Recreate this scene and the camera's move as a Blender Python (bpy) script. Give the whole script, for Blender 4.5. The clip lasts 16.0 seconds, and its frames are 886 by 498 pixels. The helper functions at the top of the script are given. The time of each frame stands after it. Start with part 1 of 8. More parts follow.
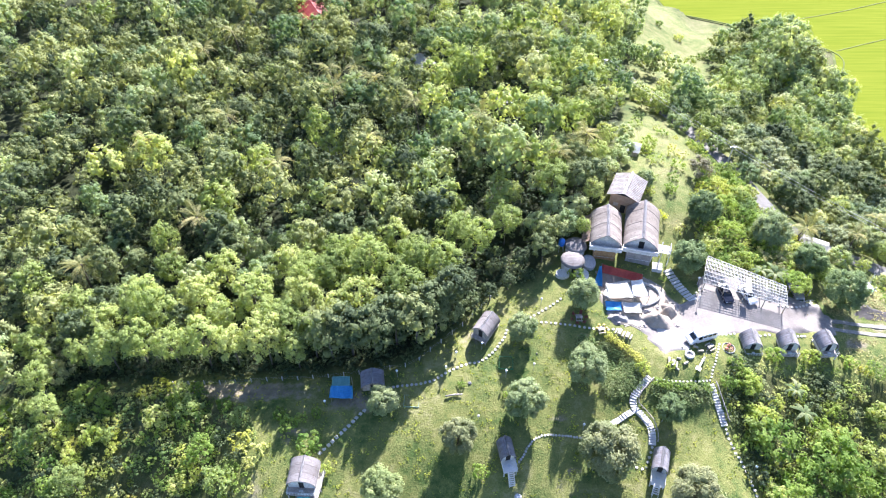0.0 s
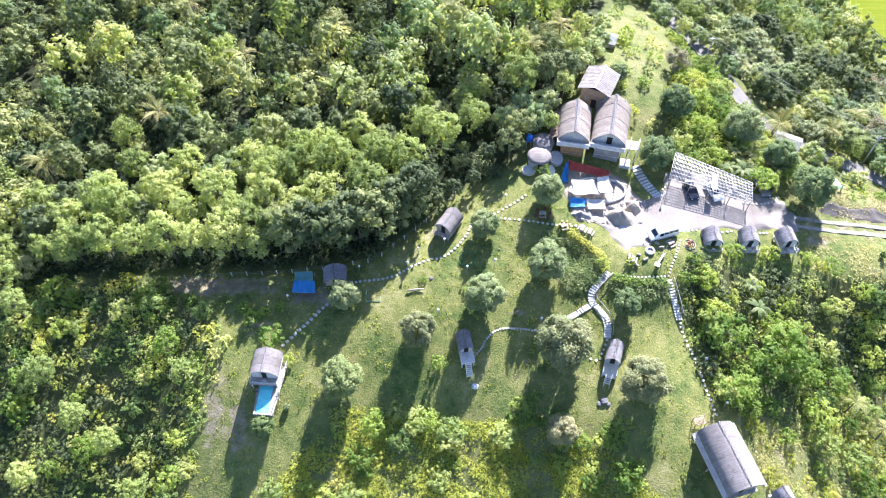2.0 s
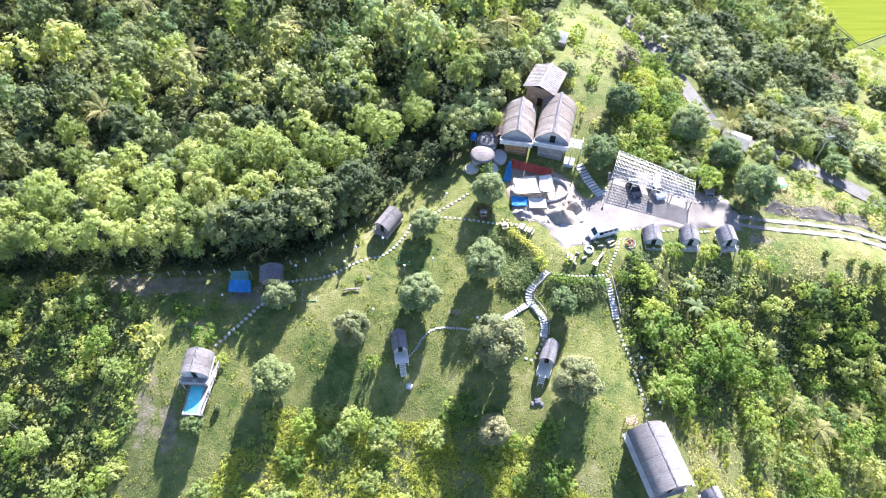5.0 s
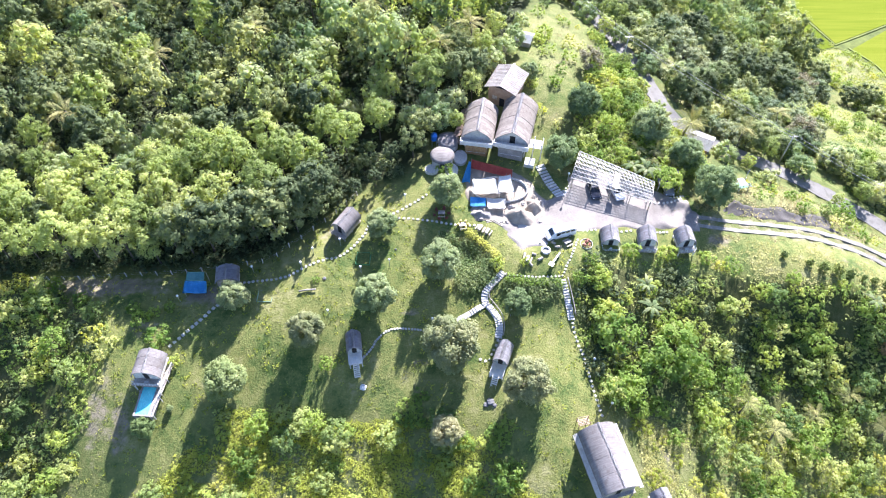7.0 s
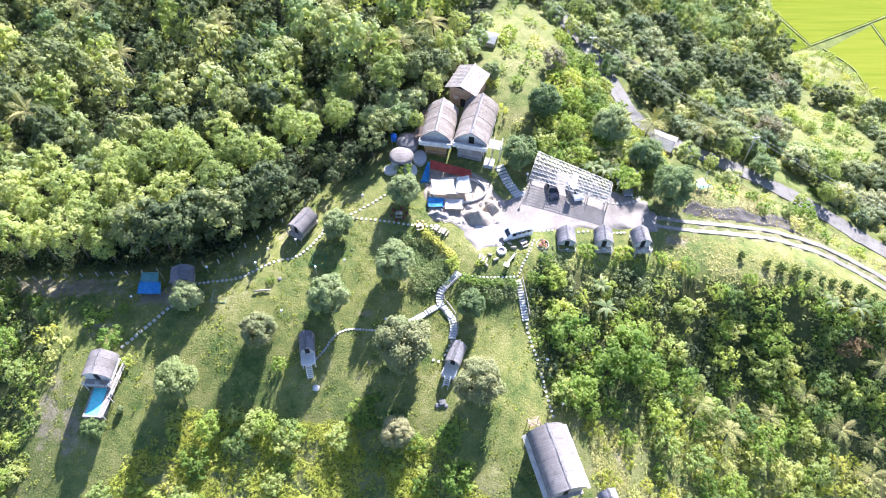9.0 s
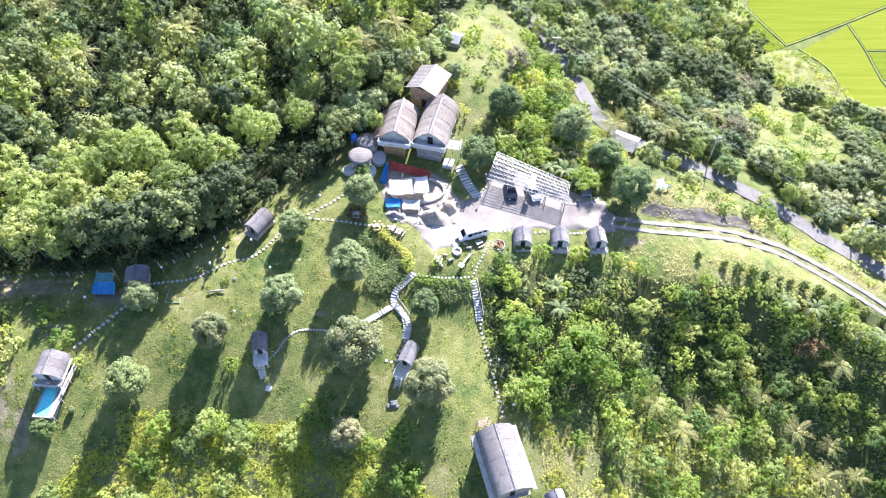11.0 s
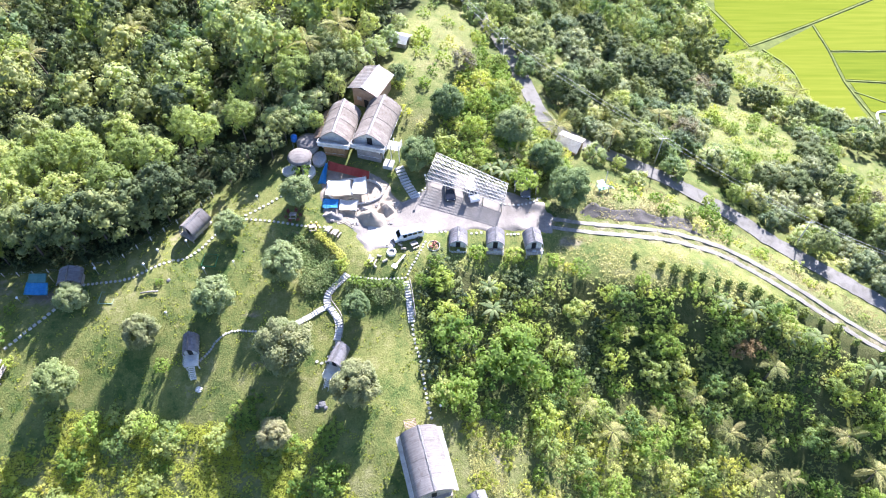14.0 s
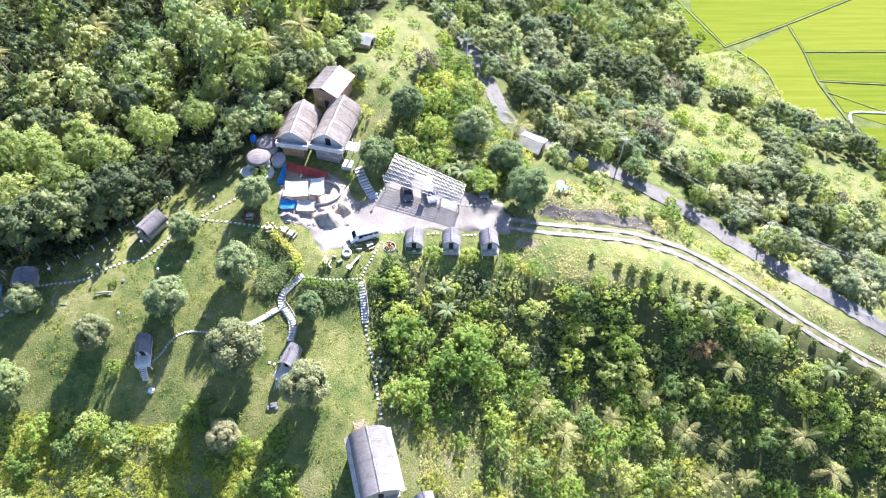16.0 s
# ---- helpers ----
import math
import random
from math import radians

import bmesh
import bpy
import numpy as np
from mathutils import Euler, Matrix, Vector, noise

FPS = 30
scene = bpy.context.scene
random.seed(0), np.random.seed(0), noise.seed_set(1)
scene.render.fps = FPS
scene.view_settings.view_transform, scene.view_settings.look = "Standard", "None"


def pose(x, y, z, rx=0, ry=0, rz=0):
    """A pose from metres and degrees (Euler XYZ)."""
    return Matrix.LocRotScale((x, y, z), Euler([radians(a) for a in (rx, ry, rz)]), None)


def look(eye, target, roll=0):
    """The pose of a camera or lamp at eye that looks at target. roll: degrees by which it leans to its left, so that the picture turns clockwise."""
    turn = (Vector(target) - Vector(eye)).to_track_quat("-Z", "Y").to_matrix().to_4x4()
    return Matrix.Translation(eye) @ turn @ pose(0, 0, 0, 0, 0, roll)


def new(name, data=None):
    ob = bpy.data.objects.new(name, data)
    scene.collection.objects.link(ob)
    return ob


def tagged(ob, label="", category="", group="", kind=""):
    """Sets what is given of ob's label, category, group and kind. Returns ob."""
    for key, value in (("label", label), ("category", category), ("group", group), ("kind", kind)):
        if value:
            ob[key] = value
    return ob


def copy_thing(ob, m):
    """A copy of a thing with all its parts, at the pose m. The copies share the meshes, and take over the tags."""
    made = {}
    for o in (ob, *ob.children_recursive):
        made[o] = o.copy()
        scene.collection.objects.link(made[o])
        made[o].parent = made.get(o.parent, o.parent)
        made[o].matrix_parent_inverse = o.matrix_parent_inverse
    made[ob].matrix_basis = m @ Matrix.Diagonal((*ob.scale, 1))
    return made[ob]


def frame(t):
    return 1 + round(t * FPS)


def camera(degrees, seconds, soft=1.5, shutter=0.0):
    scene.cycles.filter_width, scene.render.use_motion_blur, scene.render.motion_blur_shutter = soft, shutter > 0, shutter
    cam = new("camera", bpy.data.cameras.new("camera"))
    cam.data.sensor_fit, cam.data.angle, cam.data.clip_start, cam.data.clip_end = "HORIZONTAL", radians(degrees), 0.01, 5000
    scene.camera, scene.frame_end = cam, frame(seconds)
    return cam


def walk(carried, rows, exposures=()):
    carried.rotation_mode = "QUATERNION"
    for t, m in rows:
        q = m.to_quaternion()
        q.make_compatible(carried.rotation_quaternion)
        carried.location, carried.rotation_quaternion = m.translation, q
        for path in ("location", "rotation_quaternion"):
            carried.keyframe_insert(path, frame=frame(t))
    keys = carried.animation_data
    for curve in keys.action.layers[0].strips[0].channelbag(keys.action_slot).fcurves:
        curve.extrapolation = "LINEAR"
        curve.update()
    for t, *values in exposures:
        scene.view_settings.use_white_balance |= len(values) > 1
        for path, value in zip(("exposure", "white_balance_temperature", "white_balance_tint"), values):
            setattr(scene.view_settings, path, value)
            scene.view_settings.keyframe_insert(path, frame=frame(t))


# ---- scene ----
cam = camera(64.3, 16.0, soft=1.1)
METRES, EYE, TILT, LEAN, TURN = 57.0, 97.5, -46.0, 0.0, 0.0
ROWS = [
    (0.0, 0.0, 0.0, 0.0, 0.0, 0.0, -0.0),
    (0.5, 0.0265, 0.0008, -0.0004, 0.0, 0.0, -0.02),
    (1.0, 0.0539, 0.0006, -0.0116, -0.01, -0.8, -0.0),
    (1.5, 0.0818, 0.0024, -0.0106, -0.03, -6.8, -0.05),
    (2.0, 0.1103, 0.0074, -0.0032, -0.03, -8.34, -0.08),
    (2.5, 0.1397, 0.0098, -0.0047, -0.02, -8.33, -0.06),
    (3.0, 0.1693, 0.0123, -0.006, -0.03, -8.33, -0.06),
    (3.5, 0.1999, 0.0143, -0.007, -0.02, -8.32, -0.04),
    (4.0, 0.2306, 0.0162, -0.0077, -0.03, -8.32, -0.04),
    (6.5, 0.3899, 0.0215, -0.0098, 0.01, -8.25, 0.02),
    (7.0, 0.4213, 0.0219, -0.0094, -0.01, -8.24, 0.02),
    (7.5, 0.4527, 0.0223, -0.0089, -0.03, -8.24, 0.01),
    (8.0, 0.4845, 0.0229, -0.0089, -0.05, -8.23, 0.01),
    (8.5, 0.5165, 0.0232, -0.0091, -0.07, -8.22, 0.01),
    (9.0, 0.5478, 0.0238, -0.0086, -0.1, -8.23, -0.0),
    (11.5, 0.7081, 0.0248, -0.0049, -0.13, -8.28, -0.05),
    (12.0, 0.7384, 0.0252, -0.0043, -0.14, -8.28, -0.05),
    (12.5, 0.7706, 0.0255, -0.004, -0.14, -8.28, -0.05),
    (13.0, 0.8029, 0.0256, -0.0038, -0.15, -8.28, -0.04),
    (13.5, 0.835, 0.0257, -0.0034, -0.16, -8.28, -0.04),
    (14.0, 0.867, 0.026, -0.0033, -0.17, -8.27, -0.05),
    (14.5, 0.8989, 0.0263, -0.0029, -0.2, -8.27, -0.05),
    (15.0, 0.9306, 0.0266, -0.0035, -0.21, -8.25, -0.04),
    (15.5, 0.9628, 0.0268, -0.0038, -0.23, -8.23, -0.05),
    (16.0, 0.9947, 0.027, -0.0036, -0.25, -8.21, -0.05),
]
walk(cam, [(t, pose(0, 0, EYE, TILT, LEAN, TURN) @ pose(METRES * x, METRES * y, METRES * z, 90 + pitch, roll, yaw)) for t, x, y, z, yaw, pitch, roll in ROWS], exposures=((0, 2.13, 5660, 23), (6, 2.10, 5660, 23), (12, 2.07, 5660, 23), (16, 2.04, 5660, 23)))

# ---------------------------------------------------------------- light
SUN_AZ, SUN_EL = 0.34, math.radians(33)          # from +y towards +x, and height
world = bpy.data.worlds.new("sky")
scene.world = world
world.use_nodes = True
wn = world.node_tree.nodes
sky = wn.new("ShaderNodeTexSky")
sky.sky_type = "NISHITA"
sky.sun_disc = False
sky.sun_elevation, sky.sun_rotation = SUN_EL, SUN_AZ
sky.air_density, sky.dust_density, sky.ozone_density = 1.0, 0.7, 2.0
world.node_tree.links.new(sky.outputs[0], wn["Background"].inputs[0])
wn["Background"].inputs[1].default_value = 0.068
sun_data = bpy.data.lights.new("sun", "SUN")
sun_data.energy, sun_data.angle, sun_data.color = 5.0, math.radians(0.6), (1.0, 0.94, 0.82)
sun = new("sun", sun_data)
sun_from = Vector((math.sin(SUN_AZ) * math.cos(SUN_EL), math.cos(SUN_AZ) * math.cos(SUN_EL), math.sin(SUN_EL)))
sun.matrix_world = look(tuple(sun_from * 300), (0, 0, 0))


# ---------------------------------------------------------------- materials
def blank(name, rough=0.8, metal=0.0, spec=0.3):
    m = bpy.data.materials.new(name)
    m.use_nodes = True
    b = m.node_tree.nodes["Principled BSDF"]
    b.inputs["Roughness"].default_value, b.inputs["Metallic"].default_value = rough, metal
    b.inputs["Specular IOR Level"].default_value = spec
    return m, m.node_tree.nodes, m.node_tree.links, b


def noise_node(n, l, scale, detail=4.0, coords="Object", rough=0.6):
    tc = n.new("ShaderNodeTexCoord")
    t = n.new("ShaderNodeTexNoise")
    t.inputs["Scale"].default_value, t.inputs["Detail"].default_value = scale, detail
    t.inputs["Roughness"].default_value = rough
    if coords == "World":
        g = n.new("ShaderNodeNewGeometry")
        l.new(g.outputs["Position"], t.inputs["Vector"])
    else:
        l.new(tc.outputs[coords], t.inputs["Vector"])
    return t.outputs["Fac"]


def ramp(n, l, fac, stops):
    r = n.new("ShaderNodeValToRGB")
    while len(r.color_ramp.elements) < len(stops):
        r.color_ramp.elements.new(0.5)
    for e, (p, c) in zip(r.color_ramp.elements, stops):
        e.position, e.color = p, (*c, 1)
    l.new(fac, r.inputs[0])
    return r.outputs[0]


def mixc(n, l, fac, a, b, kind="MIX"):
    m = n.new("ShaderNodeMix")
    m.data_type, m.blend_type = "RGBA", kind
    for sock, v in ((m.inputs[0], fac), (m.inputs[6], a), (m.inputs[7], b)):
        if isinstance(v, (int, float)):
            sock.default_value = v
        elif isinstance(v, tuple):
            sock.default_value = (*v, 1)
        else:
            l.new(v, sock)
    return m.outputs[2]


def maths(n, l, op, a, b=0.0):
    m = n.new("ShaderNodeMath")
    m.operation = op
    for sock, v in ((m.inputs[0], a), (m.inputs[1], b)):
        if isinstance(v, (int, float)):
            sock.default_value = v
        else:
            l.new(v, sock)
    return m.outputs[0]


def bump(n, l, b, height, strength=0.4, dist=0.1):
    k = n.new("ShaderNodeBump")
    k.inputs["Strength"].default_value, k.inputs["Distance"].default_value = strength, dist
    l.new(height, k.inputs["Height"])
    l.new(k.outputs[0], b.inputs["Normal"])


def surface(name, c1, c2, scale=1.5, fine=14.0, rough=0.8, metal=0.0, relief=0.3, spec=0.3, c3=None, coords="Object"):
    """Worn surface: two tones in patches, fine grain, and stains of a third tone."""
    m, n, l, b = blank(name, rough, metal, spec)
    big, small = noise_node(n, l, scale, 5, coords), noise_node(n, l, fine, 3, coords)
    col = ramp(n, l, big, [(0.35, c1), (0.65, c2)])
    grain = ramp(n, l, small, [(0.3, (0.72, 0.72, 0.72)), (0.7, (1.12, 1.12, 1.12))])
    col = mixc(n, l, 0.7, col, grain, "MULTIPLY")
    if c3:
        st = noise_node(n, l, scale * 2.7, 6, coords)
        f = maths(n, l, "MULTIPLY", maths(n, l, "GREATER_THAN", st, 0.56), 0.6)
        col = mixc(n, l, f, col, c3)
    rnd = n.new("ShaderNodeObjectInfo").outputs["Random"]
    tone = ramp(n, l, rnd, [(0.0, (0.88, 0.88, 0.88)), (1.0, (1.08, 1.08, 1.08))])
    col = mixc(n, l, 1.0, col, tone, "MULTIPLY")
    l.new(col, b.inputs["Base Color"])
    bump(n, l, b, small, relief, 0.05)
    return m


def thatch(name, c1, c2, c3, streak=6.0):
    """Roofing laid in courses: streaks down the slope, patches, stains, each sheet of its own tone."""
    m, n, l, b = blank(name, 0.9, 0.0, 0.2)
    tc = n.new("ShaderNodeTexCoord")
    mp = n.new("ShaderNodeMapping")
    mp.inputs["Scale"].default_value = (0.5, streak, 0.5)
    l.new(tc.outputs["Object"], mp.inputs["Vector"])
    t = n.new("ShaderNodeTexNoise")
    t.inputs["Scale"].default_value, t.inputs["Detail"].default_value = 1.2, 4
    l.new(mp.outputs[0], t.inputs["Vector"])
    lines, big, fine = t.outputs["Fac"], noise_node(n, l, 0.7, 5), noise_node(n, l, 7.0, 3)
    col = ramp(n, l, maths(n, l, "ADD", maths(n, l, "MULTIPLY", lines, 0.6), maths(n, l, "MULTIPLY", big, 0.4)), [(0.36, c1), (0.62, c2)])
    st = ramp(n, l, noise_node(n, l, 1.9, 6), [(0.52, (0, 0, 0)), (0.66, (0.7, 0.7, 0.7))])
    col = mixc(n, l, st, col, c3)
    rnd = n.new("ShaderNodeObjectInfo").outputs["Random"]
    col = mixc(n, l, 1.0, col, ramp(n, l, rnd, [(0.0, (0.84, 0.83, 0.82)), (1.0, (1.12, 1.12, 1.13))]), "MULTIPLY")
    l.new(col, b.inputs["Base Color"])
    bump(n, l, b, maths(n, l, "ADD", lines, maths(n, l, "MULTIPLY", fine, 0.5)), 0.5, 0.08)
    return m


def leaves(name, dark, mid, light, through_light=0.35, gloss=0.12, rough=0.65, patch=0.22):
    """Foliage: varies by plant, by patch and by leaf, and lets some light through."""
    m, n, l, b = blank(name, rough, 0.0, gloss)
    plant = n.new("ShaderNodeObjectInfo").outputs["Random"]
    leaf = n.new("ShaderNodeNewGeometry").outputs["Random Per Island"]
    spot = noise_node(n, l, patch, 3, "World")
    tone = n.new("ShaderNodeAttribute")
    tone.attribute_name = "tone"
    f = maths(n, l, "ADD", maths(n, l, "MULTIPLY", plant, 0.58), maths(n, l, "MULTIPLY", leaf, 0.10))
    f = maths(n, l, "ADD", f, maths(n, l, "MULTIPLY", tone.outputs["Fac"], 0.7))
    f = maths(n, l, "ADD", f, maths(n, l, "MULTIPLY", spot, 0.85))
    f = maths(n, l, "SUBTRACT", f, 0.30)
    gain = (2.5, 2.02, 3.0)
    col = ramp(n, l, f, [(p, tuple(min(0.6, v * g) for v, g in zip(c, gain))) for p, c in ((0.1, dark), (0.5, mid), (0.92, light))])
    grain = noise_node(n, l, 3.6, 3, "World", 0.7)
    # leaf grain; dips coloured darker, like shade between leaves
    grain_shade = ramp(n, l, grain, [(0.34, (0.74, 0.75, 0.76)), (0.62, (1.24, 1.22, 1.16))])
    col = mixc(n, l, 0.8, col, grain_shade, "MULTIPLY")
    l.new(col, b.inputs["Base Color"])
    bump(n, l, b, grain, 0.8, 0.22)
    tr = n.new("ShaderNodeBsdfTranslucent")
    warm = mixc(n, l, 1.0, col, (1.3, 1.25, 0.6), "MULTIPLY")
    l.new(warm, tr.inputs["Color"])
    mx = n.new("ShaderNodeMixShader")
    mx.inputs[0].default_value = through_light
    l.new(b.outputs[0], mx.inputs[1])
    l.new(tr.outputs[0], mx.inputs[2])
    l.new(mx.outputs[0], n["Material Output"].inputs["Surface"])
    return m


# dark green with its blue raised to stand for haze
LEAF_DARK_HAZY = leaves("hazy_forest_leaf", (0.026, 0.048, 0.018), (0.066, 0.104, 0.032), (0.138, 0.188, 0.054), 0.38)
# mid-green lightened and blued to stand for haze over the woods
LEAF_MID_HAZY = leaves("hazy_woodland_leaf", (0.080, 0.142, 0.050), (0.164, 0.240, 0.086), (0.254, 0.300, 0.122), 0.5)
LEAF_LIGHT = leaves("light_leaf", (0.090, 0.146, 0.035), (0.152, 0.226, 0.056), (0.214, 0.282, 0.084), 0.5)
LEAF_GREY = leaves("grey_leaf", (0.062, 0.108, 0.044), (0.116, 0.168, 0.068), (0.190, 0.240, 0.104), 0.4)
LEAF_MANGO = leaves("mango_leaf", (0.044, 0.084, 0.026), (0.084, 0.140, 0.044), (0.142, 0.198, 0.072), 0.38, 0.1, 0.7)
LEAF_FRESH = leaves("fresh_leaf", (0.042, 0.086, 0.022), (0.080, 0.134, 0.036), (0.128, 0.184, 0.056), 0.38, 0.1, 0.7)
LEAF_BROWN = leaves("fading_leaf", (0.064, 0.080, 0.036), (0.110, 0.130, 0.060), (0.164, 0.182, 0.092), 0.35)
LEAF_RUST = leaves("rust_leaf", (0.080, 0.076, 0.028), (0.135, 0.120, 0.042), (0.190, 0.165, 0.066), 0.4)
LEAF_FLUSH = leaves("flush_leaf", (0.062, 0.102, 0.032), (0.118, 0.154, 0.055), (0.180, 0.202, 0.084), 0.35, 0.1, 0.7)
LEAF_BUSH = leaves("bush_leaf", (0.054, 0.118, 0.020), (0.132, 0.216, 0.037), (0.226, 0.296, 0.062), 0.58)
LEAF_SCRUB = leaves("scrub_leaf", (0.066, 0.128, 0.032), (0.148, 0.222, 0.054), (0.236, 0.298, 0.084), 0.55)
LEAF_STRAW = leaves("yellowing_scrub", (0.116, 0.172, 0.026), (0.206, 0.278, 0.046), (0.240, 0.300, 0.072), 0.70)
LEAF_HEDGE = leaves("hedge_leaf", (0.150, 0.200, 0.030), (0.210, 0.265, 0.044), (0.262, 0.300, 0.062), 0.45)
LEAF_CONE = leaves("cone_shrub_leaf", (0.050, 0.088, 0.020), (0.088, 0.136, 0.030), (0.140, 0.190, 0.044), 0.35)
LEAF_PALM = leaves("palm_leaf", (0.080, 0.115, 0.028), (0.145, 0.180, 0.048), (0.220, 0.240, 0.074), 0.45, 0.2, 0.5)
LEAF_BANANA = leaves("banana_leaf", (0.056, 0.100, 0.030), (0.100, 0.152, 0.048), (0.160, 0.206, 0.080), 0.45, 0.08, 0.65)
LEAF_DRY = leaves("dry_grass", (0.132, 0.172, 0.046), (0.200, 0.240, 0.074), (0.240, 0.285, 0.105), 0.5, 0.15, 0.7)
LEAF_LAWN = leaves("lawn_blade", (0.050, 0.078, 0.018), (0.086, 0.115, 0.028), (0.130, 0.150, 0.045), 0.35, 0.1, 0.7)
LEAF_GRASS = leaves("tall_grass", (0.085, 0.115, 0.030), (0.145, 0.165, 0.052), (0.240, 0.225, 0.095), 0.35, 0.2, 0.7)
BARK = surface("bark", (0.10, 0.085, 0.065), (0.19, 0.165, 0.13), 3, 20, 0.9, relief=0.6)
THATCH = thatch("weathered_roofing", (0.165, 0.152, 0.146), (0.25, 0.234, 0.224), (0.150, 0.128, 0.115))
THATCH_HOUSE = thatch("patched_house_roofing", (0.190, 0.165, 0.142), (0.292, 0.260, 0.226), (0.155, 0.126, 0.104))
THATCH_DARK = thatch("dark_shingle", (0.168, 0.164, 0.176), (0.265, 0.258, 0.272), (0.140, 0.118, 0.112))
SHEET_LIGHT = surface("pale_sheet_metal", (0.62, 0.61, 0.58), (0.74, 0.73, 0.70), 0.8, 8, 0.5, 0.0, 0.15, c3=(0.50, 0.46, 0.42))
RIDGE = surface("ridge_metal", (0.32, 0.31, 0.31), (0.44, 0.43, 0.43), 1.2, 8, 0.4, 0.3, 0.1)
CORRUGATED = surface("corrugated_sheet", (0.50, 0.47, 0.44), (0.64, 0.61, 0.575), 0.7, 7, 0.5, 0.3, 0.15, c3=(0.40, 0.31, 0.24))
CONCRETE = surface("concrete", (0.48, 0.47, 0.44), (0.62, 0.60, 0.57), 0.9, 12, 0.85, relief=0.3, c3=(0.38, 0.37, 0.33))
STEP = surface("step_concrete", (0.50, 0.495, 0.475), (0.62, 0.61, 0.585), 1.0, 10, 0.85, relief=0.25, c3=(0.46, 0.455, 0.41))
STONE = surface("stepping_stone_face", (0.42, 0.41, 0.37), (0.53, 0.515, 0.465), 1.6, 12, 0.9, relief=0.35, c3=(0.40, 0.40, 0.33))
WHITEWASH = surface("white_paint", (0.58, 0.58, 0.56), (0.72, 0.72, 0.70), 1.0, 10, 0.6, relief=0.15, c3=(0.48, 0.47, 0.43))
WOOD = surface("weathered_wood", (0.34, 0.30, 0.26), (0.50, 0.46, 0.41), 1.6, 14, 0.8, relief=0.4, c3=(0.25, 0.21, 0.17))
WOOD_WARM = surface("warm_timber", (0.38, 0.22, 0.10), (0.50, 0.31, 0.15), 1.6, 14, 0.7, relief=0.3, c3=(0.26, 0.15, 0.07))
BAMBOO = surface("bleached_bamboo", (0.33, 0.295, 0.22), (0.46, 0.41, 0.32), 1.5, 10, 0.6, relief=0.2)
PALE_SLAT = surface("pale_painted_bamboo", (0.74, 0.70, 0.61), (0.84, 0.81, 0.73), 1.5, 10, 0.6, relief=0.2)
PINK_WOOD = surface("reddish_timber", (0.36, 0.26, 0.20), (0.46, 0.35, 0.28), 1.6, 12, 0.75, relief=0.3)
# near-black colour standing for shade inside openings, put on solid panels
SHADE_BLACK = surface("interior_shade", (0.02, 0.02, 0.02), (0.04, 0.038, 0.035), 2, 8, 0.9)
BRICK = surface("mud_wall", (0.36, 0.24, 0.15), (0.46, 0.33, 0.22), 1.4, 12, 0.85, relief=0.3)
# grey-brown earth, colour lowered to hold the shade of the trees
EARTH_SHADED = surface("shade_toned_earth", (0.088, 0.080, 0.074), (0.168, 0.154, 0.142), 0.6, 5, 0.95, relief=0.5, c3=(0.095, 0.092, 0.070), coords="World")
SAND = surface("sand", (0.30, 0.255, 0.20), (0.42, 0.365, 0.295), 0.8, 14, 0.95, relief=0.5)
PALE_SAND = surface("pale_sand", (0.40, 0.375, 0.335), (0.54, 0.51, 0.465), 0.5, 9, 0.95, relief=0.4, coords="World")
RUBBLE = surface("rubble", (0.24, 0.225, 0.215), (0.37, 0.345, 0.33), 1.1, 8, 0.95, relief=0.5, c3=(0.28, 0.26, 0.24))
GRAVEL = surface("pale_gravel", (0.190, 0.172, 0.154), (0.325, 0.298, 0.268), 0.2, 4.5, 0.95, relief=0.6, c3=(0.225, 0.203, 0.180), coords="World")
TRACK = surface("track_concrete", (0.225, 0.212, 0.185), (0.31, 0.295, 0.26), 0.35, 5, 0.9, relief=0.25, c3=(0.37, 0.352, 0.31), coords="World")
ASPHALT = surface("worn_road", (0.195, 0.186, 0.172), (0.27, 0.258, 0.238), 0.3, 6, 0.85, relief=0.2, c3=(0.15, 0.145, 0.125), coords="World")
TARP_WHITE = surface("white_tarp", (0.78, 0.78, 0.76), (0.86, 0.86, 0.85), 0.8, 6, 0.5, relief=0.3)
TARP_BLUE = surface("blue_tarp", (0.06, 0.32, 0.72), (0.12, 0.45, 0.84), 1.0, 6, 0.45, relief=0.3)
TARP_RED = surface("red_tarp", (0.52, 0.09, 0.07), (0.66, 0.15, 0.11), 0.9, 6, 0.5, relief=0.3)
TARP_TEAL = surface("teal_sheet", (0.16, 0.40, 0.40), (0.24, 0.50, 0.50), 0.9, 6, 0.5, relief=0.2)
TANK_BLUE = surface("blue_plastic", (0.03, 0.16, 0.62), (0.05, 0.22, 0.72), 1.0, 8, 0.35, relief=0.05)
WATER = surface("pool_water", (0.14, 0.66, 0.66), (0.22, 0.76, 0.74), 1.2, 5, 0.06, relief=0.06, spec=0.5)
CAR_WHITE = surface("white_car_paint", (0.78, 0.79, 0.80), (0.82, 0.83, 0.84), 0.5, 4, 0.22, relief=0.0, spec=0.6)
CAR_DARK = surface("dark_car_paint", (0.018, 0.022, 0.035), (0.03, 0.034, 0.05), 0.5, 4, 0.2, relief=0.0, spec=0.6)
CAR_GREY = surface("grey_car_paint", (0.14, 0.145, 0.15), (0.2, 0.2, 0.21), 0.5, 4, 0.3, relief=0.0, spec=0.5)
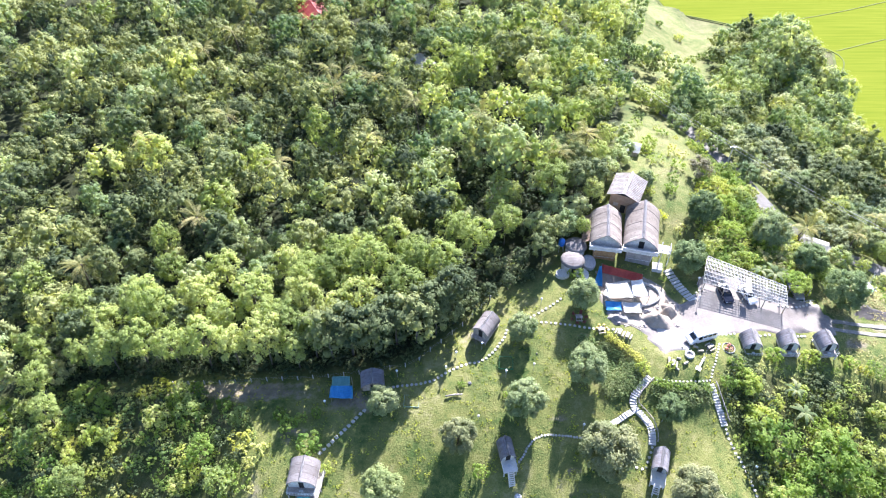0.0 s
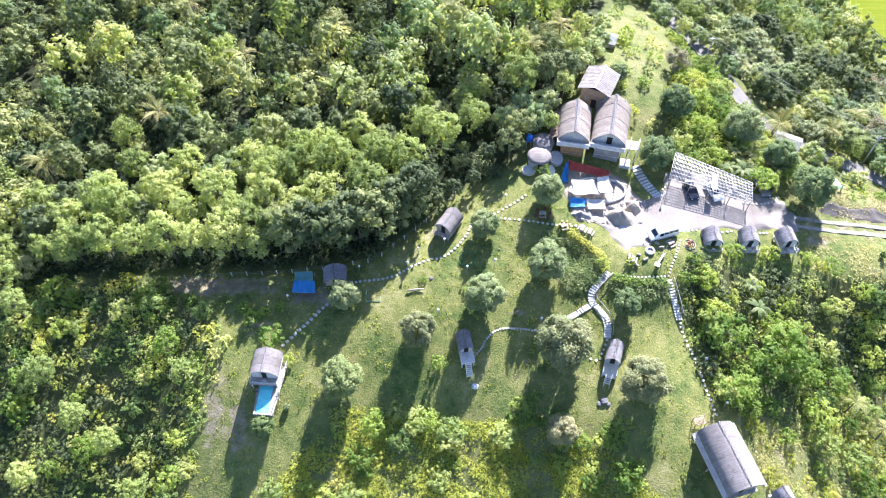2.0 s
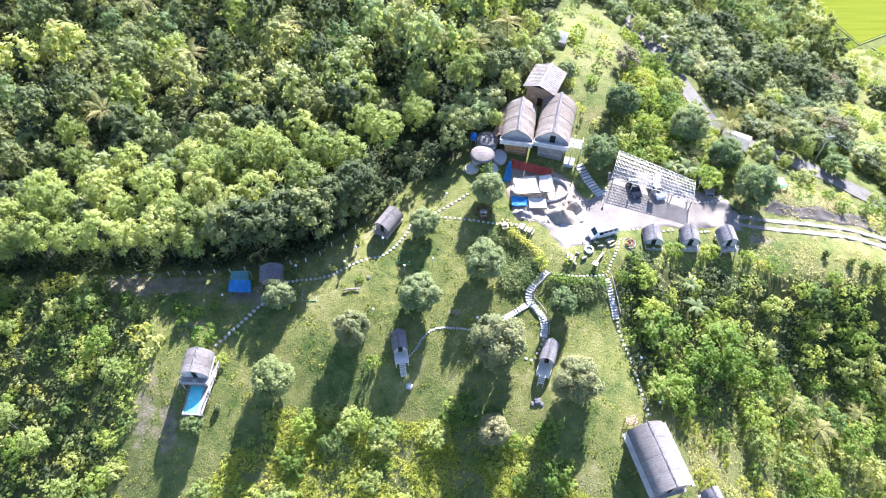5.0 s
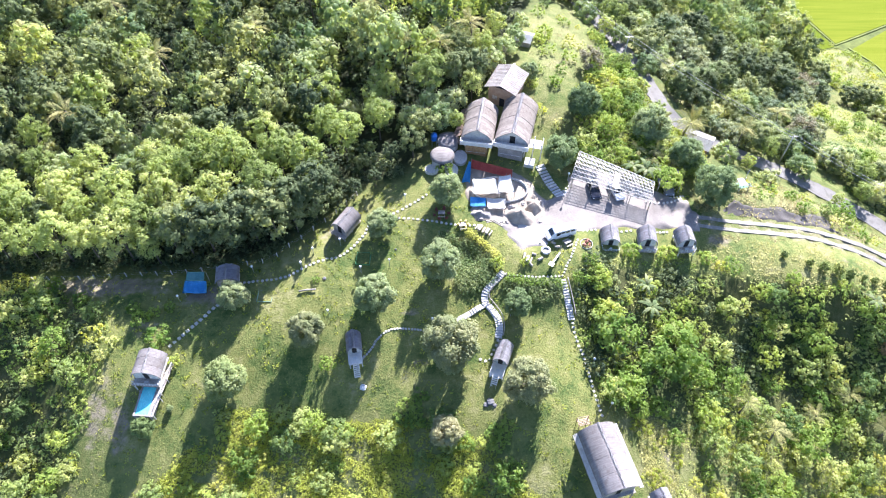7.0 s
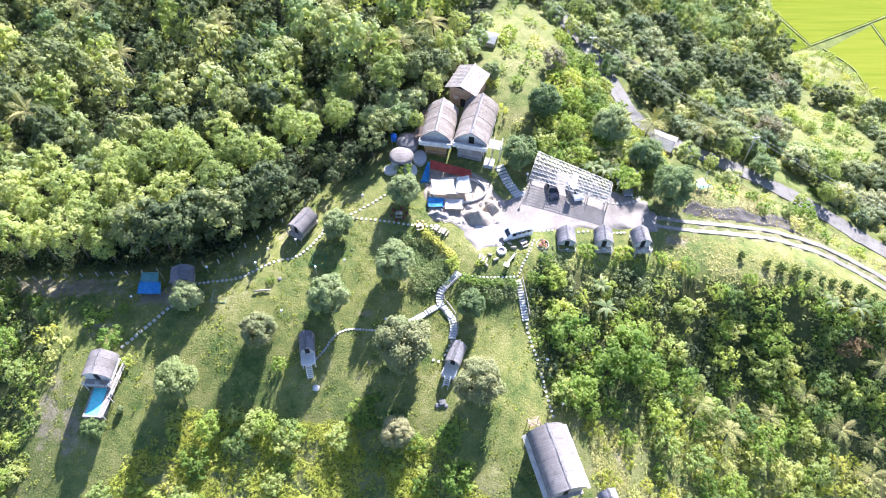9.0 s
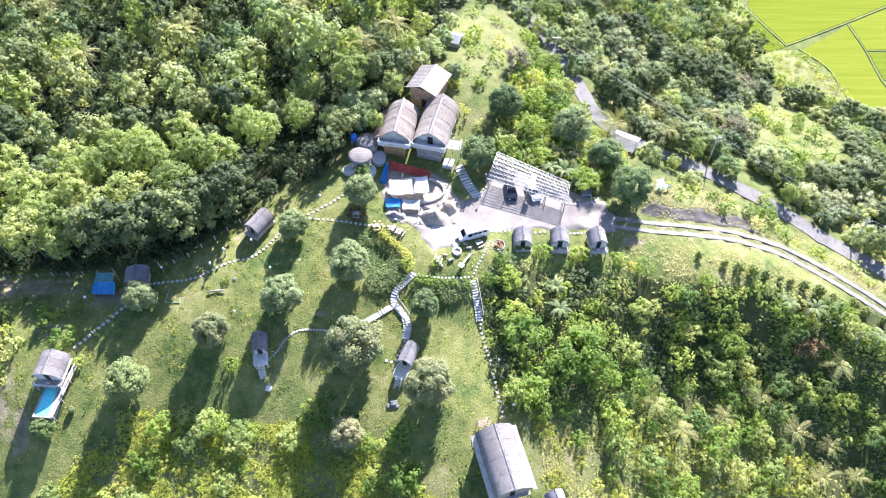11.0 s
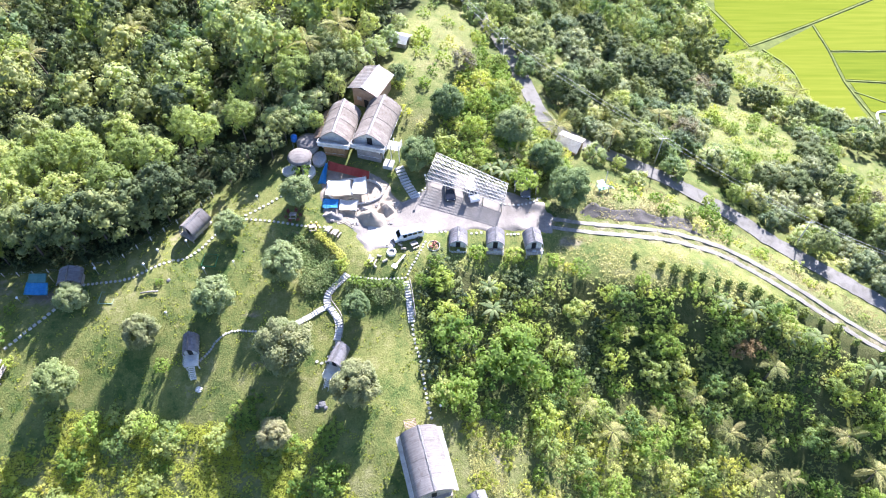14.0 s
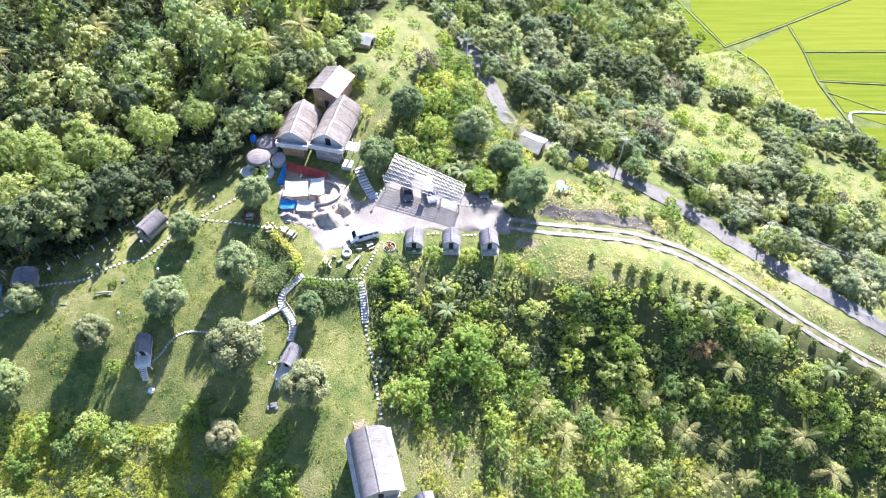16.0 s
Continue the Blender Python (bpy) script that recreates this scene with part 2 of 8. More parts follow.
GLASS_DARK = surface("tinted_glass", (0.012, 0.014, 0.016), (0.02, 0.022, 0.025), 0.5, 4, 0.08, relief=0.0, spec=0.6)
RUBBER = surface("tyre_rubber", (0.02, 0.02, 0.02), (0.04, 0.04, 0.04), 2, 12, 0.85)
METAL = surface("galvanised_metal", (0.45, 0.46, 0.47), (0.58, 0.59, 0.60), 1.5, 10, 0.45, 0.6, 0.1)
LAMP_GLOBE = surface("white_lamp_globe", (0.82, 0.82, 0.80), (0.88, 0.88, 0.86), 2, 8, 0.3)
FRAME_GREEN = surface("green_paint", (0.05, 0.20, 0.08), (0.08, 0.28, 0.12), 1.5, 10, 0.5)
CABLE = surface("bare_cable", (0.42, 0.42, 0.42), (0.52, 0.52, 0.52), 1, 5, 0.6)
RED_ROOF = surface("red_sheet_roof", (0.42, 0.07, 0.06), (0.55, 0.12, 0.10), 0.8, 6, 0.5)
BUND = surface("mud_bund", (0.085, 0.112, 0.024), (0.15, 0.180, 0.04), 0.3, 3, 0.95, relief=0.4, coords="World")
CANAL = surface("canal_concrete", (0.62, 0.61, 0.57), (0.72, 0.71, 0.67), 0.3, 4, 0.8, relief=0.2, coords="World")


def rice_material():
    m, n, l, b = blank("young_rice", 0.9, 0.0, 0.0)
    rnd = n.new("ShaderNodeObjectInfo").outputs["Random"]
    g = n.new("ShaderNodeNewGeometry")
    mp = n.new("ShaderNodeMapping")
    mp.inputs["Rotation"].default_value = (0, 0, 0.5)
    mp.inputs["Scale"].default_value = (0.05, 0.9, 1)
    l.new(g.outputs["Position"], mp.inputs["Vector"])
    t = n.new("ShaderNodeTexNoise")
    t.inputs["Scale"].default_value, t.inputs["Detail"].default_value = 1.0, 5
    l.new(mp.outputs[0], t.inputs["Vector"])
    f = maths(n, l, "ADD", maths(n, l, "MULTIPLY", t.outputs["Fac"], 0.7), maths(n, l, "MULTIPLY", rnd, 0.3))
    col = ramp(n, l, f, [(0.25, (0.105, 0.148, 0.016)), (0.5, (0.150, 0.186, 0.020)), (0.8, (0.198, 0.222, 0.030))])
    l.new(col, b.inputs["Base Color"])
    bump(n, l, b, noise_node(n, l, 5.0, 3, "World"), 0.4, 0.2)
    return m


RICE = rice_material()


def ground_material():
    """Grass in patches; the layer 'cover' holds dirt (r), woodland floor with its shade (g) and dry meadow (b)."""
    m, n, l, b = blank("grass_and_soil", 0.9, 0.0, 0.15)
    cov = n.new("ShaderNodeVertexColor")
    cov.layer_name = "cover"
    sep = n.new("ShaderNodeSeparateColor")
    l.new(cov.outputs["Color"], sep.inputs[0])
    big, mid, fine = (noise_node(n, l, s, 5, "World", 0.65) for s in (0.11, 0.55, 3.2))
    tuft = noise_node(n, l, 9.0, 3, "World", 0.7)
    f = maths(n, l, "ADD", maths(n, l, "MULTIPLY", big, 0.45), maths(n, l, "MULTIPLY", mid, 0.36))
    f = maths(n, l, "ADD", f, maths(n, l, "MULTIPLY", fine, 0.22))
    lawn = ramp(n, l, f, [(0.41, (0.062, 0.102, 0.026)), (0.47, (0.124, 0.156, 0.046)), (0.55, (0.196, 0.206, 0.066)), (0.61, (0.262, 0.256, 0.116))])
    meadow = ramp(n, l, f, [(0.40, (0.072, 0.112, 0.026)), (0.49, (0.146, 0.166, 0.054)), (0.62, (0.218, 0.212, 0.100))])
    dirt = ramp(n, l, mid, [(0.35, (0.185, 0.158, 0.108)), (0.65, (0.30, 0.262, 0.185))])
    # dark litter, with the shade under trees put into the tone
    floor_shade_c = ramp(n, l, mid, [(0.35, (0.018, 0.024, 0.010)), (0.65, (0.044, 0.052, 0.022))])
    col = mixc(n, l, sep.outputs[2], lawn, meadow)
    col = mixc(n, l, sep.outputs[1], col, floor_shade_c)
    edge = maths(n, l, "ADD", sep.outputs[0], maths(n, l, "MULTIPLY", maths(n, l, "SUBTRACT", mid, 0.5), 1.2))
    k = n.new("ShaderNodeMapRange")
    k.interpolation_type = "SMOOTHSTEP"
    k.inputs[1].default_value, k.inputs[2].default_value = 0.35, 0.7
    l.new(edge, k.inputs[0])
    col = mixc(n, l, k.outputs[0], col, dirt)
    blades = ramp(n, l, tuft, [(0.3, (0.74, 0.76, 0.7)), (0.7, (1.14, 1.13, 1.08))])
    col = mixc(n, l, 0.8, col, blades, "MULTIPLY")
    l.new(col, b.inputs["Base Color"])
    h = maths(n, l, "ADD", maths(n, l, "MULTIPLY", fine, 0.7), maths(n, l, "MULTIPLY", tuft, 0.25))
    bump(n, l, b, h, 0.6, 0.35)
    return m


GROUND = ground_material()


# ---------------------------------------------------------------- the lie of the land
XS = (-160, -90, -50, -22, 0, 22, 42, 62, 85, 120, 170)
YS = (20, 42, 56, 68, 84, 110, 150, 215)
LAND = np.array([      # heights of the hill at the crossings of XS and YS
    (-18.8, -14.9, -17.5, -14.0, -15.1, -13.0, -9.5, -13.7, -23.7, -30.7, -32.8),
    (-18.1, -11.7, -10.0, -5.8, -8.5, -7.5, -4.0, -9.4, -17.2, -24.5, -26.5),
    (-16.8, -12.1, -4.5, -2.6, -3.1, -4.1, -2.9, -5.9, -13.2, -15.7, -23.9),
    (-17.4, -12.8, -4.8, -3.5, -1.2, -1.4, 0.4, -1.7, -4.7, -13.6, -25.0),
    (-18.1, -12.6, -8.1, -4.3, -2.4, 0.6, -0.3, -0.7, -6.0, -17.3, -25.6),
    (-18.3, -15.3, -8.7, -7.1, -5.9, -0.5, 2.9, -1.3, -11.1, -20.5, -30.4),
    (-20.1, -16.9, -12.5, -9.7, -6.4, -4.7, -5.3, -8.1, -16.9, -31.5, -40.8),
    (-21.5, -19.2, -15.7, -14.3, -13.5, -15.7, -18.7, -23.9, -34.2, -42.0, -42.0)])
VALLEY = -42.0


def weights(v, knots):
    v, k = np.asarray(v, float), np.asarray(knots, float)
    n = len(k)
    i = np.clip(np.searchsorted(k, v) - 1, 0, n - 2)
    h = k[i + 1] - k[i]
    t = np.clip((v - k[i]) / h, 0, 1)
    w = np.zeros((len(v), n))
    at = np.arange(len(v))
    w[at, i] += 2 * t**3 - 3 * t**2 + 1
    w[at, i + 1] += -2 * t**3 + 3 * t**2
    for j, hh in ((i, t**3 - 2 * t**2 + t), (i + 1, t**3 - t**2)):
        a, b = np.maximum(j - 1, 0), np.minimum(j + 1, n - 1)
        s = hh * h / (k[b] - k[a])
        np.add.at(w, (at, b), s)
        np.add.at(w, (at, a), -s)
    return w


def hill(x, y):
    return np.maximum(VALLEY, np.einsum("pi,ij,pj->p", weights(y, YS), LAND, weights(x, XS)))


def spline(pts, step=1.0):
    """Points at even steps along a smooth line through pts."""
    p = np.array(pts, float)
    q = np.vstack([2 * p[0] - p[1], p, 2 * p[-1] - p[-2]])
    out = []
    for i in range(len(p) - 1):
        m = max(2, int(np.linalg.norm(p[i + 1] - p[i]) / step * 3))
        t = np.linspace(0, 1, m, endpoint=False)[:, None]
        a, b, c, d = q[i], q[i + 1], q[i + 2], q[i + 3]
        out.append(0.5 * (2 * b + (c - a) * t + (2 * a - 5 * b + 4 * c - d) * t**2 + (3 * b - a - 3 * c + d) * t**3))
    out = np.vstack(out + [p[-1:]])
    s = np.r_[0, np.cumsum(np.linalg.norm(np.diff(out, axis=0), axis=1))]
    u = np.linspace(0, s[-1], max(2, int(s[-1] / step) + 1))
    return np.stack([np.interp(u, s, out[:, k]) for k in range(out.shape[1])], 1)


TRACK_LINE = spline([(66.5, 77.2), (74.8, 76.7), (84.3, 77.2), (92, 77.7), (100.9, 76.6), (107.8, 73.3), (113.5, 69.6), (119.8, 65.2), (126.4, 61.1), (136.1, 56.4), (150, 51)])
ROAD_LINE = spline([(52, 158), (59.5, 139), (63.7, 127.4), (66.7, 117.8), (69.8, 107.2), (74.5, 102.6), (84.4, 99.6), (92.5, 97), (99.3, 94), (107, 89.6), (113.9, 84.2), (120.5, 79), (125.7, 74.6), (131.9, 69.8), (139, 64.8), (155, 55), (175, 44)])


def smooth(a, n):
    k = np.ones(n) / n
    return np.convolve(np.pad(a, n // 2, mode="edge"), k, "valid")[: len(a)]


BENCHES = []
for line, half, soft_edge in ((TRACK_LINE, 1.9, 2.2), (ROAD_LINE, 2.2, 3.0)):
    BENCHES.append((line, smooth(hill(line[:, 0], line[:, 1]), 9), half, soft_edge))
LOT = [(35.2, 73.4), (37.5, 69.4), (41.5, 71.2), (44.2, 72.9), (50, 74.2), (58, 74.6), (65, 75.2), (68.5, 75.2), (69, 78.6), (67.6, 81), (62, 82.6), (57, 85.4), (50.5, 88.4), (47.4, 87), (46.5, 83.6), (44.8, 81.6), (42.4, 80.4), (39.5, 84.5), (38.5, 86.5), (30.5, 87.5), (28.8, 80), (30.0, 76.2), (33.5, 75.2)]


def inside(x, y, poly):
    x, y = np.asarray(x, float), np.asarray(y, float)
    res = np.zeros(x.shape, bool)
    for (x0, y0), (x1, y1) in zip(poly, poly[1:] + poly[:1]):
        cut = ((y0 > y) != (y1 > y)) & (x < (x1 - x0) * (y - y0) / (y1 - y0 + 1e-12) + x0)
        res ^= cut
    return res


def edge_distance(x, y, poly):
    """Distance to the outline, positive inside."""
    x, y = np.asarray(x, float), np.asarray(y, float)
    best = np.full(x.shape, 1e9)
    for (x0, y0), (x1, y1) in zip(poly, poly[1:] + poly[:1]):
        dx, dy = x1 - x0, y1 - y0
        t = np.clip(((x - x0) * dx + (y - y0) * dy) / (dx * dx + dy * dy), 0, 1)
        best = np.minimum(best, np.hypot(x - x0 - t * dx, y - y0 - t * dy))
    return np.where(inside(x, y, poly), best, -best)


def ripple(x, y):
    return 0.10 * np.sin(x * 0.9 + 1.7 * np.sin(y * 0.31)) * np.sin(y * 0.8 + 1.3 * np.sin(x * 0.37)) + 0.05 * np.sin(x * 2.3 + y * 1.1) * np.sin(y * 2.6 - x * 0.7)


BANK_LINE = spline([(71, 79.2), (76, 79.6), (83, 79.9), (90, 80.3), (96, 80.3), (101, 79.6)], 0.8)


def bank_rise(x, y):
    """The slope above the drive: cut steeply in front, falling away gently behind."""
    dy = y - np.interp(x, BANK_LINE[:, 0], BANK_LINE[:, 1])
    ends = np.clip((x - 70) / 5, 0, 1) * np.clip((104 - x) / 8, 0, 1)
    front, back = np.clip((dy + 0.6) / 3.6, 0, 1), np.clip((dy - 3.0) / 7.0, 0, 1)
    return 1.7 * ends * front * (1 - back * back * (3 - 2 * back))


BANK_TOP = spline([(24.6, 74.0), (28.3, 73.0), (31.0, 70.4), (32.8, 68.0)], 0.5)


def bank_drop(x, y):
    """The lawn falls away steeply below the hedge and levels out again."""
    d = np.hypot(x[:, None] - BANK_TOP[None, :, 0], y[:, None] - BANK_TOP[None, :, 1])
    j = d.argmin(1)
    t = j / (len(BANK_TOP) - 1)
    below = (x - BANK_TOP[j, 0]) * 0.74 + (y - BANK_TOP[j, 1]) * 0.67 < 0
    d = d.min(1)
    fall, out = np.clip(d / 2.0, 0, 1), np.clip((d - 2.0) / 5.5, 0, 1)
    ends = np.clip(np.minimum(t, 1 - t) / 0.2, 0, 1)
    return np.where(below, 1.35 * ends * fall * (1 - out * out * (3 - 2 * out)), 0)


RICE_OUT = [(128, 214), (134, 190), (135, 173), (144, 175), (153, 165.5), (154.3, 155), (156, 147.5), (163, 143), (171, 141.5), (176, 127), (190, 111), (205, 89), (400, 0), (400, 500), (40, 500), (60, 300), (86, 262), (118, 240)]


def land(x, y):
    """Height of the ground."""
    x, y = np.atleast_1d(np.asarray(x, float)), np.atleast_1d(np.asarray(y, float))
    z = hill(x, y)
    z = z + 13.0 * np.exp(-((x - 110) / 16.0) ** 2 - ((y - 207) / 24.0) ** 2)
    z = z + ripple(x, y) * np.clip((z - VALLEY) / 2, 0, 1)
    k = np.clip((edge_distance(x, y, RICE_OUT) + 9) / 9.0, 0, 1)
    z = z + (VALLEY - z) * k * k
    k = np.clip((edge_distance(x, y, LOT) + 1.5) / 3.0, 0, 1)
    k = k * k * (3 - 2 * k)
    z = z * (1 - k) + (-0.15 - 0.018 * (x - 45)) * k
    near = np.nonzero((x > 16) & (x < 36) & (y > 60) & (y < 76))[0]
    if len(near):
        z[near] -= bank_drop(x[near], y[near])
    near = np.nonzero((x > 66) & (x < 106) & (y > 76) & (y < 96))[0]
    if len(near):
        z[near] += bank_rise(x[near], y[near])
    for line, heights, half, soft_edge in BENCHES:
        lo, hi = line.min(0) - 8, line.max(0) + 8
        near = np.nonzero((x > lo[0]) & (x < hi[0]) & (y > lo[1]) & (y < hi[1]))[0]
        for part_i in np.array_split(near, max(1, len(near) // 4000 + 1)):
            if not len(part_i):
                continue
            d = np.hypot(x[part_i, None] - line[None, :, 0], y[part_i, None] - line[None, :, 1])
            j = d.argmin(1)
            w = np.clip(1 - (d[np.arange(len(j)), j] - half) / soft_edge, 0, 1)
            w = w * w * (3 - 2 * w)
            z[part_i] = z[part_i] * (1 - w) + heights[j] * w
    return z


def gz(x, y):
    return float(land(x, y)[0])


# ---------------------------------------------------------------- mesh helpers
def mesh_arrays(name, verts, faces, material, shade_smooth=True):
    """A mesh from numpy arrays; all faces have the same number of corners."""
    verts, faces = np.asarray(verts, np.float32), np.asarray(faces, np.int32)
    me = bpy.data.meshes.new(name)
    nf, k = faces.shape
    me.vertices.add(len(verts))
    me.vertices.foreach_set("co", verts.ravel())
    me.loops.add(nf * k)
    me.loops.foreach_set("vertex_index", faces.ravel())
    me.polygons.add(nf)
    me.polygons.foreach_set("loop_start", np.arange(0, nf * k, k, dtype=np.int32))
    me.polygons.foreach_set("loop_total", np.full(nf, k, np.int32))
    me.polygons.foreach_set("use_smooth", np.full(nf, shade_smooth, bool))
    me.materials.append(material)
    me.update(calc_edges=True)
    return me


def part(name, bm, material, parent=None, label="", shade_smooth=False):
    """Links a bmesh as one mesh object under a thing or a part."""
    me = bpy.data.meshes.new(name)
    bm.normal_update()
    bm.to_mesh(me)
    bm.free()
    me.materials.append(material)
    if shade_smooth:
        for p in me.polygons:
            p.use_smooth = True
    ob = new(name, me)
    ob.parent = parent
    if label:
        ob["label"] = label
    return ob


def mesh_part(name, me, parent=None, label="", m=None):
    ob = new(name, me)
    ob.parent = parent
    if m is not None:
        ob.matrix_basis = m
    if label:
        ob["label"] = label
    return ob


def thing(name, m, label, category, group="", kind=""):
    ob = new(name)
    ob.empty_display_size = 0.3
    ob.matrix_basis = m
    return tagged(ob, label, category, group, kind)


def box(bm, x0, x1, y0, y1, z0, z1, bevel=0.0, m=None):
    c = [(x, y, z) for z in (z0, z1) for y in (y0, y1) for x in (x0, x1)]
    v = [bm.verts.new(m @ Vector(p) if m is not None else p) for p in c]
    fs = [bm.faces.new([v[i] for i in q]) for q in ((0, 2, 3, 1), (4, 5, 7, 6), (0, 1, 5, 4), (1, 3, 7, 5), (3, 2, 6, 7), (2, 0, 4, 6))]
    if bevel:
        es = list({e for f in fs for e in f.edges})
        bmesh.ops.bevel(bm, geom=es, offset=bevel, segments=1, affect="EDGES")
    return v


def box_part(name, x0, x1, y0, y1, z0, z1, material, parent, label="", bevel=0.015):
    bm = bmesh.new()
    box(bm, x0, x1, y0, y1, z0, z1, bevel)
    return part(name, bm, material, parent, label)


def tube(bm, pts, radii, sides=8, caps=True):
    """A tapered tube along points."""
    pts = [Vector(p) for p in pts]
    rings = []
    for i, p in enumerate(pts):
        d = (pts[min(i + 1, len(pts) - 1)] - pts[max(i - 1, 0)]).normalized()
        a = d.orthogonal().normalized() if abs(d.z) > 0.95 else d.cross(Vector((0, 0, 1))).normalized()
        b = d.cross(a)
        r = radii[i] if not isinstance(radii, (int, float)) else radii
        rings.append([bm.verts.new(p + a * (r * math.cos(k * 2 * math.pi / sides)) + b * (r * math.sin(k * 2 * math.pi / sides))) for k in range(sides)])
    for r0, r1 in zip(rings, rings[1:]):
        for k in range(sides):
            bm.faces.new((r0[k], r0[(k + 1) % sides], r1[(k + 1) % sides], r1[k]))
    if caps:
        bm.faces.new(rings[0][::-1])
        bm.faces.new(rings[-1])
    return rings


def tube_part(name, pts, radii, material, parent, label="", sides=8, shade_smooth=True):
    bm = bmesh.new()
    tube(bm, pts, radii, sides)
    return part(name, bm, material, parent, label, shade_smooth)


def ribbon(line, half, lift, thick, offset=0.0, wobble=0.0, rng=None, zfun=None):
    """A strip laid along a line: numpy vertices and quads, with edges turned down."""
    d = np.gradient(line, axis=0)
    d /= np.linalg.norm(d, axis=1)[:, None]
    nrm = np.stack([-d[:, 1], d[:, 0]], 1)
    rows = []
    for s, dz in ((-1, -thick), (-1, 0), (0, 0.02), (1, 0), (1, -thick)):
        w = half + (rng.uniform(-wobble, wobble, len(line)) if rng is not None and s else 0)
        p = line + nrm * (offset + s * w)[:, None] if isinstance(w, np.ndarray) else line + nrm * (offset + s * w)
        c = line + nrm * offset
        z = (zfun or land)(c[:, 0], c[:, 1]) + lift + dz
        rows.append(np.c_[p, z])
    v = np.stack(rows, 1).reshape(-1, 3)
    n = len(line)
    f = [(i * 5 + k, i * 5 + k + 1, (i + 1) * 5 + k + 1, (i + 1) * 5 + k) for i in range(n - 1) for k in range(4)]
    return v, np.array(f)[:, ::-1]


# ---------------------------------------------------------------- ground
LAWN = [(-45, 66.5), (-33, 60), (-27.5, 51), (-31, 41), (-31, 30), (-22, 30), (-14.7, 38.5), (-9.5, 44), (-2.8, 44.5), (4.4, 42), (15.7, 44.5), (24, 42), (31, 38), (37, 31), (44.5, 30), (53, 30), (52, 41), (48.5, 44), (46, 56), (45, 64), (48, 70), (50, 74), (69, 74), (70, 80), (68, 84), (47, 86), (44, 92), (40, 90), (28, 90), (21, 84), (12, 84), (8, 81), (3, 75.5), (-2, 71), (-5, 67.8), (-9, 67), (-20, 66.4)]
FOREST = [(-200, 69), (-100, 67), (-45, 67.5), (-20, 68), (-9, 69), (-5, 70), (-1.5, 73), (3, 78), (8, 84), (16, 85.5), (20.5, 90), (21.5, 95), (27, 97), (29, 103), (32, 106), (33, 112), (38.5, 114.5), (38.5, 126), (44, 142), (48, 160), (52, 176), (60, 200), (60, 250), (-200, 250)]
MEADOW = [(40, 100), (45, 96), (49, 99), (52, 112), (56, 128), (58, 138), (56, 146), (46, 142), (42, 126), (41, 112)]
EAST_GRASS = [(69, 84), (72, 86), (86, 93), (100, 89), (110, 82), (122, 72), (140, 60), (150, 52), (136, 55.5), (120, 64), (108, 72), (96, 75), (84, 74.5), (70, 73)]
HILL_GRASS = [(112, 129.3), (124.8, 137), (132.5, 131), (133.5, 118.1), (130, 109.5), (120.8, 105), (115.5, 110.7), (110, 117)]
VERGE = [(103.5, 104.7), (107.7, 95.6), (104.2, 91.4), (98.5, 96)]
RICE_EDGE = [(133.5, 197), (137, 184), (143.8, 175.3), (153.1, 165.2), (156, 147.3), (142.3, 142.4), (130.5, 145.4), (127.5, 157), (127.5, 181), (128.5, 195)]
FAR_GRASS = [(137.5, 112.9), (155.1, 117.8), (162, 108.9), (153.5, 93), (147.1, 98.4), (136.5, 103)]
NORTH_GRASS = [(66, 178), (58, 205), (66, 222), (80, 240), (104, 256), (113, 250), (108, 238), (95, 226), (88, 208), (90, 193), (82, 181), (74, 172)]
FAR_FIELD = [(58, 238), (92, 254), (96, 300), (46, 300), (48, 245)]
BOTTOM = [(-32, 41), (-34, 27), (44, 27), (42, 28), (36, 32), (30, 38.5), (24, 42), (15, 43), (4, 42), (-3, 44.5), (-9.5, 44), (-14, 38), (-21, 30.5), (-30, 31)]
DRY_SLOPE = [(52.5, 42), (57.5, 43), (62, 36), (67, 22), (56.5, 20), (54.5, 34)]
CLEARINGS = [FAR_FIELD, HILL_GRASS, RICE_EDGE, FAR_GRASS, NORTH_GRASS, DRY_SLOPE, VERGE]


def axis(lo, hi, step, far):
    core = np.arange(lo, hi + step / 2, step)
    out = step * 2 * 1.35 ** np.arange(0, 40)
    out = np.cumsum(out)
    out = out[out < far]
    return np.r_[(lo - out)[::-1], core, hi + out]


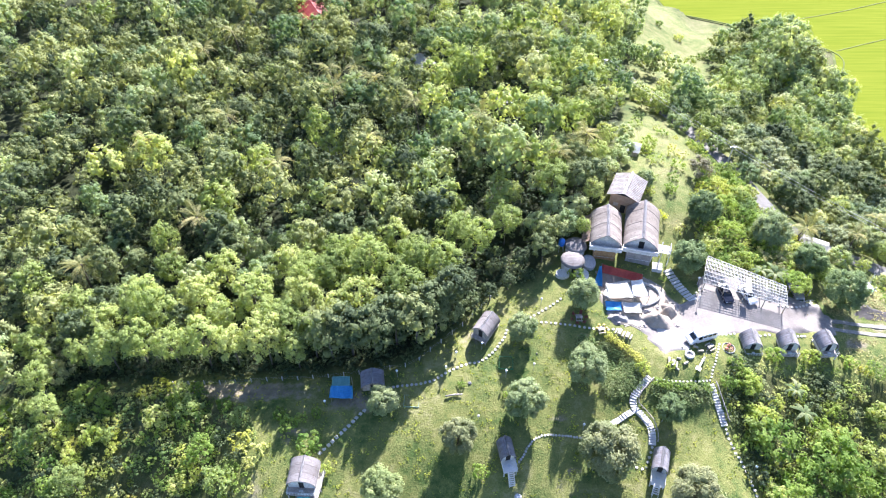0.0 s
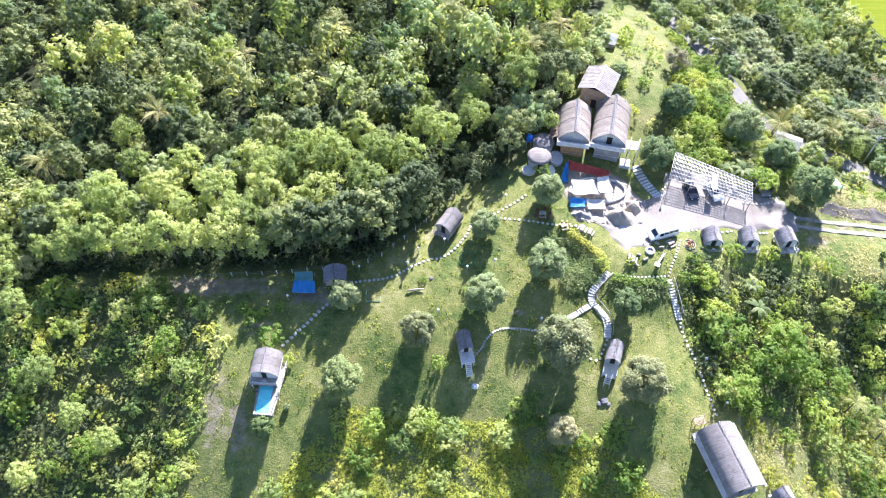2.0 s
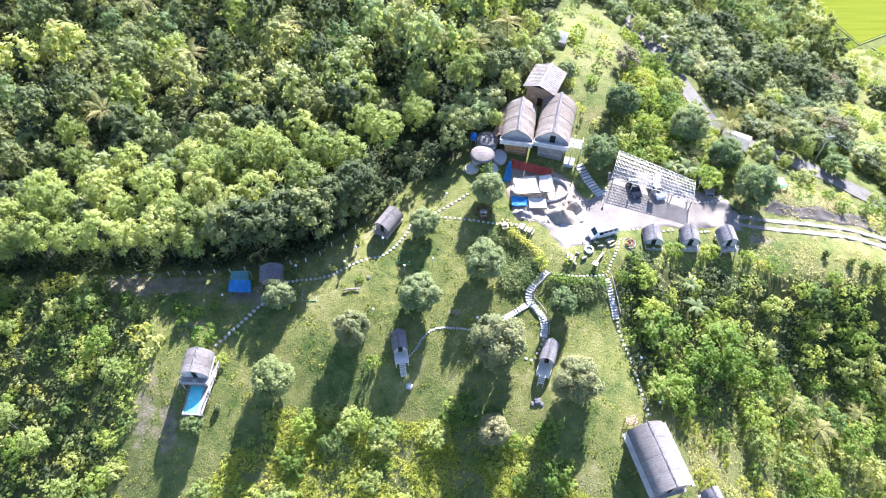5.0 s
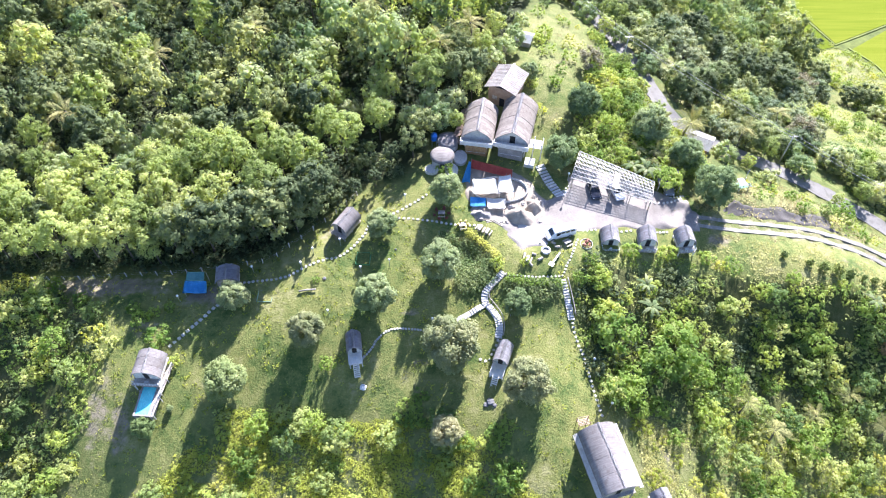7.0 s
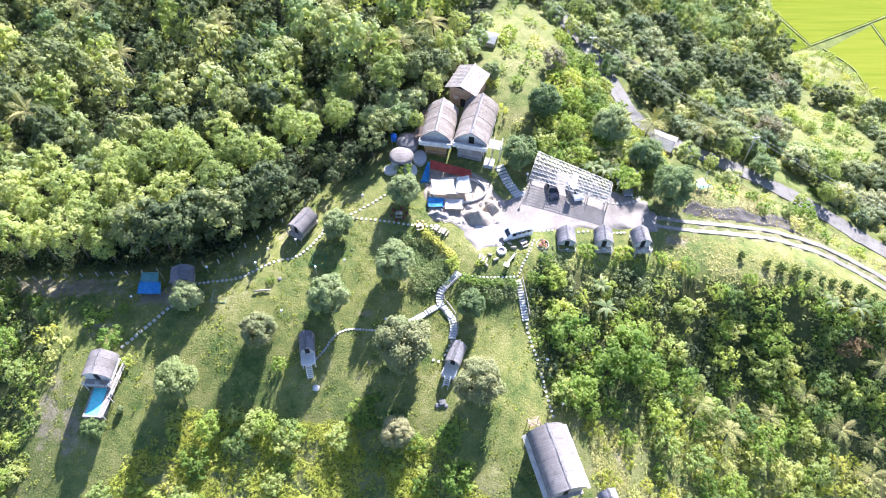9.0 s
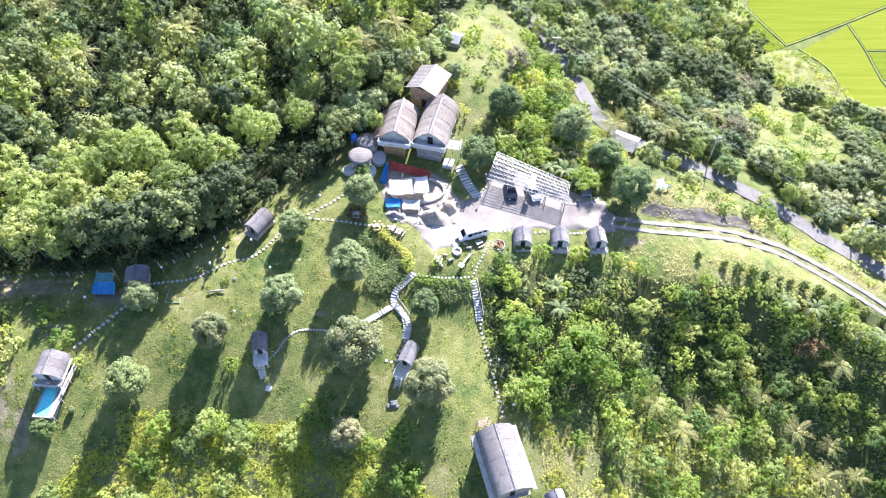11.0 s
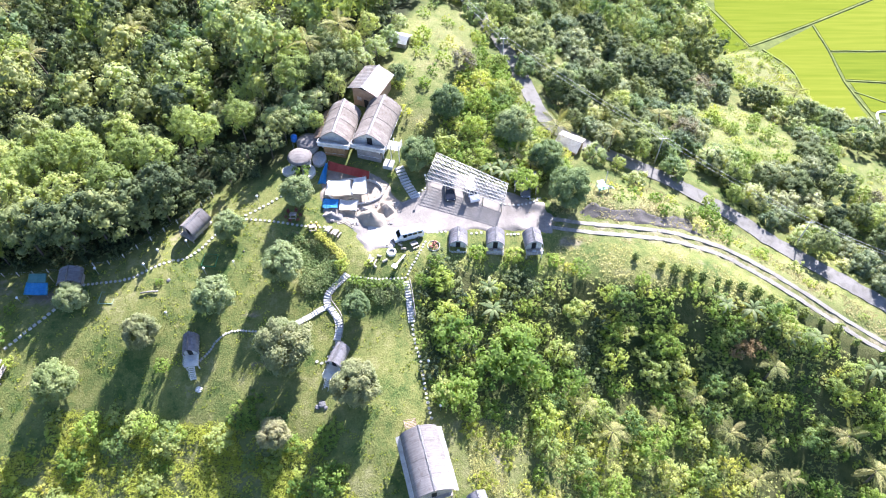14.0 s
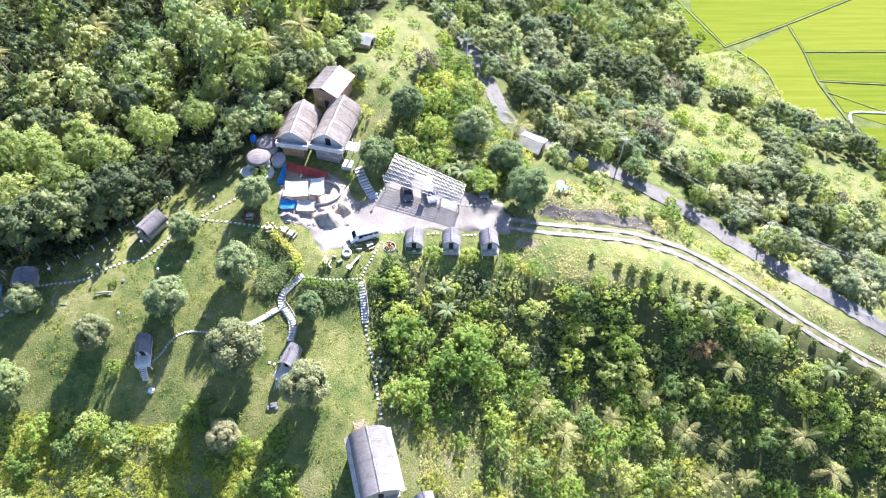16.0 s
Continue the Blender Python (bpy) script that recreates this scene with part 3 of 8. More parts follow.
def make_ground():
    gx, gy = axis(-84, 172, 1.3, 4000), axis(24, 200, 1.3, 4000)
    X, Y = np.meshgrid(gx, gy)
    x, y = X.ravel(), Y.ravel()
    z = land(x, y) - 0.0
    nx, ny = len(gx), len(gy)
    i = np.arange(nx * ny).reshape(ny, nx)
    f = np.stack([i[:-1, :-1], i[:-1, 1:], i[1:, 1:], i[1:, :-1]], -1).reshape(-1, 4)
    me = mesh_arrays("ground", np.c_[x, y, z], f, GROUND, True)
    cover = np.zeros((len(x), 4), np.float32)
    cover[:, 3] = 1

    def zone(poly, blur):
        return np.clip(0.5 + edge_distance(x, y, poly) / blur, 0, 1)

    lawn = zone(LAWN, 2.5)
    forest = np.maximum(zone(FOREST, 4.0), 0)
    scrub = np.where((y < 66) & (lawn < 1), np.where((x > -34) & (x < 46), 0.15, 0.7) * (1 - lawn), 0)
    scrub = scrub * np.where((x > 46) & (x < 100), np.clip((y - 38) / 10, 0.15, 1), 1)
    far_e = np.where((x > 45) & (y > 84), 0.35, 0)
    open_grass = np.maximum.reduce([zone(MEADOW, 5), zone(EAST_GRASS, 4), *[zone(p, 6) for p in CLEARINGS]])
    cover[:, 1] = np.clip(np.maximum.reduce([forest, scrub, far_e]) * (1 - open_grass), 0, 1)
    dry = np.where((x > 50) & (x < 100), np.clip((46 - y) / 8, 0, 1), 0)
    dry = np.maximum(dry, 0.8 * zone(BOTTOM, 4.0))
    cover[:, 2] = np.clip(open_grass + dry + np.where(z < VALLEY + 1.5, 1, 0), 0, 1)
    worn = np.zeros(len(x))
    for cx, cy, rx, ry, a in ((-33, 64.5, 13, 2.2, 1.0), (-29, 43, 3.0, 9, 0.6), (-15, 62, 5, 2.5, 0.8), (5.5, 73.5, 3, 2, 0.7), (18.5, 59.5, 2.2, 0.9, 0.8), (20.5, 51.5, 1.2, 1, 0.7), (-24, 56, 3.5, 3, 0.6), (72, 72.8, 3, 1.3, 0.9), (96, 72.5, 8, 1, 0.6), (25, 74, 3, 1, 0.5), (58, 36, 2.2, 6, 0.55), (-25.2, 41, 2.2, 6, 0.75), (-13, 60.5, 3, 1.6, 0.6), (12, 46.5, 2, 0.8, 0.5)):
        worn = np.maximum(worn, a * np.exp(-((x - cx) / rx) ** 2 - ((y - cy) / ry) ** 2))
    worn = np.maximum(worn, 0.9 * np.clip(0.5 + edge_distance(x, y, LOT) / 1.5, 0, 1))
    gap = np.full(len(x), 99.0)
    near = (x > 60) & (x < 160) & (y > 45) & (y < 85)
    gap[near] = np.hypot(x[near, None] - TRACK_LINE[None, :, 0], y[near, None] - TRACK_LINE[None, :, 1]).min(1)
    worn = np.maximum(worn, 0.5 * np.clip(1.9 - gap / 1.6, 0, 1))
    cover[:, 0] = worn
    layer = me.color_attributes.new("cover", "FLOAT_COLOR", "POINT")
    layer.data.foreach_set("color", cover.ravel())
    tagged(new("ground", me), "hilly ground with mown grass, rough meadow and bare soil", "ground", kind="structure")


make_ground()


# ---------------------------------------------------------------- car park, drive, road, rice
def sheet_from_outline(outline, step, lift, zfun, rng, wobble):
    """A grid sheet cut to an outline, for surfaces laid on the ground."""
    o = np.array(outline)
    gx = np.arange(o[:, 0].min() - 1, o[:, 0].max() + 1, step)
    gy = np.arange(o[:, 1].min() - 1, o[:, 1].max() + 1, step)
    X, Y = np.meshgrid(gx, gy)
    d = edge_distance(X.ravel(), Y.ravel(), outline).reshape(X.shape)
    d = d + wobble * (np.sin(X * 1.3 + 2 * np.sin(Y * 0.7)) + np.sin(Y * 1.9 + X * 0.6)) * 0.5
    keep = d > -0.7
    sink = np.clip(-0.06 + d * 0.45, -0.6, 0.0)
    z = zfun(X.ravel(), Y.ravel()).reshape(X.shape) + lift + sink
    i = np.arange(X.size).reshape(X.shape)
    f = np.stack([i[:-1, :-1], i[:-1, 1:], i[1:, 1:], i[1:, :-1]], -1).reshape(-1, 4)
    ok = keep.ravel()[f].all(1)
    f = f[ok]
    used, inv = np.unique(f, return_inverse=True)
    v = np.stack([X.ravel(), Y.ravel(), z.ravel()], 1)[used]
    return v, inv.reshape(-1, 4)


rng = np.random.default_rng(7)
v, f = sheet_from_outline(LOT, 0.25, 0.13, land, rng, 0.5)
SITE = [(28.6, 87.5), (38, 86.6), (41.5, 81.7), (42.6, 79.5), (41.2, 76.6), (38.5, 74.4), (34, 75.2), (30, 75.9), (28.4, 80)]
v2, f2 = sheet_from_outline(SITE, 0.25, 0.17, land, rng, 0.6)
tagged(new("ground_site", mesh_arrays("ground_site", v2, f2, SAND, True)), "trampled bare earth round the pool works", "bare earth", kind="structure")
SPILL = [(35.9, 73.2), (37.7, 69.9), (41.2, 71.4), (43.2, 72.8), (42.6, 74.6), (40.2, 75.4), (37.0, 74.6)]
v3, f3 = sheet_from_outline(SPILL, 0.2, 0.20, land, rng, 0.9)
tagged(new("ground_sand_spill", mesh_arrays("sand_spill", v3, f3, PALE_SAND, True)), "spilled pale sand on the gravel", "sand", kind="structure")
tagged(new("pavement_lot", mesh_arrays("pavement_lot", v, f, GRAVEL, True)), "sunlit pale gravel car park with tyre marks", "car park", kind="structure")
for off in (-0.95, 0.95):
    v, f = ribbon(TRACK_LINE, 0.40, 0.12, 0.3, off, 0.09, rng)
    tagged(new("road_drive_strip", mesh_arrays("drive_strip", v, f, TRACK, False)), "long curving concrete wheel strip of the drive", "driveway", "wheel strips of the drive", "structure")
v, f = ribbon(ROAD_LINE, 1.55, 0.12, 0.25, 0, 0.16, rng)
tagged(new("road", mesh_arrays("road", v, f, ASPHALT, False)), "narrow grey public road dappled with tree shade", "road", kind="structure")


def rice_field():
    """Paddies on the valley floor, split by low bunds."""
    plots = [
        [(133.5, 199), (134.5, 184), (135, 173), (143, 175.5), (136, 194), (131, 214), (128, 214)],
        [(147.8, 174.2), (153.1, 165.5), (154.3, 155), (156, 148), (163.2, 143.6), (170, 142.6), (168, 148.5), (166.5, 161), (166.5, 174), (165.5, 186)],
        [(143.9, 177), (164.9, 187.6), (195, 204), (240, 226), (240, 330), (80, 330), (92, 268), (115, 257.5), (147, 237), (141, 216), (137, 194.5)],
        [(167.5, 174.5), (210, 175), (260, 176), (260, 233), (196, 203), (166.5, 187)],
        [(167.8, 161.5), (200, 159), (260, 157), (260, 174.5), (210, 173.8), (167.6, 173.2)],
        [(168.6, 160), (170.5, 148), (180, 143), (200, 141), (260, 139), (260, 155.6), (200, 157.8)],
        [(172.5, 142), (176, 128), (190, 112), (205, 90), (260, 60), (260, 137.6), (200, 139.6), (182, 141.4)],
    ]
    r = np.random.default_rng(3)
    bm = bmesh.new()
    hull = [(128, 214), (134, 184), (135, 173), (144, 175), (153, 165), (154, 155), (156, 147), (163, 143), (171, 141), (176, 127), (190, 111), (205, 89), (262, 58), (262, 332), (79, 332), (91, 268), (115, 256.5), (146, 237), (140, 216)]
    bm.faces.new([bm.verts.new((x, y, VALLEY + 0.22)) for x, y in hull])
    bmesh.ops.triangulate(bm, faces=bm.faces[:])
    tagged(part("ground_paddy_mud", bm, BUND), "olive mud and weeds between the rice paddies", "mud", kind="structure")
    for p in plots:
        bm = bmesh.new()
        top = [bm.verts.new((x, y, VALLEY + 0.3)) for x, y in p]
        low = [bm.verts.new((x, y, VALLEY - 0.3)) for x, y in p]
        bm.faces.new(top)
        for k in range(len(p)):
            bm.faces.new((low[k], low[(k + 1) % len(p)], top[(k + 1) % len(p)], top[k]))
        bmesh.ops.recalc_face_normals(bm, faces=bm.faces[:])
        bmesh.ops.triangulate(bm, faces=bm.faces[:])
        tagged(part("rice_paddy", bm, RICE), "level paddy of bright yellow-green young rice", "rice field", "rice paddies", "structure")
    bunds = [
        [(128, 214), (136, 194), (143.6, 176.2)], [(143.6, 176.2), (165.5, 187.2), (196, 203.6), (240, 227)],
        [(165.8, 186.5), (167, 174), (167, 161), (169.5, 148), (170.8, 142.4)], [(167, 174), (210, 174.4), (260, 175.4)],
        [(167.6, 160.8), (200, 158.6), (260, 156.4)], [(147, 174.8), (153, 165.8), (154.2, 155), (155.8, 147.8), (163.2, 143.2), (171, 142.2)],
        [(168.5, 156), (184, 147), (200, 140.6)], [(92, 268), (115, 257.5), (147, 237), (141, 216)], [(118, 257), (160, 268), (240, 300)], [(148, 238), (180, 250), (240, 268)]]
    for p in bunds:
        v, f = ribbon(spline(p, 1.5), 0.26, 0.36, 0.6, 0, 0.1, r, lambda x, y: np.full(np.shape(x), VALLEY))
        tagged(new("mud_bund", mesh_arrays("bund", v, f, BUND)), "low trodden mud bund between rice paddies", "bund", "bunds between paddies", "structure")
    v, f = ribbon(spline([(170.8, 140.5), (171.6, 146.5), (174.5, 147.8), (186, 147.5), (215, 150)], 1.0), 0.32, 0.5, 0.6, 0, 0.05, r, lambda x, y: np.full(np.shape(x), VALLEY))
    tagged(new("canal_lining", mesh_arrays("canal", v, f, CANAL)), "pale concrete irrigation channel beside the paddies", "canal", kind="structure")


rice_field()


# ---------------------------------------------------------------- plants
def unit(a):
    return a / np.maximum(np.linalg.norm(a, axis=-1, keepdims=True), 1e-9)


def leaf_blades(r, c, nrm, length, width):
    """One pointed leaf a place: a broad triangle."""
    n = len(c)
    t = unit(np.cross(nrm, unit(r.normal(size=(n, 3)))))
    s = np.cross(nrm, t)
    L = (length * r.uniform(0.7, 1.3, n))[:, None] / 2
    W = (width * r.uniform(0.7, 1.3, n))[:, None] / 2
    v = np.stack([c + t * L, c - t * L * 0.7 - s * W, c - t * L * 0.7 + s * W], 1).reshape(-1, 3)
    return v, np.arange(3 * n).reshape(n, 3)


def ball():
    """A twenty-sided ball: corners and triangles."""
    bm = bmesh.new()
    bmesh.ops.create_icosphere(bm, subdivisions=1, radius=1.0)
    bm.verts.ensure_lookup_table()
    v = np.array([tuple(p.co) for p in bm.verts])
    f = np.array([[p.index for p in q.verts] for q in bm.faces])
    bm.free()
    return v, f


BALLS = {20: ball(), 8: (np.array([(1, 0, 0), (-1, 0, 0), (0, 1, 0), (0, -1, 0), (0, 0, 1), (0, 0, -1)], float), np.array([(0, 2, 4), (2, 1, 4), (1, 3, 4), (3, 0, 4), (2, 0, 5), (1, 2, 5), (3, 1, 5), (0, 3, 5)]))}


def crown_arrays(seed, R, H, clumps, per, leaf, droop=0.25, spread=1.0, open_form=0.0, fluff=(0.20, 0.38), toss=0.38, ragged=1.0, up=0.45, domed=0.0, core=0.62, sides=20):
    """Leaves in clumps set over an uneven dome. The crown's middle is at the origin."""
    r = np.random.default_rng(seed)
    k = np.arange(clumps) + 0.5
    el = 1 - k / clumps * (1.0 + droop + 0.25)
    az = k * 2.39996 + r.uniform(-0.5, 0.5, clumps)
    ce = np.sqrt(np.clip(1 - el**2, 0.02, 1))
    d = np.stack([ce * np.cos(az), ce * np.sin(az), el], 1)
    lump = 1 + ragged * (0.20 * np.sin(3 * az + seed) * ce + 0.16 * np.sin(5 * az - 2 * seed) + r.uniform(-0.14, 0.12, clumps))
    c = d * (0.70 * lump)[:, None] * np.array([R * spread, R * spread, H / 2])
    inner = r.random(clumps) < 0.12 + open_form
    c[inner] *= r.uniform(0.35, 0.8, inner.sum())[:, None]
    rc = R * r.uniform(*fluff, clumps)
    ci = np.repeat(np.arange(clumps), per)
    u = unit(r.normal(size=(len(ci), 3)) + 0.75 * d[ci] + np.array([0, 0, 0.55]))
    p = c[ci] + u * (rc[ci] * r.uniform(0.6, 1.2, len(ci)))[:, None] * np.array([1, 1, 0.85])
    nrm = unit(0.7 * u + domed * d[ci] + np.array([0, 0, up]) + toss * r.normal(size=u.shape))
    v, f = leaf_blades(r, p, nrm, leaf, leaf * 0.78)
    ball_v, ball_f = BALLS[sides]
    nb = len(ball_v)
    rough_ball = ball_v[None] * r.uniform(0.65, 1.3, (clumps, nb, 1)) * (core * rc)[:, None, None] * np.array([1, 1, 0.84])
    cores = (c[:, None] + rough_ball).reshape(-1, 3)
    tris = (ball_f[None] + (len(v) + nb * np.arange(clumps))[:, None, None]).reshape(-1, 3)
    return np.vstack([v, cores]), np.vstack([f, tris]), c


def trunk_mesh(seed, height, radius, targets):
    """Tapered trunk with a few bent limbs up to the clumps."""
    small = radius < 0.1
    limbs, sides = (3, 4) if small else (6, 7)
    r = np.random.default_rng(seed)
    bm = bmesh.new()
    lean = r.uniform(-0.25, 0.25, 2)
    pts = [(lean[0] * t * t, lean[1] * t * t, height * t - 0.4 * (t == 0)) for t in (0, 0.12, 0.4, 0.7, 1.0)]
    tube(bm, pts, [radius * 1.5, radius, radius * 0.85, radius * 0.7, radius * 0.45], sides)
    order = r.permutation(len(targets))[:limbs]
    for j in order:
        t0 = r.uniform(0.5, 0.95)
        a = Vector((lean[0] * t0 * t0, lean[1] * t0 * t0, height * t0))
        b = Vector(targets[j])
        mid = a.lerp(b, 0.5) + Vector((0, 0, -0.12 * (b - a).length))
        tube(bm, [a, mid, b], [radius * 0.42, radius * 0.28, radius * 0.1], 3 if small else 5)
    me = bpy.data.meshes.new("trunk")
    bm.to_mesh(me)
    bm.free()
    for p in me.polygons:
        p.use_smooth = True
    me.materials.append(BARK)
    return me


class Plant:
    """A kind of plant: built once, copied to all its places at the end."""

    def __init__(self, name, label, category, group):
        self.root = thing(name, Matrix(), label, category, group)
        self.places = []

    def put(self, x, y, s=1.0, sz=None, rz=0.0, sink=0.05, lean=(0, 0), z=None):
        z = gz(x, y) if z is None else z
        m = Matrix.LocRotScale((x, y, z - sink), Euler((lean[0], lean[1], rz)), (s, s, sz or s))
        self.places.append(m)

    def finish(self):
        for m in self.places[1:]:
            copy_thing(self.root, m)
        if self.places:
            self.root.matrix_basis = self.places[0]


PLANTS = []


def tree_kind(name, label, group, seed, R, H, base, clumps, per, leaf, material, category="tree", trunk_r=0.16, **kw):
    """R: crown radius, H: crown height, base: height of the crown's underside."""
    v, f, c = crown_arrays(seed, R, H, clumps, per, leaf, **kw)
    up = base + H * 0.45
    v = v + np.array([0, 0, up])
    p = Plant(name, label, category, group)
    mesh_part("trunk", trunk_mesh(seed, up, trunk_r, c + np.array([0, 0, up])), p.root)
    mesh_part("crown", mesh_arrays("crown", v, f, material), p.root)
    PLANTS.append(p)
    return p


FOREST_TREES = [tree_kind("forest_tree", "dense dark green broadleaf forest tree", "forest trees", s, 3.2 + 0.3 * (s % 3), 6.4 + 0.6 * (s % 2), 2.6, 40, 28, 0.37, LEAF_DARK_HAZY, trunk_r=0.14, droop=0.4, spread=0.92, fluff=(0.16, 0.32), toss=0.3, domed=0.5) for s in (11, 12, 13, 14)]
MID_TREES = [tree_kind("woodland_tree", "mid-green broadleaf tree with an uneven crown", "woodland trees", s, 3.0, 5.2, 1.2, 34, 25, 0.37, LEAF_MID_HAZY, trunk_r=0.13, droop=0.4, spread=1.05, fluff=(0.17, 0.34), toss=0.3, up=0.5, domed=0.5) for s in (15, 16, 17)]
GREY_TREES = [tree_kind("greyish_tree", "grey-green broadleaf tree with a rounded crown", "woodland trees", s, 3.0, 5.0, 1.4, 36, 28, 0.34, LEAF_GREY, droop=0.4) for s in (21, 22)]
LIGHT_TREES = [tree_kind("light_green_tree", "tall airy tree with feathery yellow-green foliage", "light green trees", s, 3.3, 7.4, 3.6, 60, 34, 0.31, LEAF_LIGHT, trunk_r=0.13, open_form=0.1, droop=0.45, fluff=(0.14, 0.27), toss=0.36, domed=0.4, core=0.5) for s in (31, 32, 33)]
MANGO = [tree_kind("mango_tree", "dense rounded blue-green mango tree on the lawn", "lawn trees", s, 3.0, 5.9, 0.5, 90, 64, 0.27, LEAF_MANGO, trunk_r=0.2, droop=0.7, spread=1.08, fluff=(0.17, 0.29), toss=0.24, ragged=0.5) for s in (41, 42)]
FLUSH = [tree_kind("flowering_mango_tree", "big domed mango tree with pale flowering tips", "lawn trees", s, 3.0, 5.9, 0.5, 95, 84, 0.25, LEAF_FLUSH, trunk_r=0.22, droop=0.7, spread=1.08, fluff=(0.17, 0.27), toss=0.24, ragged=0.45) for s in (51,)]
FRESH = [tree_kind("round_fruit_tree", "rounded fresh green fruit tree on the lawn", "lawn trees", 55, 3.0, 5.6, 0.5, 90, 60, 0.27, LEAF_FRESH, trunk_r=0.18, droop=0.7, spread=1.08, fluff=(0.17, 0.29), toss=0.24, ragged=0.5)]
BROWN_TREES = [tree_kind("fading_tree", "greyish-brown tree with fading leaves", "fading trees", 57, 3.0, 4.6, 1.2, 44, 26, 0.32, LEAF_BROWN, trunk_r=0.14, droop=0.4, core=0.45)]
RUST = [tree_kind("rusty_shrub", "low shrub with dry rust-coloured leaves", "fading trees", 58, 1.7, 2.0, 0.2, 22, 18, 0.30, LEAF_RUST, "shrub", 0.06, droop=0.5, up=0.8, core=0.4, sides=8)]
BUSHES = [tree_kind("bush", "leafy bright green bush", "bushes", s, 1.35, 1.9, 0.0, 16, 18, 0.31, LEAF_BUSH, "bush", 0.05, droop=0.5, up=0.8, spread=1.1, core=0.5, sides=8) for s in (61, 62, 63)]
SCRUB = [tree_kind("scrub_tree", "small olive-green scrub tree on the slope", "scrub trees", s, 1.9, 2.9, 0.3, 24, 19, 0.31, LEAF_SCRUB, "tree", 0.07, droop=0.45, up=0.8, core=0.5, sides=8) for s in (71, 72)]
SHRUB_TREES = [tree_kind("leafy_shrub", "tall leafy yellow-green shrub", "leafy shrubs", s, 1.9, 2.8, 0.2, 24, 19, 0.32, LEAF_BUSH, "shrub", 0.06, droop=0.5, up=0.8, core=0.5, sides=8) for s in (73, 74)]
CONES = [tree_kind("conical_shrub", "clipped dark green conical shrub beside the drive", "shrubs along the drive", 81, 0.95, 2.0, 0.0, 30, 24, 0.20, LEAF_CONE, "shrub", 0.04, droop=0.7)]


def palm_kind(seed, height, n_fronds, length):
    p = Plant("coconut_palm", "coconut palm with long arching pale green fronds", "tree", "palms")
    r = np.random.default_rng(seed)
    bend = r.uniform(-0.8, 0.8, 2)
    pts = [(bend[0] * t * t, bend[1] * t * t, height * t - 0.3 * (t == 0)) for t in np.linspace(0, 1, 6)]
    mesh = bmesh.new()
    tube(mesh, pts, [0.22, 0.16, 0.14, 0.13, 0.12, 0.12], 7)
    part("trunk", mesh, BARK, p.root, shade_smooth=True)
    n = 30
    t = np.linspace(0.06, 1, n)
    spine = np.stack([length * t * (1 - 0.12 * t), np.zeros(n), length * (0.42 * t - 0.72 * t**2)], 1)
    rows_v, rows_f = [], []
    for i in range(n):
        w = 0.8 * length * 0.17 * np.sin(math.pi * min(1, 0.12 + t[i] * 0.85)) + 0.08
        for side in (-1, 1):
            a, b = spine[i], spine[i] + np.array([0.017 * length, 0, 0])
            tip = spine[i] + np.array([0.09 * length + 0.35 * w, side * w, -0.35 * w])
            k = len(rows_v)
            rows_v += [a, b, tip + np.array([0.02, 0, 0]), tip - np.array([0.02, 0, 0])]
            rows_f.append((k, k + 1, k + 2, k + 3) if side > 0 else (k + 3, k + 2, k + 1, k))
    me = mesh_arrays("frond", rows_v, rows_f, LEAF_PALM)
    top = Vector(pts[-1])
    for i in range(n_fronds):
        up = r.uniform(-0.95, 0.25) if i % 3 else r.uniform(-1.25, -0.5)
        m = Matrix.Translation(top) @ Matrix.Rotation(2.4 * i + r.uniform(-0.3, 0.3), 4, "Z") @ Matrix.Rotation(up + 0.35, 4, "Y") @ Matrix.Scale(r.uniform(0.8, 1.1), 4)
        mesh_part("frond", me, p.root, m=m)
    PLANTS.append(p)
    return p


PALMS = [palm_kind(91, 6.0, 14, 3.2), palm_kind(92, 3.6, 11, 3.0)]


def banana_kind(seed):
    p = Plant("banana_plant", "banana plant with broad pale torn leaves", "plant", "banana plants")
    r = np.random.default_rng(seed)
    mesh = bmesh.new()
    tube(mesh, [(0, 0, -0.2), (0, 0, 0.9), (0.05, 0, 1.9)], [0.16, 0.13, 0.07], 8)
    part("trunk", mesh, LEAF_CONE, p.root, "green leaf-sheath stem", True)
    n, length = 9, 2.3
    t = np.linspace(0, 1, n)
    rows_v, rows_f = [], []
    for i in range(n):
        w = 0.26 * math.sin(math.pi * (0.06 + 0.9 * t[i])) ** 0.6
        x, z = length * t[i] * (1 - 0.15 * t[i]), length * (0.55 * t[i] - 0.75 * t[i] ** 2)
        rows_v += [(x, -w, z - 0.10 * w), (x, 0, z + 0.05), (x, w, z - 0.10 * w)]
    for i in range(n - 1):
        for k in (0, 1):
            if r.random() < 0.9:
                rows_f.append((i * 3 + k, i * 3 + k + 1, i * 3 + k + 4, i * 3 + k + 3))
    me = mesh_arrays("leaf", rows_v, rows_f, LEAF_BANANA)
    for i in range(8):
        m = Matrix.Translation((0.03, 0, 1.8)) @ Matrix.Rotation(2.4 * i + r.uniform(-0.2, 0.2), 4, "Z") @ Matrix.Rotation(r.uniform(-0.55, 0.25), 4, "Y") @ Matrix.Scale(r.uniform(0.75, 1.1), 4)
        mesh_part("leaf", me, p.root, m=m)
    PLANTS.append(p)
    return p


BANANAS = [banana_kind(95)]


def squash(x, y):
    """Plants on the lower slopes are flattened to shorten their shadows."""
    return 0.55 if y < 47 and x < 46 else 0.65 if y < 47 else 1.0


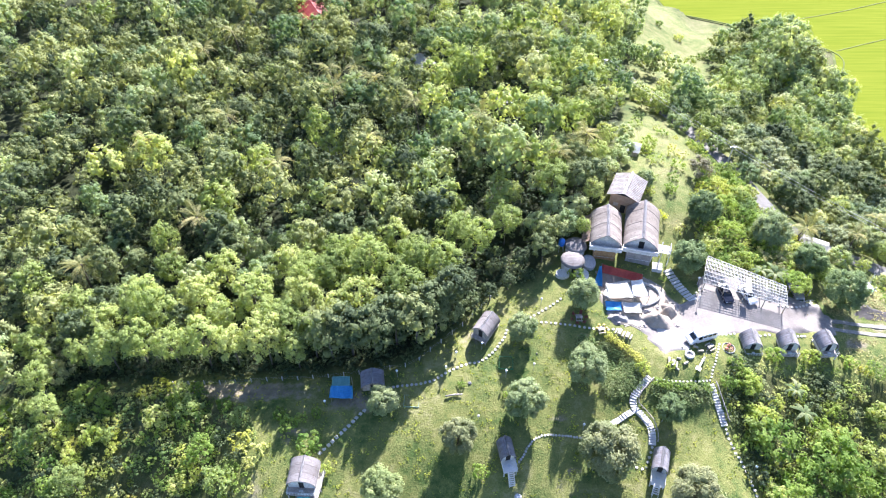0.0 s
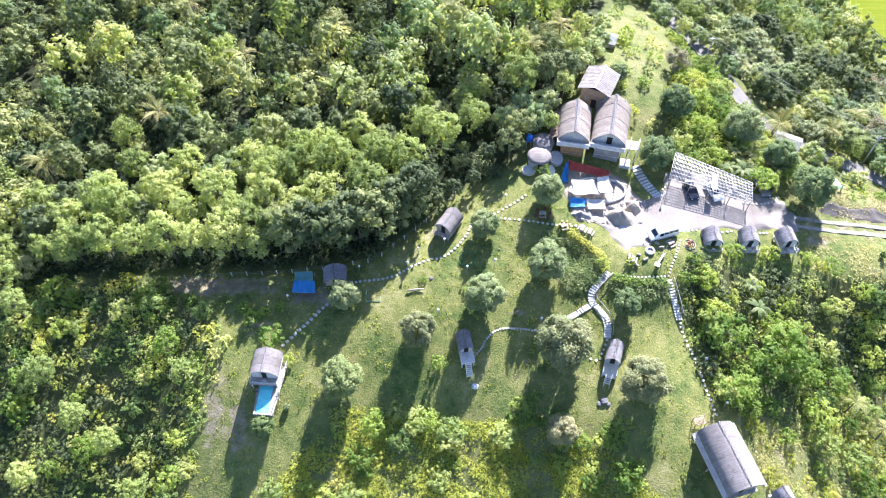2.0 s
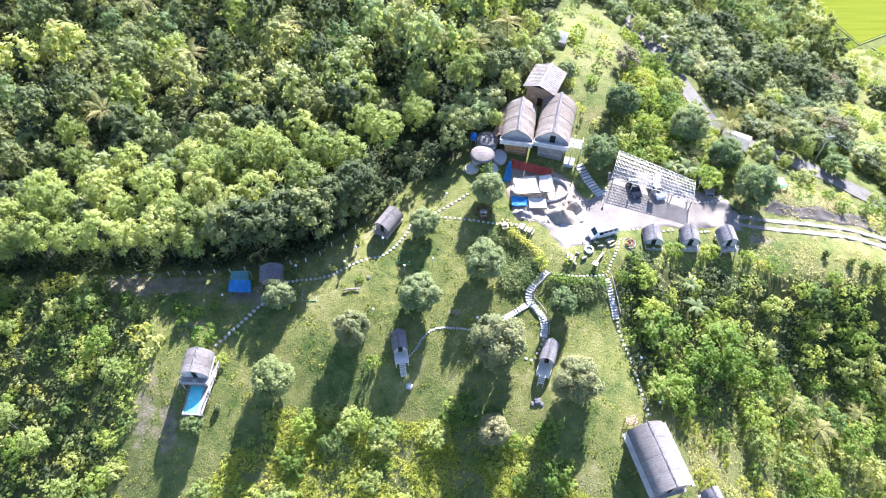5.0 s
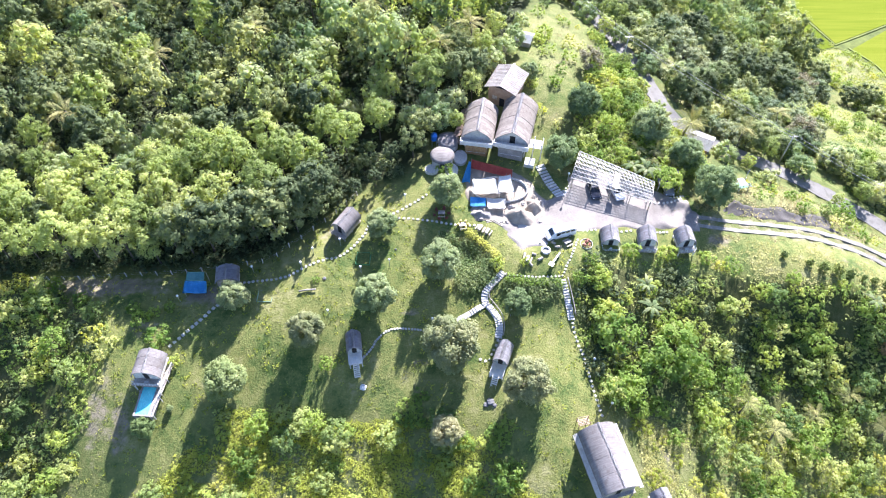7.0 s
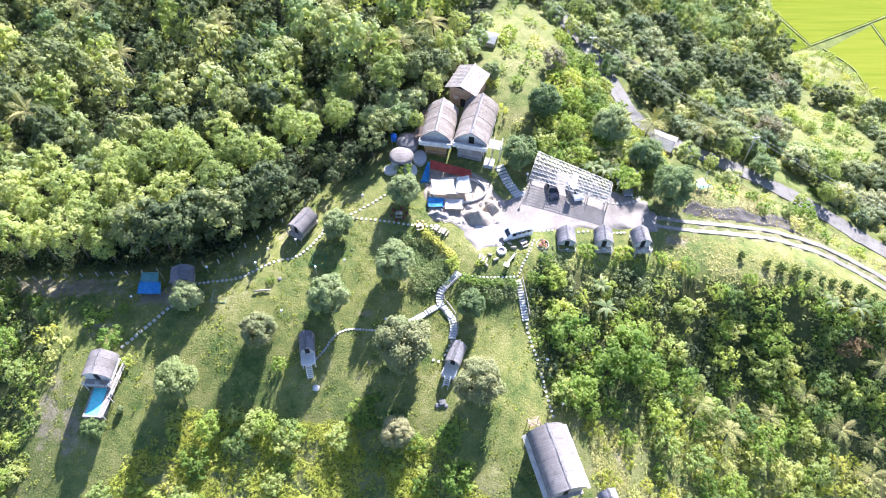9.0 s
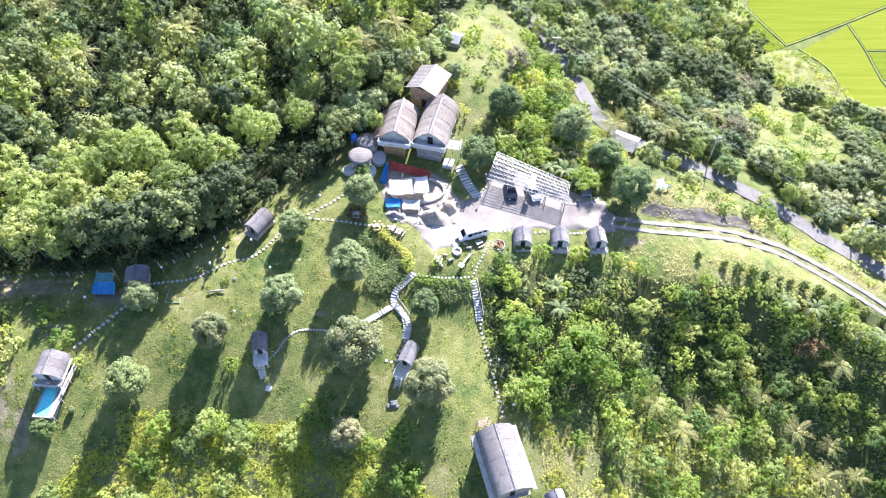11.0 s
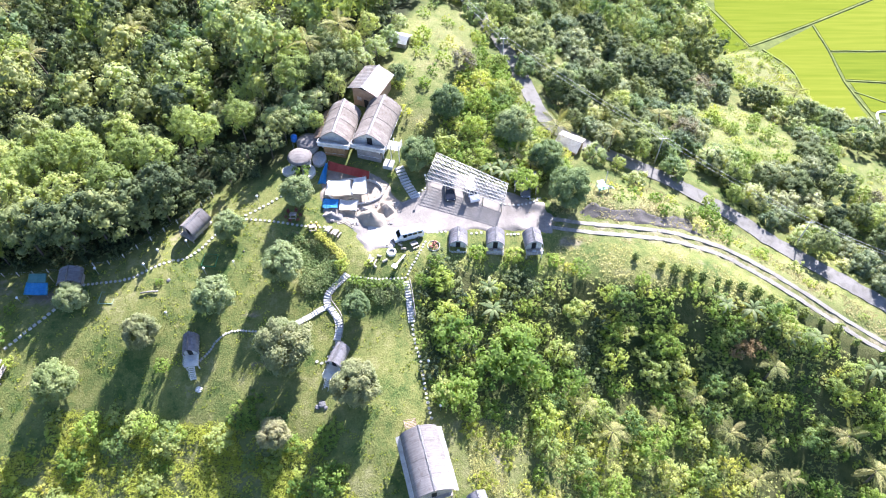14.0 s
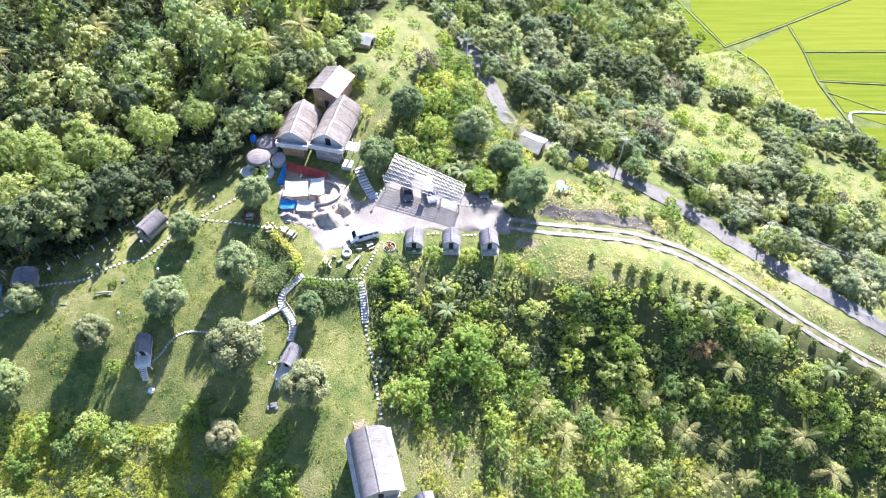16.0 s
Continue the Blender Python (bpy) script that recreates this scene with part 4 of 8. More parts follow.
def joined_plants(name, label, category, arrays, places, material, tall=(1.0, 1.0)):
    """Many plants in one mesh. places: x, y, scale, turn, sink. tall: the range of their height."""
    vs, fs, k = [], [], 0
    P = np.array(places)
    z = land(P[:, 0], P[:, 1])
    rise = np.random.default_rng(len(P) + 1).uniform(*tall, len(P))
    for i, (x, y, s, a, sink) in enumerate(P):
        v, f = arrays[i % len(arrays)]
        c, sn = math.cos(a) * s, math.sin(a) * s
        w = np.stack([v[:, 0] * c - v[:, 1] * sn + x, v[:, 0] * sn + v[:, 1] * c + y, v[:, 2] * s * rise[i] * squash(x, y) + z[i] - sink], 1)
        vs.append(w)
        fs.append(f + k)
        k += len(v)
    me = mesh_arrays(name, np.vstack(vs), np.vstack(fs), material)
    rt = np.random.default_rng(len(P))
    layer = me.attributes.new("tone", "FLOAT", "POINT")
    layer.data.foreach_set("value", np.concatenate([np.full(len(v), rt.uniform(-0.5, 0.5), np.float32) for v in vs]))
    return tagged(new(name, me), label, category, kind="stuff")


def scatter(poly, spacing, seed, jitter=0.38):
    o = np.array(poly)
    r = np.random.default_rng(seed)
    gx = np.arange(o[:, 0].min(), o[:, 0].max(), spacing)
    gy = np.arange(o[:, 1].min(), o[:, 1].max(), spacing * 0.87)
    X, Y = np.meshgrid(gx, gy)
    X = X + (np.arange(len(gy)) % 2)[:, None] * spacing / 2
    x = X.ravel() + r.uniform(-jitter, jitter, X.size) * spacing
    y = Y.ravel() + r.uniform(-jitter, jitter, X.size) * spacing
    k = inside(x, y, poly)
    return x[k], y[k], r


def clear_of(x, y, spots, gap):
    if not len(spots):
        return np.ones(len(x), bool)
    s = np.array(spots)
    return (np.hypot(x[:, None] - s[None, :, 0], y[:, None] - s[None, :, 1]) > gap + s[None, :, 2]).all(1)


# trees of the lawn and round the houses: x, y, crown radius
for x, y, rad in ((-9.6, 60.4, 2.5), (13.5, 73.8, 2.6), (13.1, 60.5, 3.3), (35.9, 59.1, 2.3), (24.6, 80.1, 2.9), (45.3, 89.0, 3.2), (72.1, 82.1, 3.8), (50.5, 100.6, 3.3), (62.9, 96.4, 3.7), (69.0, 90.5, 3.2), (40.8, 109, 1.9), (-17.6, 43.5, 0.55), (23.5, 66.1, 3.4)):
    MANGO[int(x) % 2].put(x, y, rad / 2.95, rz=x)
for x, y, rad in ((25.4, 52.2, 4.5), (24.5, 39.9, 2.5), (2.4, 54.8, 2.9), (36.8, 45.7, 3.7)):
    FLUSH[0].put(x, y, rad / 2.95, rz=x)
for x, y, rad in ((-9.3, 47.1, 3.3), (-20.7, 40.4, 1.8)):
    FRESH[0].put(x, y, rad / 2.95, rz=x)
for x, y, rad in ((103.3, 112.5, 3.2), (115.2, 138, 3.0), (142.8, 98.5, 2.6), (117.4, 179, 3.6), (117.6, 144, 2.4), (54.0, 115.0, 2.8), (-69.8, 160, 3.4)):
    BROWN_TREES[0].put(x, y, rad / 2.9, rz=x, sink=0.4)
for x, y, rad in ((101.6, 57.6, 1.9), (104.0, 58.6, 1.4)):
    RUST[0].put(x, y, rad / 1.6, rz=x)
for x, y, rad in ((130, 104, 3.4),):
    GREY_TREES[0].put(x, y, rad / 3.0)
for x, y, rad in ((5.7, 50.8, 1.4), (55.5, 69.4, 1.7), (61.8, 69.4, 1.8), (68.6, 69.0, 1.5), (24.6, 86.4, 1.6), (37.5, 66.8, 0.9), (33, 66.8, 1.3), (-20.6, 53.8, 2.2), (-17.9, 50.6, 1.0), (-24.5, 57.5, 1.6), (-26, 59.5, 1.3), (-22.6, 58.8, 1.1), (-20.2, 59.6, 1.0), (10.2, 62.8, 0.6), (3, 64.3, 0.7), (40.5, 86.3, 0.8), (64.6, 85.2, 1.6), (66.5, 84.8, 1.6), (61.8, 85.3, 1.5)):
    BUSHES[int(abs(x)) % 3].put(x, y, rad / 1.45, rz=x)

for x, y in ((83.2, 71.0), (87.7, 69.9), (90.2, 69.4), (92.7, 69.0), (95.3, 68.7), (98, 68.6), (100.1, 68.4), (102.6, 68.0), (105.2, 67.2), (108, 66.5), (111.5, 65.4), (114, 64.5), (117, 63.4), (119.8, 62), (122.7, 60.1), (127.9, 58), (132, 55.5)):
    CONES[0].put(x, y, 1.0 + 0.25 * math.sin(x * 3), rz=x)
for x, y in ((57.3, 62.9), (57.9, 59.4), (98.6, 63.9), (103.2, 63.4), (107.7, 61.5), (110.1, 59.8), (114.6, 59.6), (124.8, 55.1), (89.8, 106.6), (92, 105.5), (94.5, 107.5), (66, 95), (26, 163), (29, 160), (58.4, 87.0), (60.6, 86.0), (62.4, 87.2), (60.0, 88.6)):
    BANANAS[0].put(x, y, 1.15 + 0.2 * math.sin(x * 5), rz=x * 2)
for x, y, s in ((105.4, 53.8, 0.9), (97.9, 44.3, 0.9), (104.2, 42.7, 0.7), (117.5, 45, 1.0), (122.3, 38.9, 1.0), (102, 37.5, 0.9), (71.9, 45.6, 0.8), (76.3, 41.5, 0.9), (108.1, 37.9, 0.7), (133, 52.7, 1.0), (97.5, 113.8, 1.0), (71.7, 100.9, 1.0), (144.2, 144.2, 1.0), (66, 88.5, 0.55), (62, 88, 0.5), (85.5, 46, 0.7), (92, 50, 0.7)):
    PALMS[1].put(x, y, s * 1.25, rz=x * 3)
FAR_PALMS = ((-28.8, 161.5), (-23.5, 160.5), (-17.8, 154.7), (-27.4, 149.7), (-51.8, 142.7), (-60.3, 187.8), (-66.6, 179), (-32, 204), (23.8, 113.7), (17.3, 116.8), (-70.3, 135), (65.2, 96.4), (83.5, 100.8), (-35, 120), (-48, 101), (-70, 92), (-16, 128), (8, 131), (-6, 140), (30, 118))
for x, y in FAR_PALMS:
    PALMS[0].put(x, y, 0.9 if x > 60 else 1.35, 0.9 if x > 60 else 1.6, rz=x * 3)

# light green trees along the front of the forest: x, y, size
SOIL_LINE = spline([(95, 45), (101, 43.4), (107.1, 42), (115.2, 40.4), (122.3, 39.6), (134, 38.4)], 1.0)
FRONT = ((-26.5, 73.4, 1.15), (-21.8, 71.6, 1.1), (-24.5, 69.4, 0.9), (-29.5, 70.4, 1.2), (-35, 70.0, 1.05), (-40, 70.3, 1.2), (-45.5, 70.2, 1.0), (-51, 70.6, 1.15), (-56.5, 70.4, 1.05), (-56, 48.5, 0.75), (-44.5, 38.5, 0.7), (-50, 42, 0.75), (-64, 60, 0.8), (-57, 34, 0.7), (-14, 78, 1.2), (-18.5, 76, 1.1), (-24, 79, 1.25), (-29, 75, 1.1), (-33, 80, 1.3), (-38, 76, 1.1), (-43, 81, 1.25), (-49, 77, 1.2), (-54, 83, 1.25), (-60, 77, 1.1), (-66, 82, 1.1), (-20, 84, 1.3), (-13, 86, 1.35), (-7, 80, 1.25), (-5, 87, 1.3), (0, 86, 1.2), (6, 92, 1.2), (-28, 88, 1.2), (-41, 89, 1.1), (-52, 91, 1.0), (2.5, 95, 1.2), (-9, 95, 1.1), (12, 97, 1.0), (-62, 71, 0.9), (-72, 74, 1.0), (-68, 66, 0.9))
EDGE_DARK = ((-19, 71.0, 1.4), (-15.5, 71.6, 1.4), (-11.5, 71.4, 1.35), (-8, 73.2, 1.4), (-4.5, 73.4, 1.3), (-2, 76.6, 1.35), (1.5, 80.2, 1.25), (3.2, 83.6, 0.9), (9.5, 88.6, 0.5), (14.5, 89.6, 0.6), (18.5, 90.5, 0.8), (-11, 74.5, 0.9), (-3, 80.2, 0.9), (-1.2, 74.6, 0.85), (1.9, 77.2, 0.75), (5.2, 80.0, 0.5), (8.4, 82.2, 0.5), (11.8, 84.4, 0.5))
taken = []
for i, (x, y, s) in enumerate(FRONT):
    LIGHT_TREES[i % 3].put(x, y, s, rz=x)
    taken.append((x, y, 1.2))
for i, (x, y, s) in enumerate(EDGE_DARK):
    FOREST_TREES[i % 4].put(x, y, s, rz=x)
    taken.append((x, y, 1.0))

BY_HOUSES = ((20.5, 94.5, 0.9), (24.0, 97.2, 1.0), (26.2, 101.5, 1.0), (29.6, 104.2, 0.9), (30.6, 108.6, 1.05), (33.8, 111.6, 0.95), (36.4, 116, 0.95), (31.8, 114.6, 1.1), (26.6, 107.8, 1.1), (22.0, 101.6, 1.1), (38.6, 120.6, 0.85), (34.6, 122, 1.0), (27.4, 113.6, 1.1), (18.6, 98.4, 1.0), (40.5, 127, 0.8), (26.6, 96.0, 0.65))
for i, (x, y, s) in enumerate(BY_HOUSES):
    # mostly paler kinds, their colour standing for haze by the houses
    (LIGHT_TREES if i % 4 == 3 else MID_TREES if i % 4 else FOREST_TREES)[i % 3].put(x, y, s * (0.8 if i % 4 == 3 else 1.0), rz=x * 2)
    taken.append((x, y, 1.2))
for x, y, s in ((79.6, 97.2, 0.9), (84.5, 96.0, 0.7), (102.6, 90.4, 0.6), (64.5, 111, 0.8), (62.0, 118.5, 0.8), (66.6, 104.5, 0.75), (108.5, 92.6, 0.9), (107.0, 103.4, 1.3), (110.6, 98.6, 1.3), (113.2, 94.2, 1.2), (87.4, 92.0, 0.75), (97, 98.2, 1.0), (90, 100.6, 1.0), (55, 150, 1.1), (59, 146, 1.1), (51, 157, 1.1), (57, 140, 1.0), (62, 139, 1.0), (60.6, 133, 0.9), (63.6, 131, 0.8), (56, 154, 1.0), (50.4, 150.3, 1.2), (54.2, 147.9, 1.1), (59.1, 150, 1.2), (63.4, 155.1, 1.2), (69, 153.4, 1.1), (71.1, 150.3, 1.1), (75.9, 151.8, 1.2), (43.2, 188.2, 1.6), (51, 194.2, 1.7), (47, 200, 1.6), (53, 203, 1.5)):
    (MID_TREES if int(x) % 2 else LIGHT_TREES)[int(x) % 3].put(x, y, s * (1 if int(x) % 2 else 0.7), rz=x * 2, sink=2.0 * s)
for x, y, s in ((71.2, 99.6, 1.1), (31.5, 117.8, 1.2), (28.2, 118.6, 1.2), (59.5, 90.2, 0.55), (63.0, 91.0, 0.6)):
    PALMS[1].put(x, y, s * 1.3, rz=x * 3)
x, y, r = scatter(FOREST, 5.5, 5, 0.5)
clear = clear_of(x, y, taken, 1.7)
x, y = x[clear], y[clear]
for hx, hy, depth in ((15.6, 148.2, 13), (-5.4, 173.4, 13), (-40.0, 205.2, 7)):
    out = (np.hypot(x - hx, y - hy) < 4.5) | ((np.abs(x - hx) < 4) & (y < hy) & (y > hy - depth))
    x, y = x[~out], y[~out]
clear = clear_of(x, y, [(a, b, 0.0) for a, b in FAR_PALMS], 3.6)
x, y = x[clear], y[clear]
keep = np.random.default_rng(77).random(len(x)) > np.where(y < 106, 0.05, 0.13)
x, y = x[keep], y[keep]
near = (y < 106) & (x > -70)
r2 = np.random.default_rng(8)
pale = 0.6 * np.sin(x * 0.11 + 1.0) * np.sin(y * 0.13) + 0.5 * r2.normal(size=len(x))
far_places = {"dark": [], "light": [], "grey": []}
sunward = 0.333 * (x - 7.4) + 0.943 * (y - 75)
sunside = np.abs(0.943 * (x - 7.4) - 0.333 * (y - 75))
low_trees = (sunward > 3) & (sunward < 20) & (sunside < 4.5)
for i in range(len(x)):
    if low_trees[i] and sunward[i] < 10:
        continue
    s = (0.6 if low_trees[i] else 1.0) * r2.choice((0.7, 0.85, 1.0, 1.15, 1.4)) * r2.uniform(0.88, 1.1) * (0.94 if near[i] else 1.0)
    if near[i]:
        # paler kinds towards the east, tone standing for the haze there
        kinds = LIGHT_TREES if pale[i] > (0.45 if x[i] < 4 else 0.15) else MID_TREES if (pale[i] < -0.15 or x[i] > 8) else FOREST_TREES
        kinds[i % len(kinds)].put(x[i], y[i], s, s * r2.uniform(0.9, 1.35), r2.uniform(0, 6.3))
    elif y[i] < 240 and x[i] > -82 - 0.5 * (y[i] - 67):
        key = "light" if pale[i] > (0.2 if x[i] > -4 else 0.85) else "grey" if pale[i] < (0.12 if x[i] > -8 else -0.45) else "dark"
        far_places[key].append((x[i], y[i], s, r2.uniform(0, 6.3), 0.2))
far_arrays = {}
for key, seeds in (("dark", (111, 112, 113)), ("light", (114, 115)), ("grey", (116, 117))):
    far_arrays[key] = []
    for s in seeds:
        v, f, c = crown_arrays(s, 3.4, 6.8, 24, 21, 0.40, droop=0.3, toss=0.22, fluff=(0.20, 0.36), ragged=0.7, up=0.3, domed=0.9, core=0.66, sides=8)
        far_arrays[key].append((v + np.array([0, 0, 5.2]), f))

# woods east of the road and on the far hill
EAST_WOODS = [(58, 166), (63, 142), (66.5, 122), (71.5, 110), (76.5, 105), (86, 102.6), (95, 99.6), (104, 95), (114, 88.5), (124, 79), (134, 72), (150, 62), (172, 60), (180, 80), (174, 110), (165, 135), (152, 144), (131, 146), (128, 160), (133, 178), (130, 198), (118, 225), (100, 234), (60, 250), (48, 230), (48, 200), (54, 180)]
x, y, r = scatter(EAST_WOODS, 4.9, 15)
open_ground = np.zeros(len(x), bool)
for p in CLEARINGS:
    open_ground |= edge_distance(x, y, p) > -1.6
for i in np.nonzero(~open_ground)[0]:
    s = r.uniform(0.6, 1.2)
    k = math.sin(x[i] * 0.17) * math.sin(y[i] * 0.15) + 0.4 * r.normal()
    if y[i] > 150 and r.random() < 0.1:
        continue
    if y[i] < 150:
        kinds = GREY_TREES if k > 0.3 else LIGHT_TREES if k < -0.95 else FOREST_TREES if k < -0.2 else MID_TREES
        low_s = 0.75 if kinds is LIGHT_TREES else 1.0
        kinds[i % len(kinds)].put(x[i], y[i], s * low_s, s * low_s * r.uniform(0.8, 1.05), r.uniform(0, 6.3), sink=0.4 + 1.5 * s)
    else:
        knoll = math.exp(-((x[i] - 114) / 20) ** 2 - ((y[i] - 200) / 30) ** 2)
        # mostly grey crowns, haze over the far hill put into colour
        far_places["grey" if k > -0.5 else "dark"].append((x[i], y[i], s * (1 + 0.45 * knoll), r.uniform(0, 6.3), 1.2 * (1 - knoll)))
joined_plants("far_forest", "distant dark green forest canopy", "forest", far_arrays["dark"], far_places["dark"], LEAF_DARK_HAZY, (0.85, 1.4))
joined_plants("far_pale_trees", "distant yellow-green tree crowns in the forest", "forest", far_arrays["light"], far_places["light"], LEAF_LIGHT, (0.85, 1.4))
joined_plants("far_grey_trees", "distant grey-green tree crowns", "forest", far_arrays["grey"], far_places["grey"], LEAF_MID_HAZY, (0.85, 1.4))

# scrub on the slopes
SLOPE = [(49.5, 69.3), (46.6, 66), (45.7, 60), (46.3, 54), (48.2, 46), (52, 42.5), (57.5, 43), (62, 36), (67, 22), (68, 27), (150, 27), (150, 48), (136, 53), (124, 57), (112, 63.2), (98, 66.6), (90, 67.2), (82, 67.0), (75, 67.2), (69, 69.2), (66, 70.6)]
WEST = [(-46, 66.5), (-33, 60.5), (-28, 52), (-31, 42), (-33, 27), (-60, 29), (-76, 44), (-80, 66)]
MID_EAST = [(47, 91), (50, 88), (56, 88), (61, 84.5), (66, 85), (72, 88), (75, 95), (70, 100), (64, 112), (60, 128), (58, 136), (54.5, 116), (50, 98), (46, 95)]
ROADSIDE = [(80, 92), (92, 92), (100, 88), (108, 83), (118, 75), (132, 64), (128, 63.5), (112, 73.5), (100, 79.5), (90, 82.5), (80, 83)]
SPECIAL_SHRUBS = ((60.4, 52.1, 4.6), (57.5, 50, 3.2), (63.5, 50.5, 3.2), (51.5, 54.8, 3.6), (50.5, 58.5, 2.6), (51.3, 45.8, 3.0), (53.5, 48, 2.4), (33.3, 33.4, 2.6), (83.4, 41.7, 3.2), (65.6, 43.8, 2.8), (70, 50, 2.8), (78, 55, 2.6), (49.8, 64, 2.2), (4.1, 42, 2.0), (-4.5, 41.5, 2.2), (88, 58, 2.6))
EDGE = [(-75, 66.5), (-45, 67.5), (-20, 68), (-9, 69), (-5, 70), (-1.5, 73), (3, 78), (8, 84), (17, 87), (15, 91), (4, 84), (-4, 77), (-12, 74.5), (-30, 74), (-75, 73)]
loose = {"bush": [], "scrub": [], "straw": [], "shade": []}
for x, y, rad in SPECIAL_SHRUBS:
    SHRUB_TREES[int(x) % 2].put(x, y, rad / 1.9, rz=x, sink=0.3)
for x, y in ((18.5, 45), (19.8, 44), (18, 43), (20.5, 46), (20, 42.5), (31.5, 40), (33, 39.5), (32, 38.2), (33.6, 41), (30.8, 38.8)):
    BUSHES[int(x) % 3].put(x, y, 1.0, 0.55, rz=x, sink=0.2)
# area, spacing, seed, share of scrub trees, of tall shrubs, of bushes, and of the rest: bush, scrub, straw
for poly, spacing, seed, t1, t2, t3, split in (
        (EDGE, 1.9, 37, 0.0, 0.0, 0.0, (1, 1)), (SLOPE, 2.0, 25, 0.06, 0.05, 0.03, (0.55, 0.86)), (BOTTOM, 1.75, 26, 0.05, 0.03, 0.05, (0.3, 0.36)), (WEST, 2.0, 27, 0.07, 0.07, 0.04, (0.42, 0.84)),
        (MID_EAST, 1.9, 28, 0.08, 0.22, 0.12, (0.5, 0.6)), (EAST_WOODS, 3.6, 29, 0.06, 0.03, 0.0, (0.4, 0.9)), (ROADSIDE, 3.6, 30, 0.05, 0.12, 0.12, (0.6, 0.8)), (MEADOW, 6.0, 33, 0.02, 0.06, 0.1, (0.3, 0.5)),
        (DRY_SLOPE, 3.4, 34, 0.0, 0.0, 0.02, (0.0, 0.1)), (RICE_EDGE, 4.5, 35, 0.04, 0.04, 0.05, (0.4, 0.8)), (HILL_GRASS, 4.5, 36, 0.03, 0.03, 0.05, (0.4, 0.8))):
    x, y, r = scatter(poly, spacing, seed)
    gap = np.minimum(np.hypot(TRACK_LINE[None, :, 0] - x[:, None], TRACK_LINE[None, :, 1] - y[:, None]).min(1), np.hypot(ROAD_LINE[None, :, 0] - x[:, None], ROAD_LINE[None, :, 1] - y[:, None]).min(1))
    if poly is SLOPE:
        # soil track: cleared to the dark floor colour, which stands for its shade
        soil = np.hypot(SOIL_LINE[None, :, 0] - x[:, None], SOIL_LINE[None, :, 1] - y[:, None]).min(1)
        gap = np.where(soil < 1.7, 0, gap)
    for i in np.nonzero(gap > 2.9)[0]:
        q = r.random()
        if poly is SLOPE and y[i] > 67.2 and 49 < x[i] < 69:
            if min(abs(x[i] - h) for h in (52.35, 58.65, 65.0)) > 1.9 or y[i] < 68.6:
                loose["bush"].append((x[i], y[i], r.uniform(0.35, 0.6), r.uniform(0, 6.3), 0.25))
            continue
        patch = (0.35 * min(1, max(0, (47 - y[i]) / 8)) * (x[i] < 105) if poly is SLOPE else 0) + 0.5 + 0.35 * math.sin(x[i] * 0.23 + 1.1 * math.sin(y[i] * 0.2)) * math.sin(y[i] * 0.27 + seed) + r.uniform(-0.3, 0.3)
        # flattened here too, so the plants shade each other less
        flat = 0.6 if poly is BOTTOM else 1.0
        if q < t1:
            k = r.uniform(0.75, 1.4)
            SCRUB[i % 2].put(x[i], y[i], k, k * flat, rz=r.uniform(0, 6.3), sink=0.3)
        elif q < t1 + t2:
            k = r.uniform(0.7, 1.3)
            SHRUB_TREES[i % 2].put(x[i], y[i], k, k * flat, rz=r.uniform(0, 6.3), sink=0.3)
        elif q < t1 + t2 + t3:
            k = r.uniform(0.7, 1.3)
            BUSHES[i % 3].put(x[i], y[i], k, k * flat, rz=r.uniform(0, 6.3), sink=0.2)
        elif poly is EAST_WOODS and y[i] > 112:
            continue
        else:
            if poly is BOTTOM and r.random() < 0.3 - 0.3 * edge_distance(x[i:i + 1], y[i:i + 1], poly)[0]:
                continue
            shade_gap = math.sin(x[i] * 0.31 + 1.6 * math.sin(y[i] * 0.24)) * math.sin(y[i] * 0.37 + 0.9 * math.sin(x[i] * 0.21))
            # plants left out: dark floor colour stands for shadow patches
            if poly is SLOPE and shade_gap > 0.42 + r.uniform(-0.15, 0.15):
                continue
            # dark leaf colour stands for shade at the edge and on slopes
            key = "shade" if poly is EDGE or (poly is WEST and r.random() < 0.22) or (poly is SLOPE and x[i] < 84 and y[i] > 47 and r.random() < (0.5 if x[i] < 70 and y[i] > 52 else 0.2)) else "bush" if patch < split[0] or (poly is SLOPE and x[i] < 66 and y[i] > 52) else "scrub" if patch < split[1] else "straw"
            loose[key].append((x[i], y[i], r.uniform(0.45, 1.0) * r.choice((1.0, 1.0, 1.45)) * (0.75 if poly is BOTTOM else 1.0), r.uniform(0, 6.3), 0.25))
low = [crown_arrays(s, 1.4, 1.7, 12, 10, 0.31, droop=0.3, spread=1.15, toss=0.26, up=1.0, core=0.45, sides=8)[:2] for s in (121, 122, 123)]
low = [(v + np.array([0, 0, 0.75]), f) for v, f in low]
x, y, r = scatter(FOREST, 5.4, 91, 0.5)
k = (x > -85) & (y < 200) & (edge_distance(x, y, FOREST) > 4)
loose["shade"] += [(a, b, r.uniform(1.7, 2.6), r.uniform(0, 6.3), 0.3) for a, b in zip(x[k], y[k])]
joined_plants("undergrowth", "dense leafy undergrowth covering the slopes", "undergrowth", low, loose["bush"], LEAF_BUSH)
joined_plants("olive_undergrowth", "dense olive-green undergrowth covering the slopes", "undergrowth", low, loose["scrub"], LEAF_SCRUB)
joined_plants("shade_undergrowth", "undergrowth whose dark green also stands for forest shade", "undergrowth", low, loose["shade"], LEAF_DARK_HAZY)
joined_plants("straw_undergrowth", "yellowing scrub and tall grass on the slopes", "undergrowth", low, loose["straw"], LEAF_STRAW)

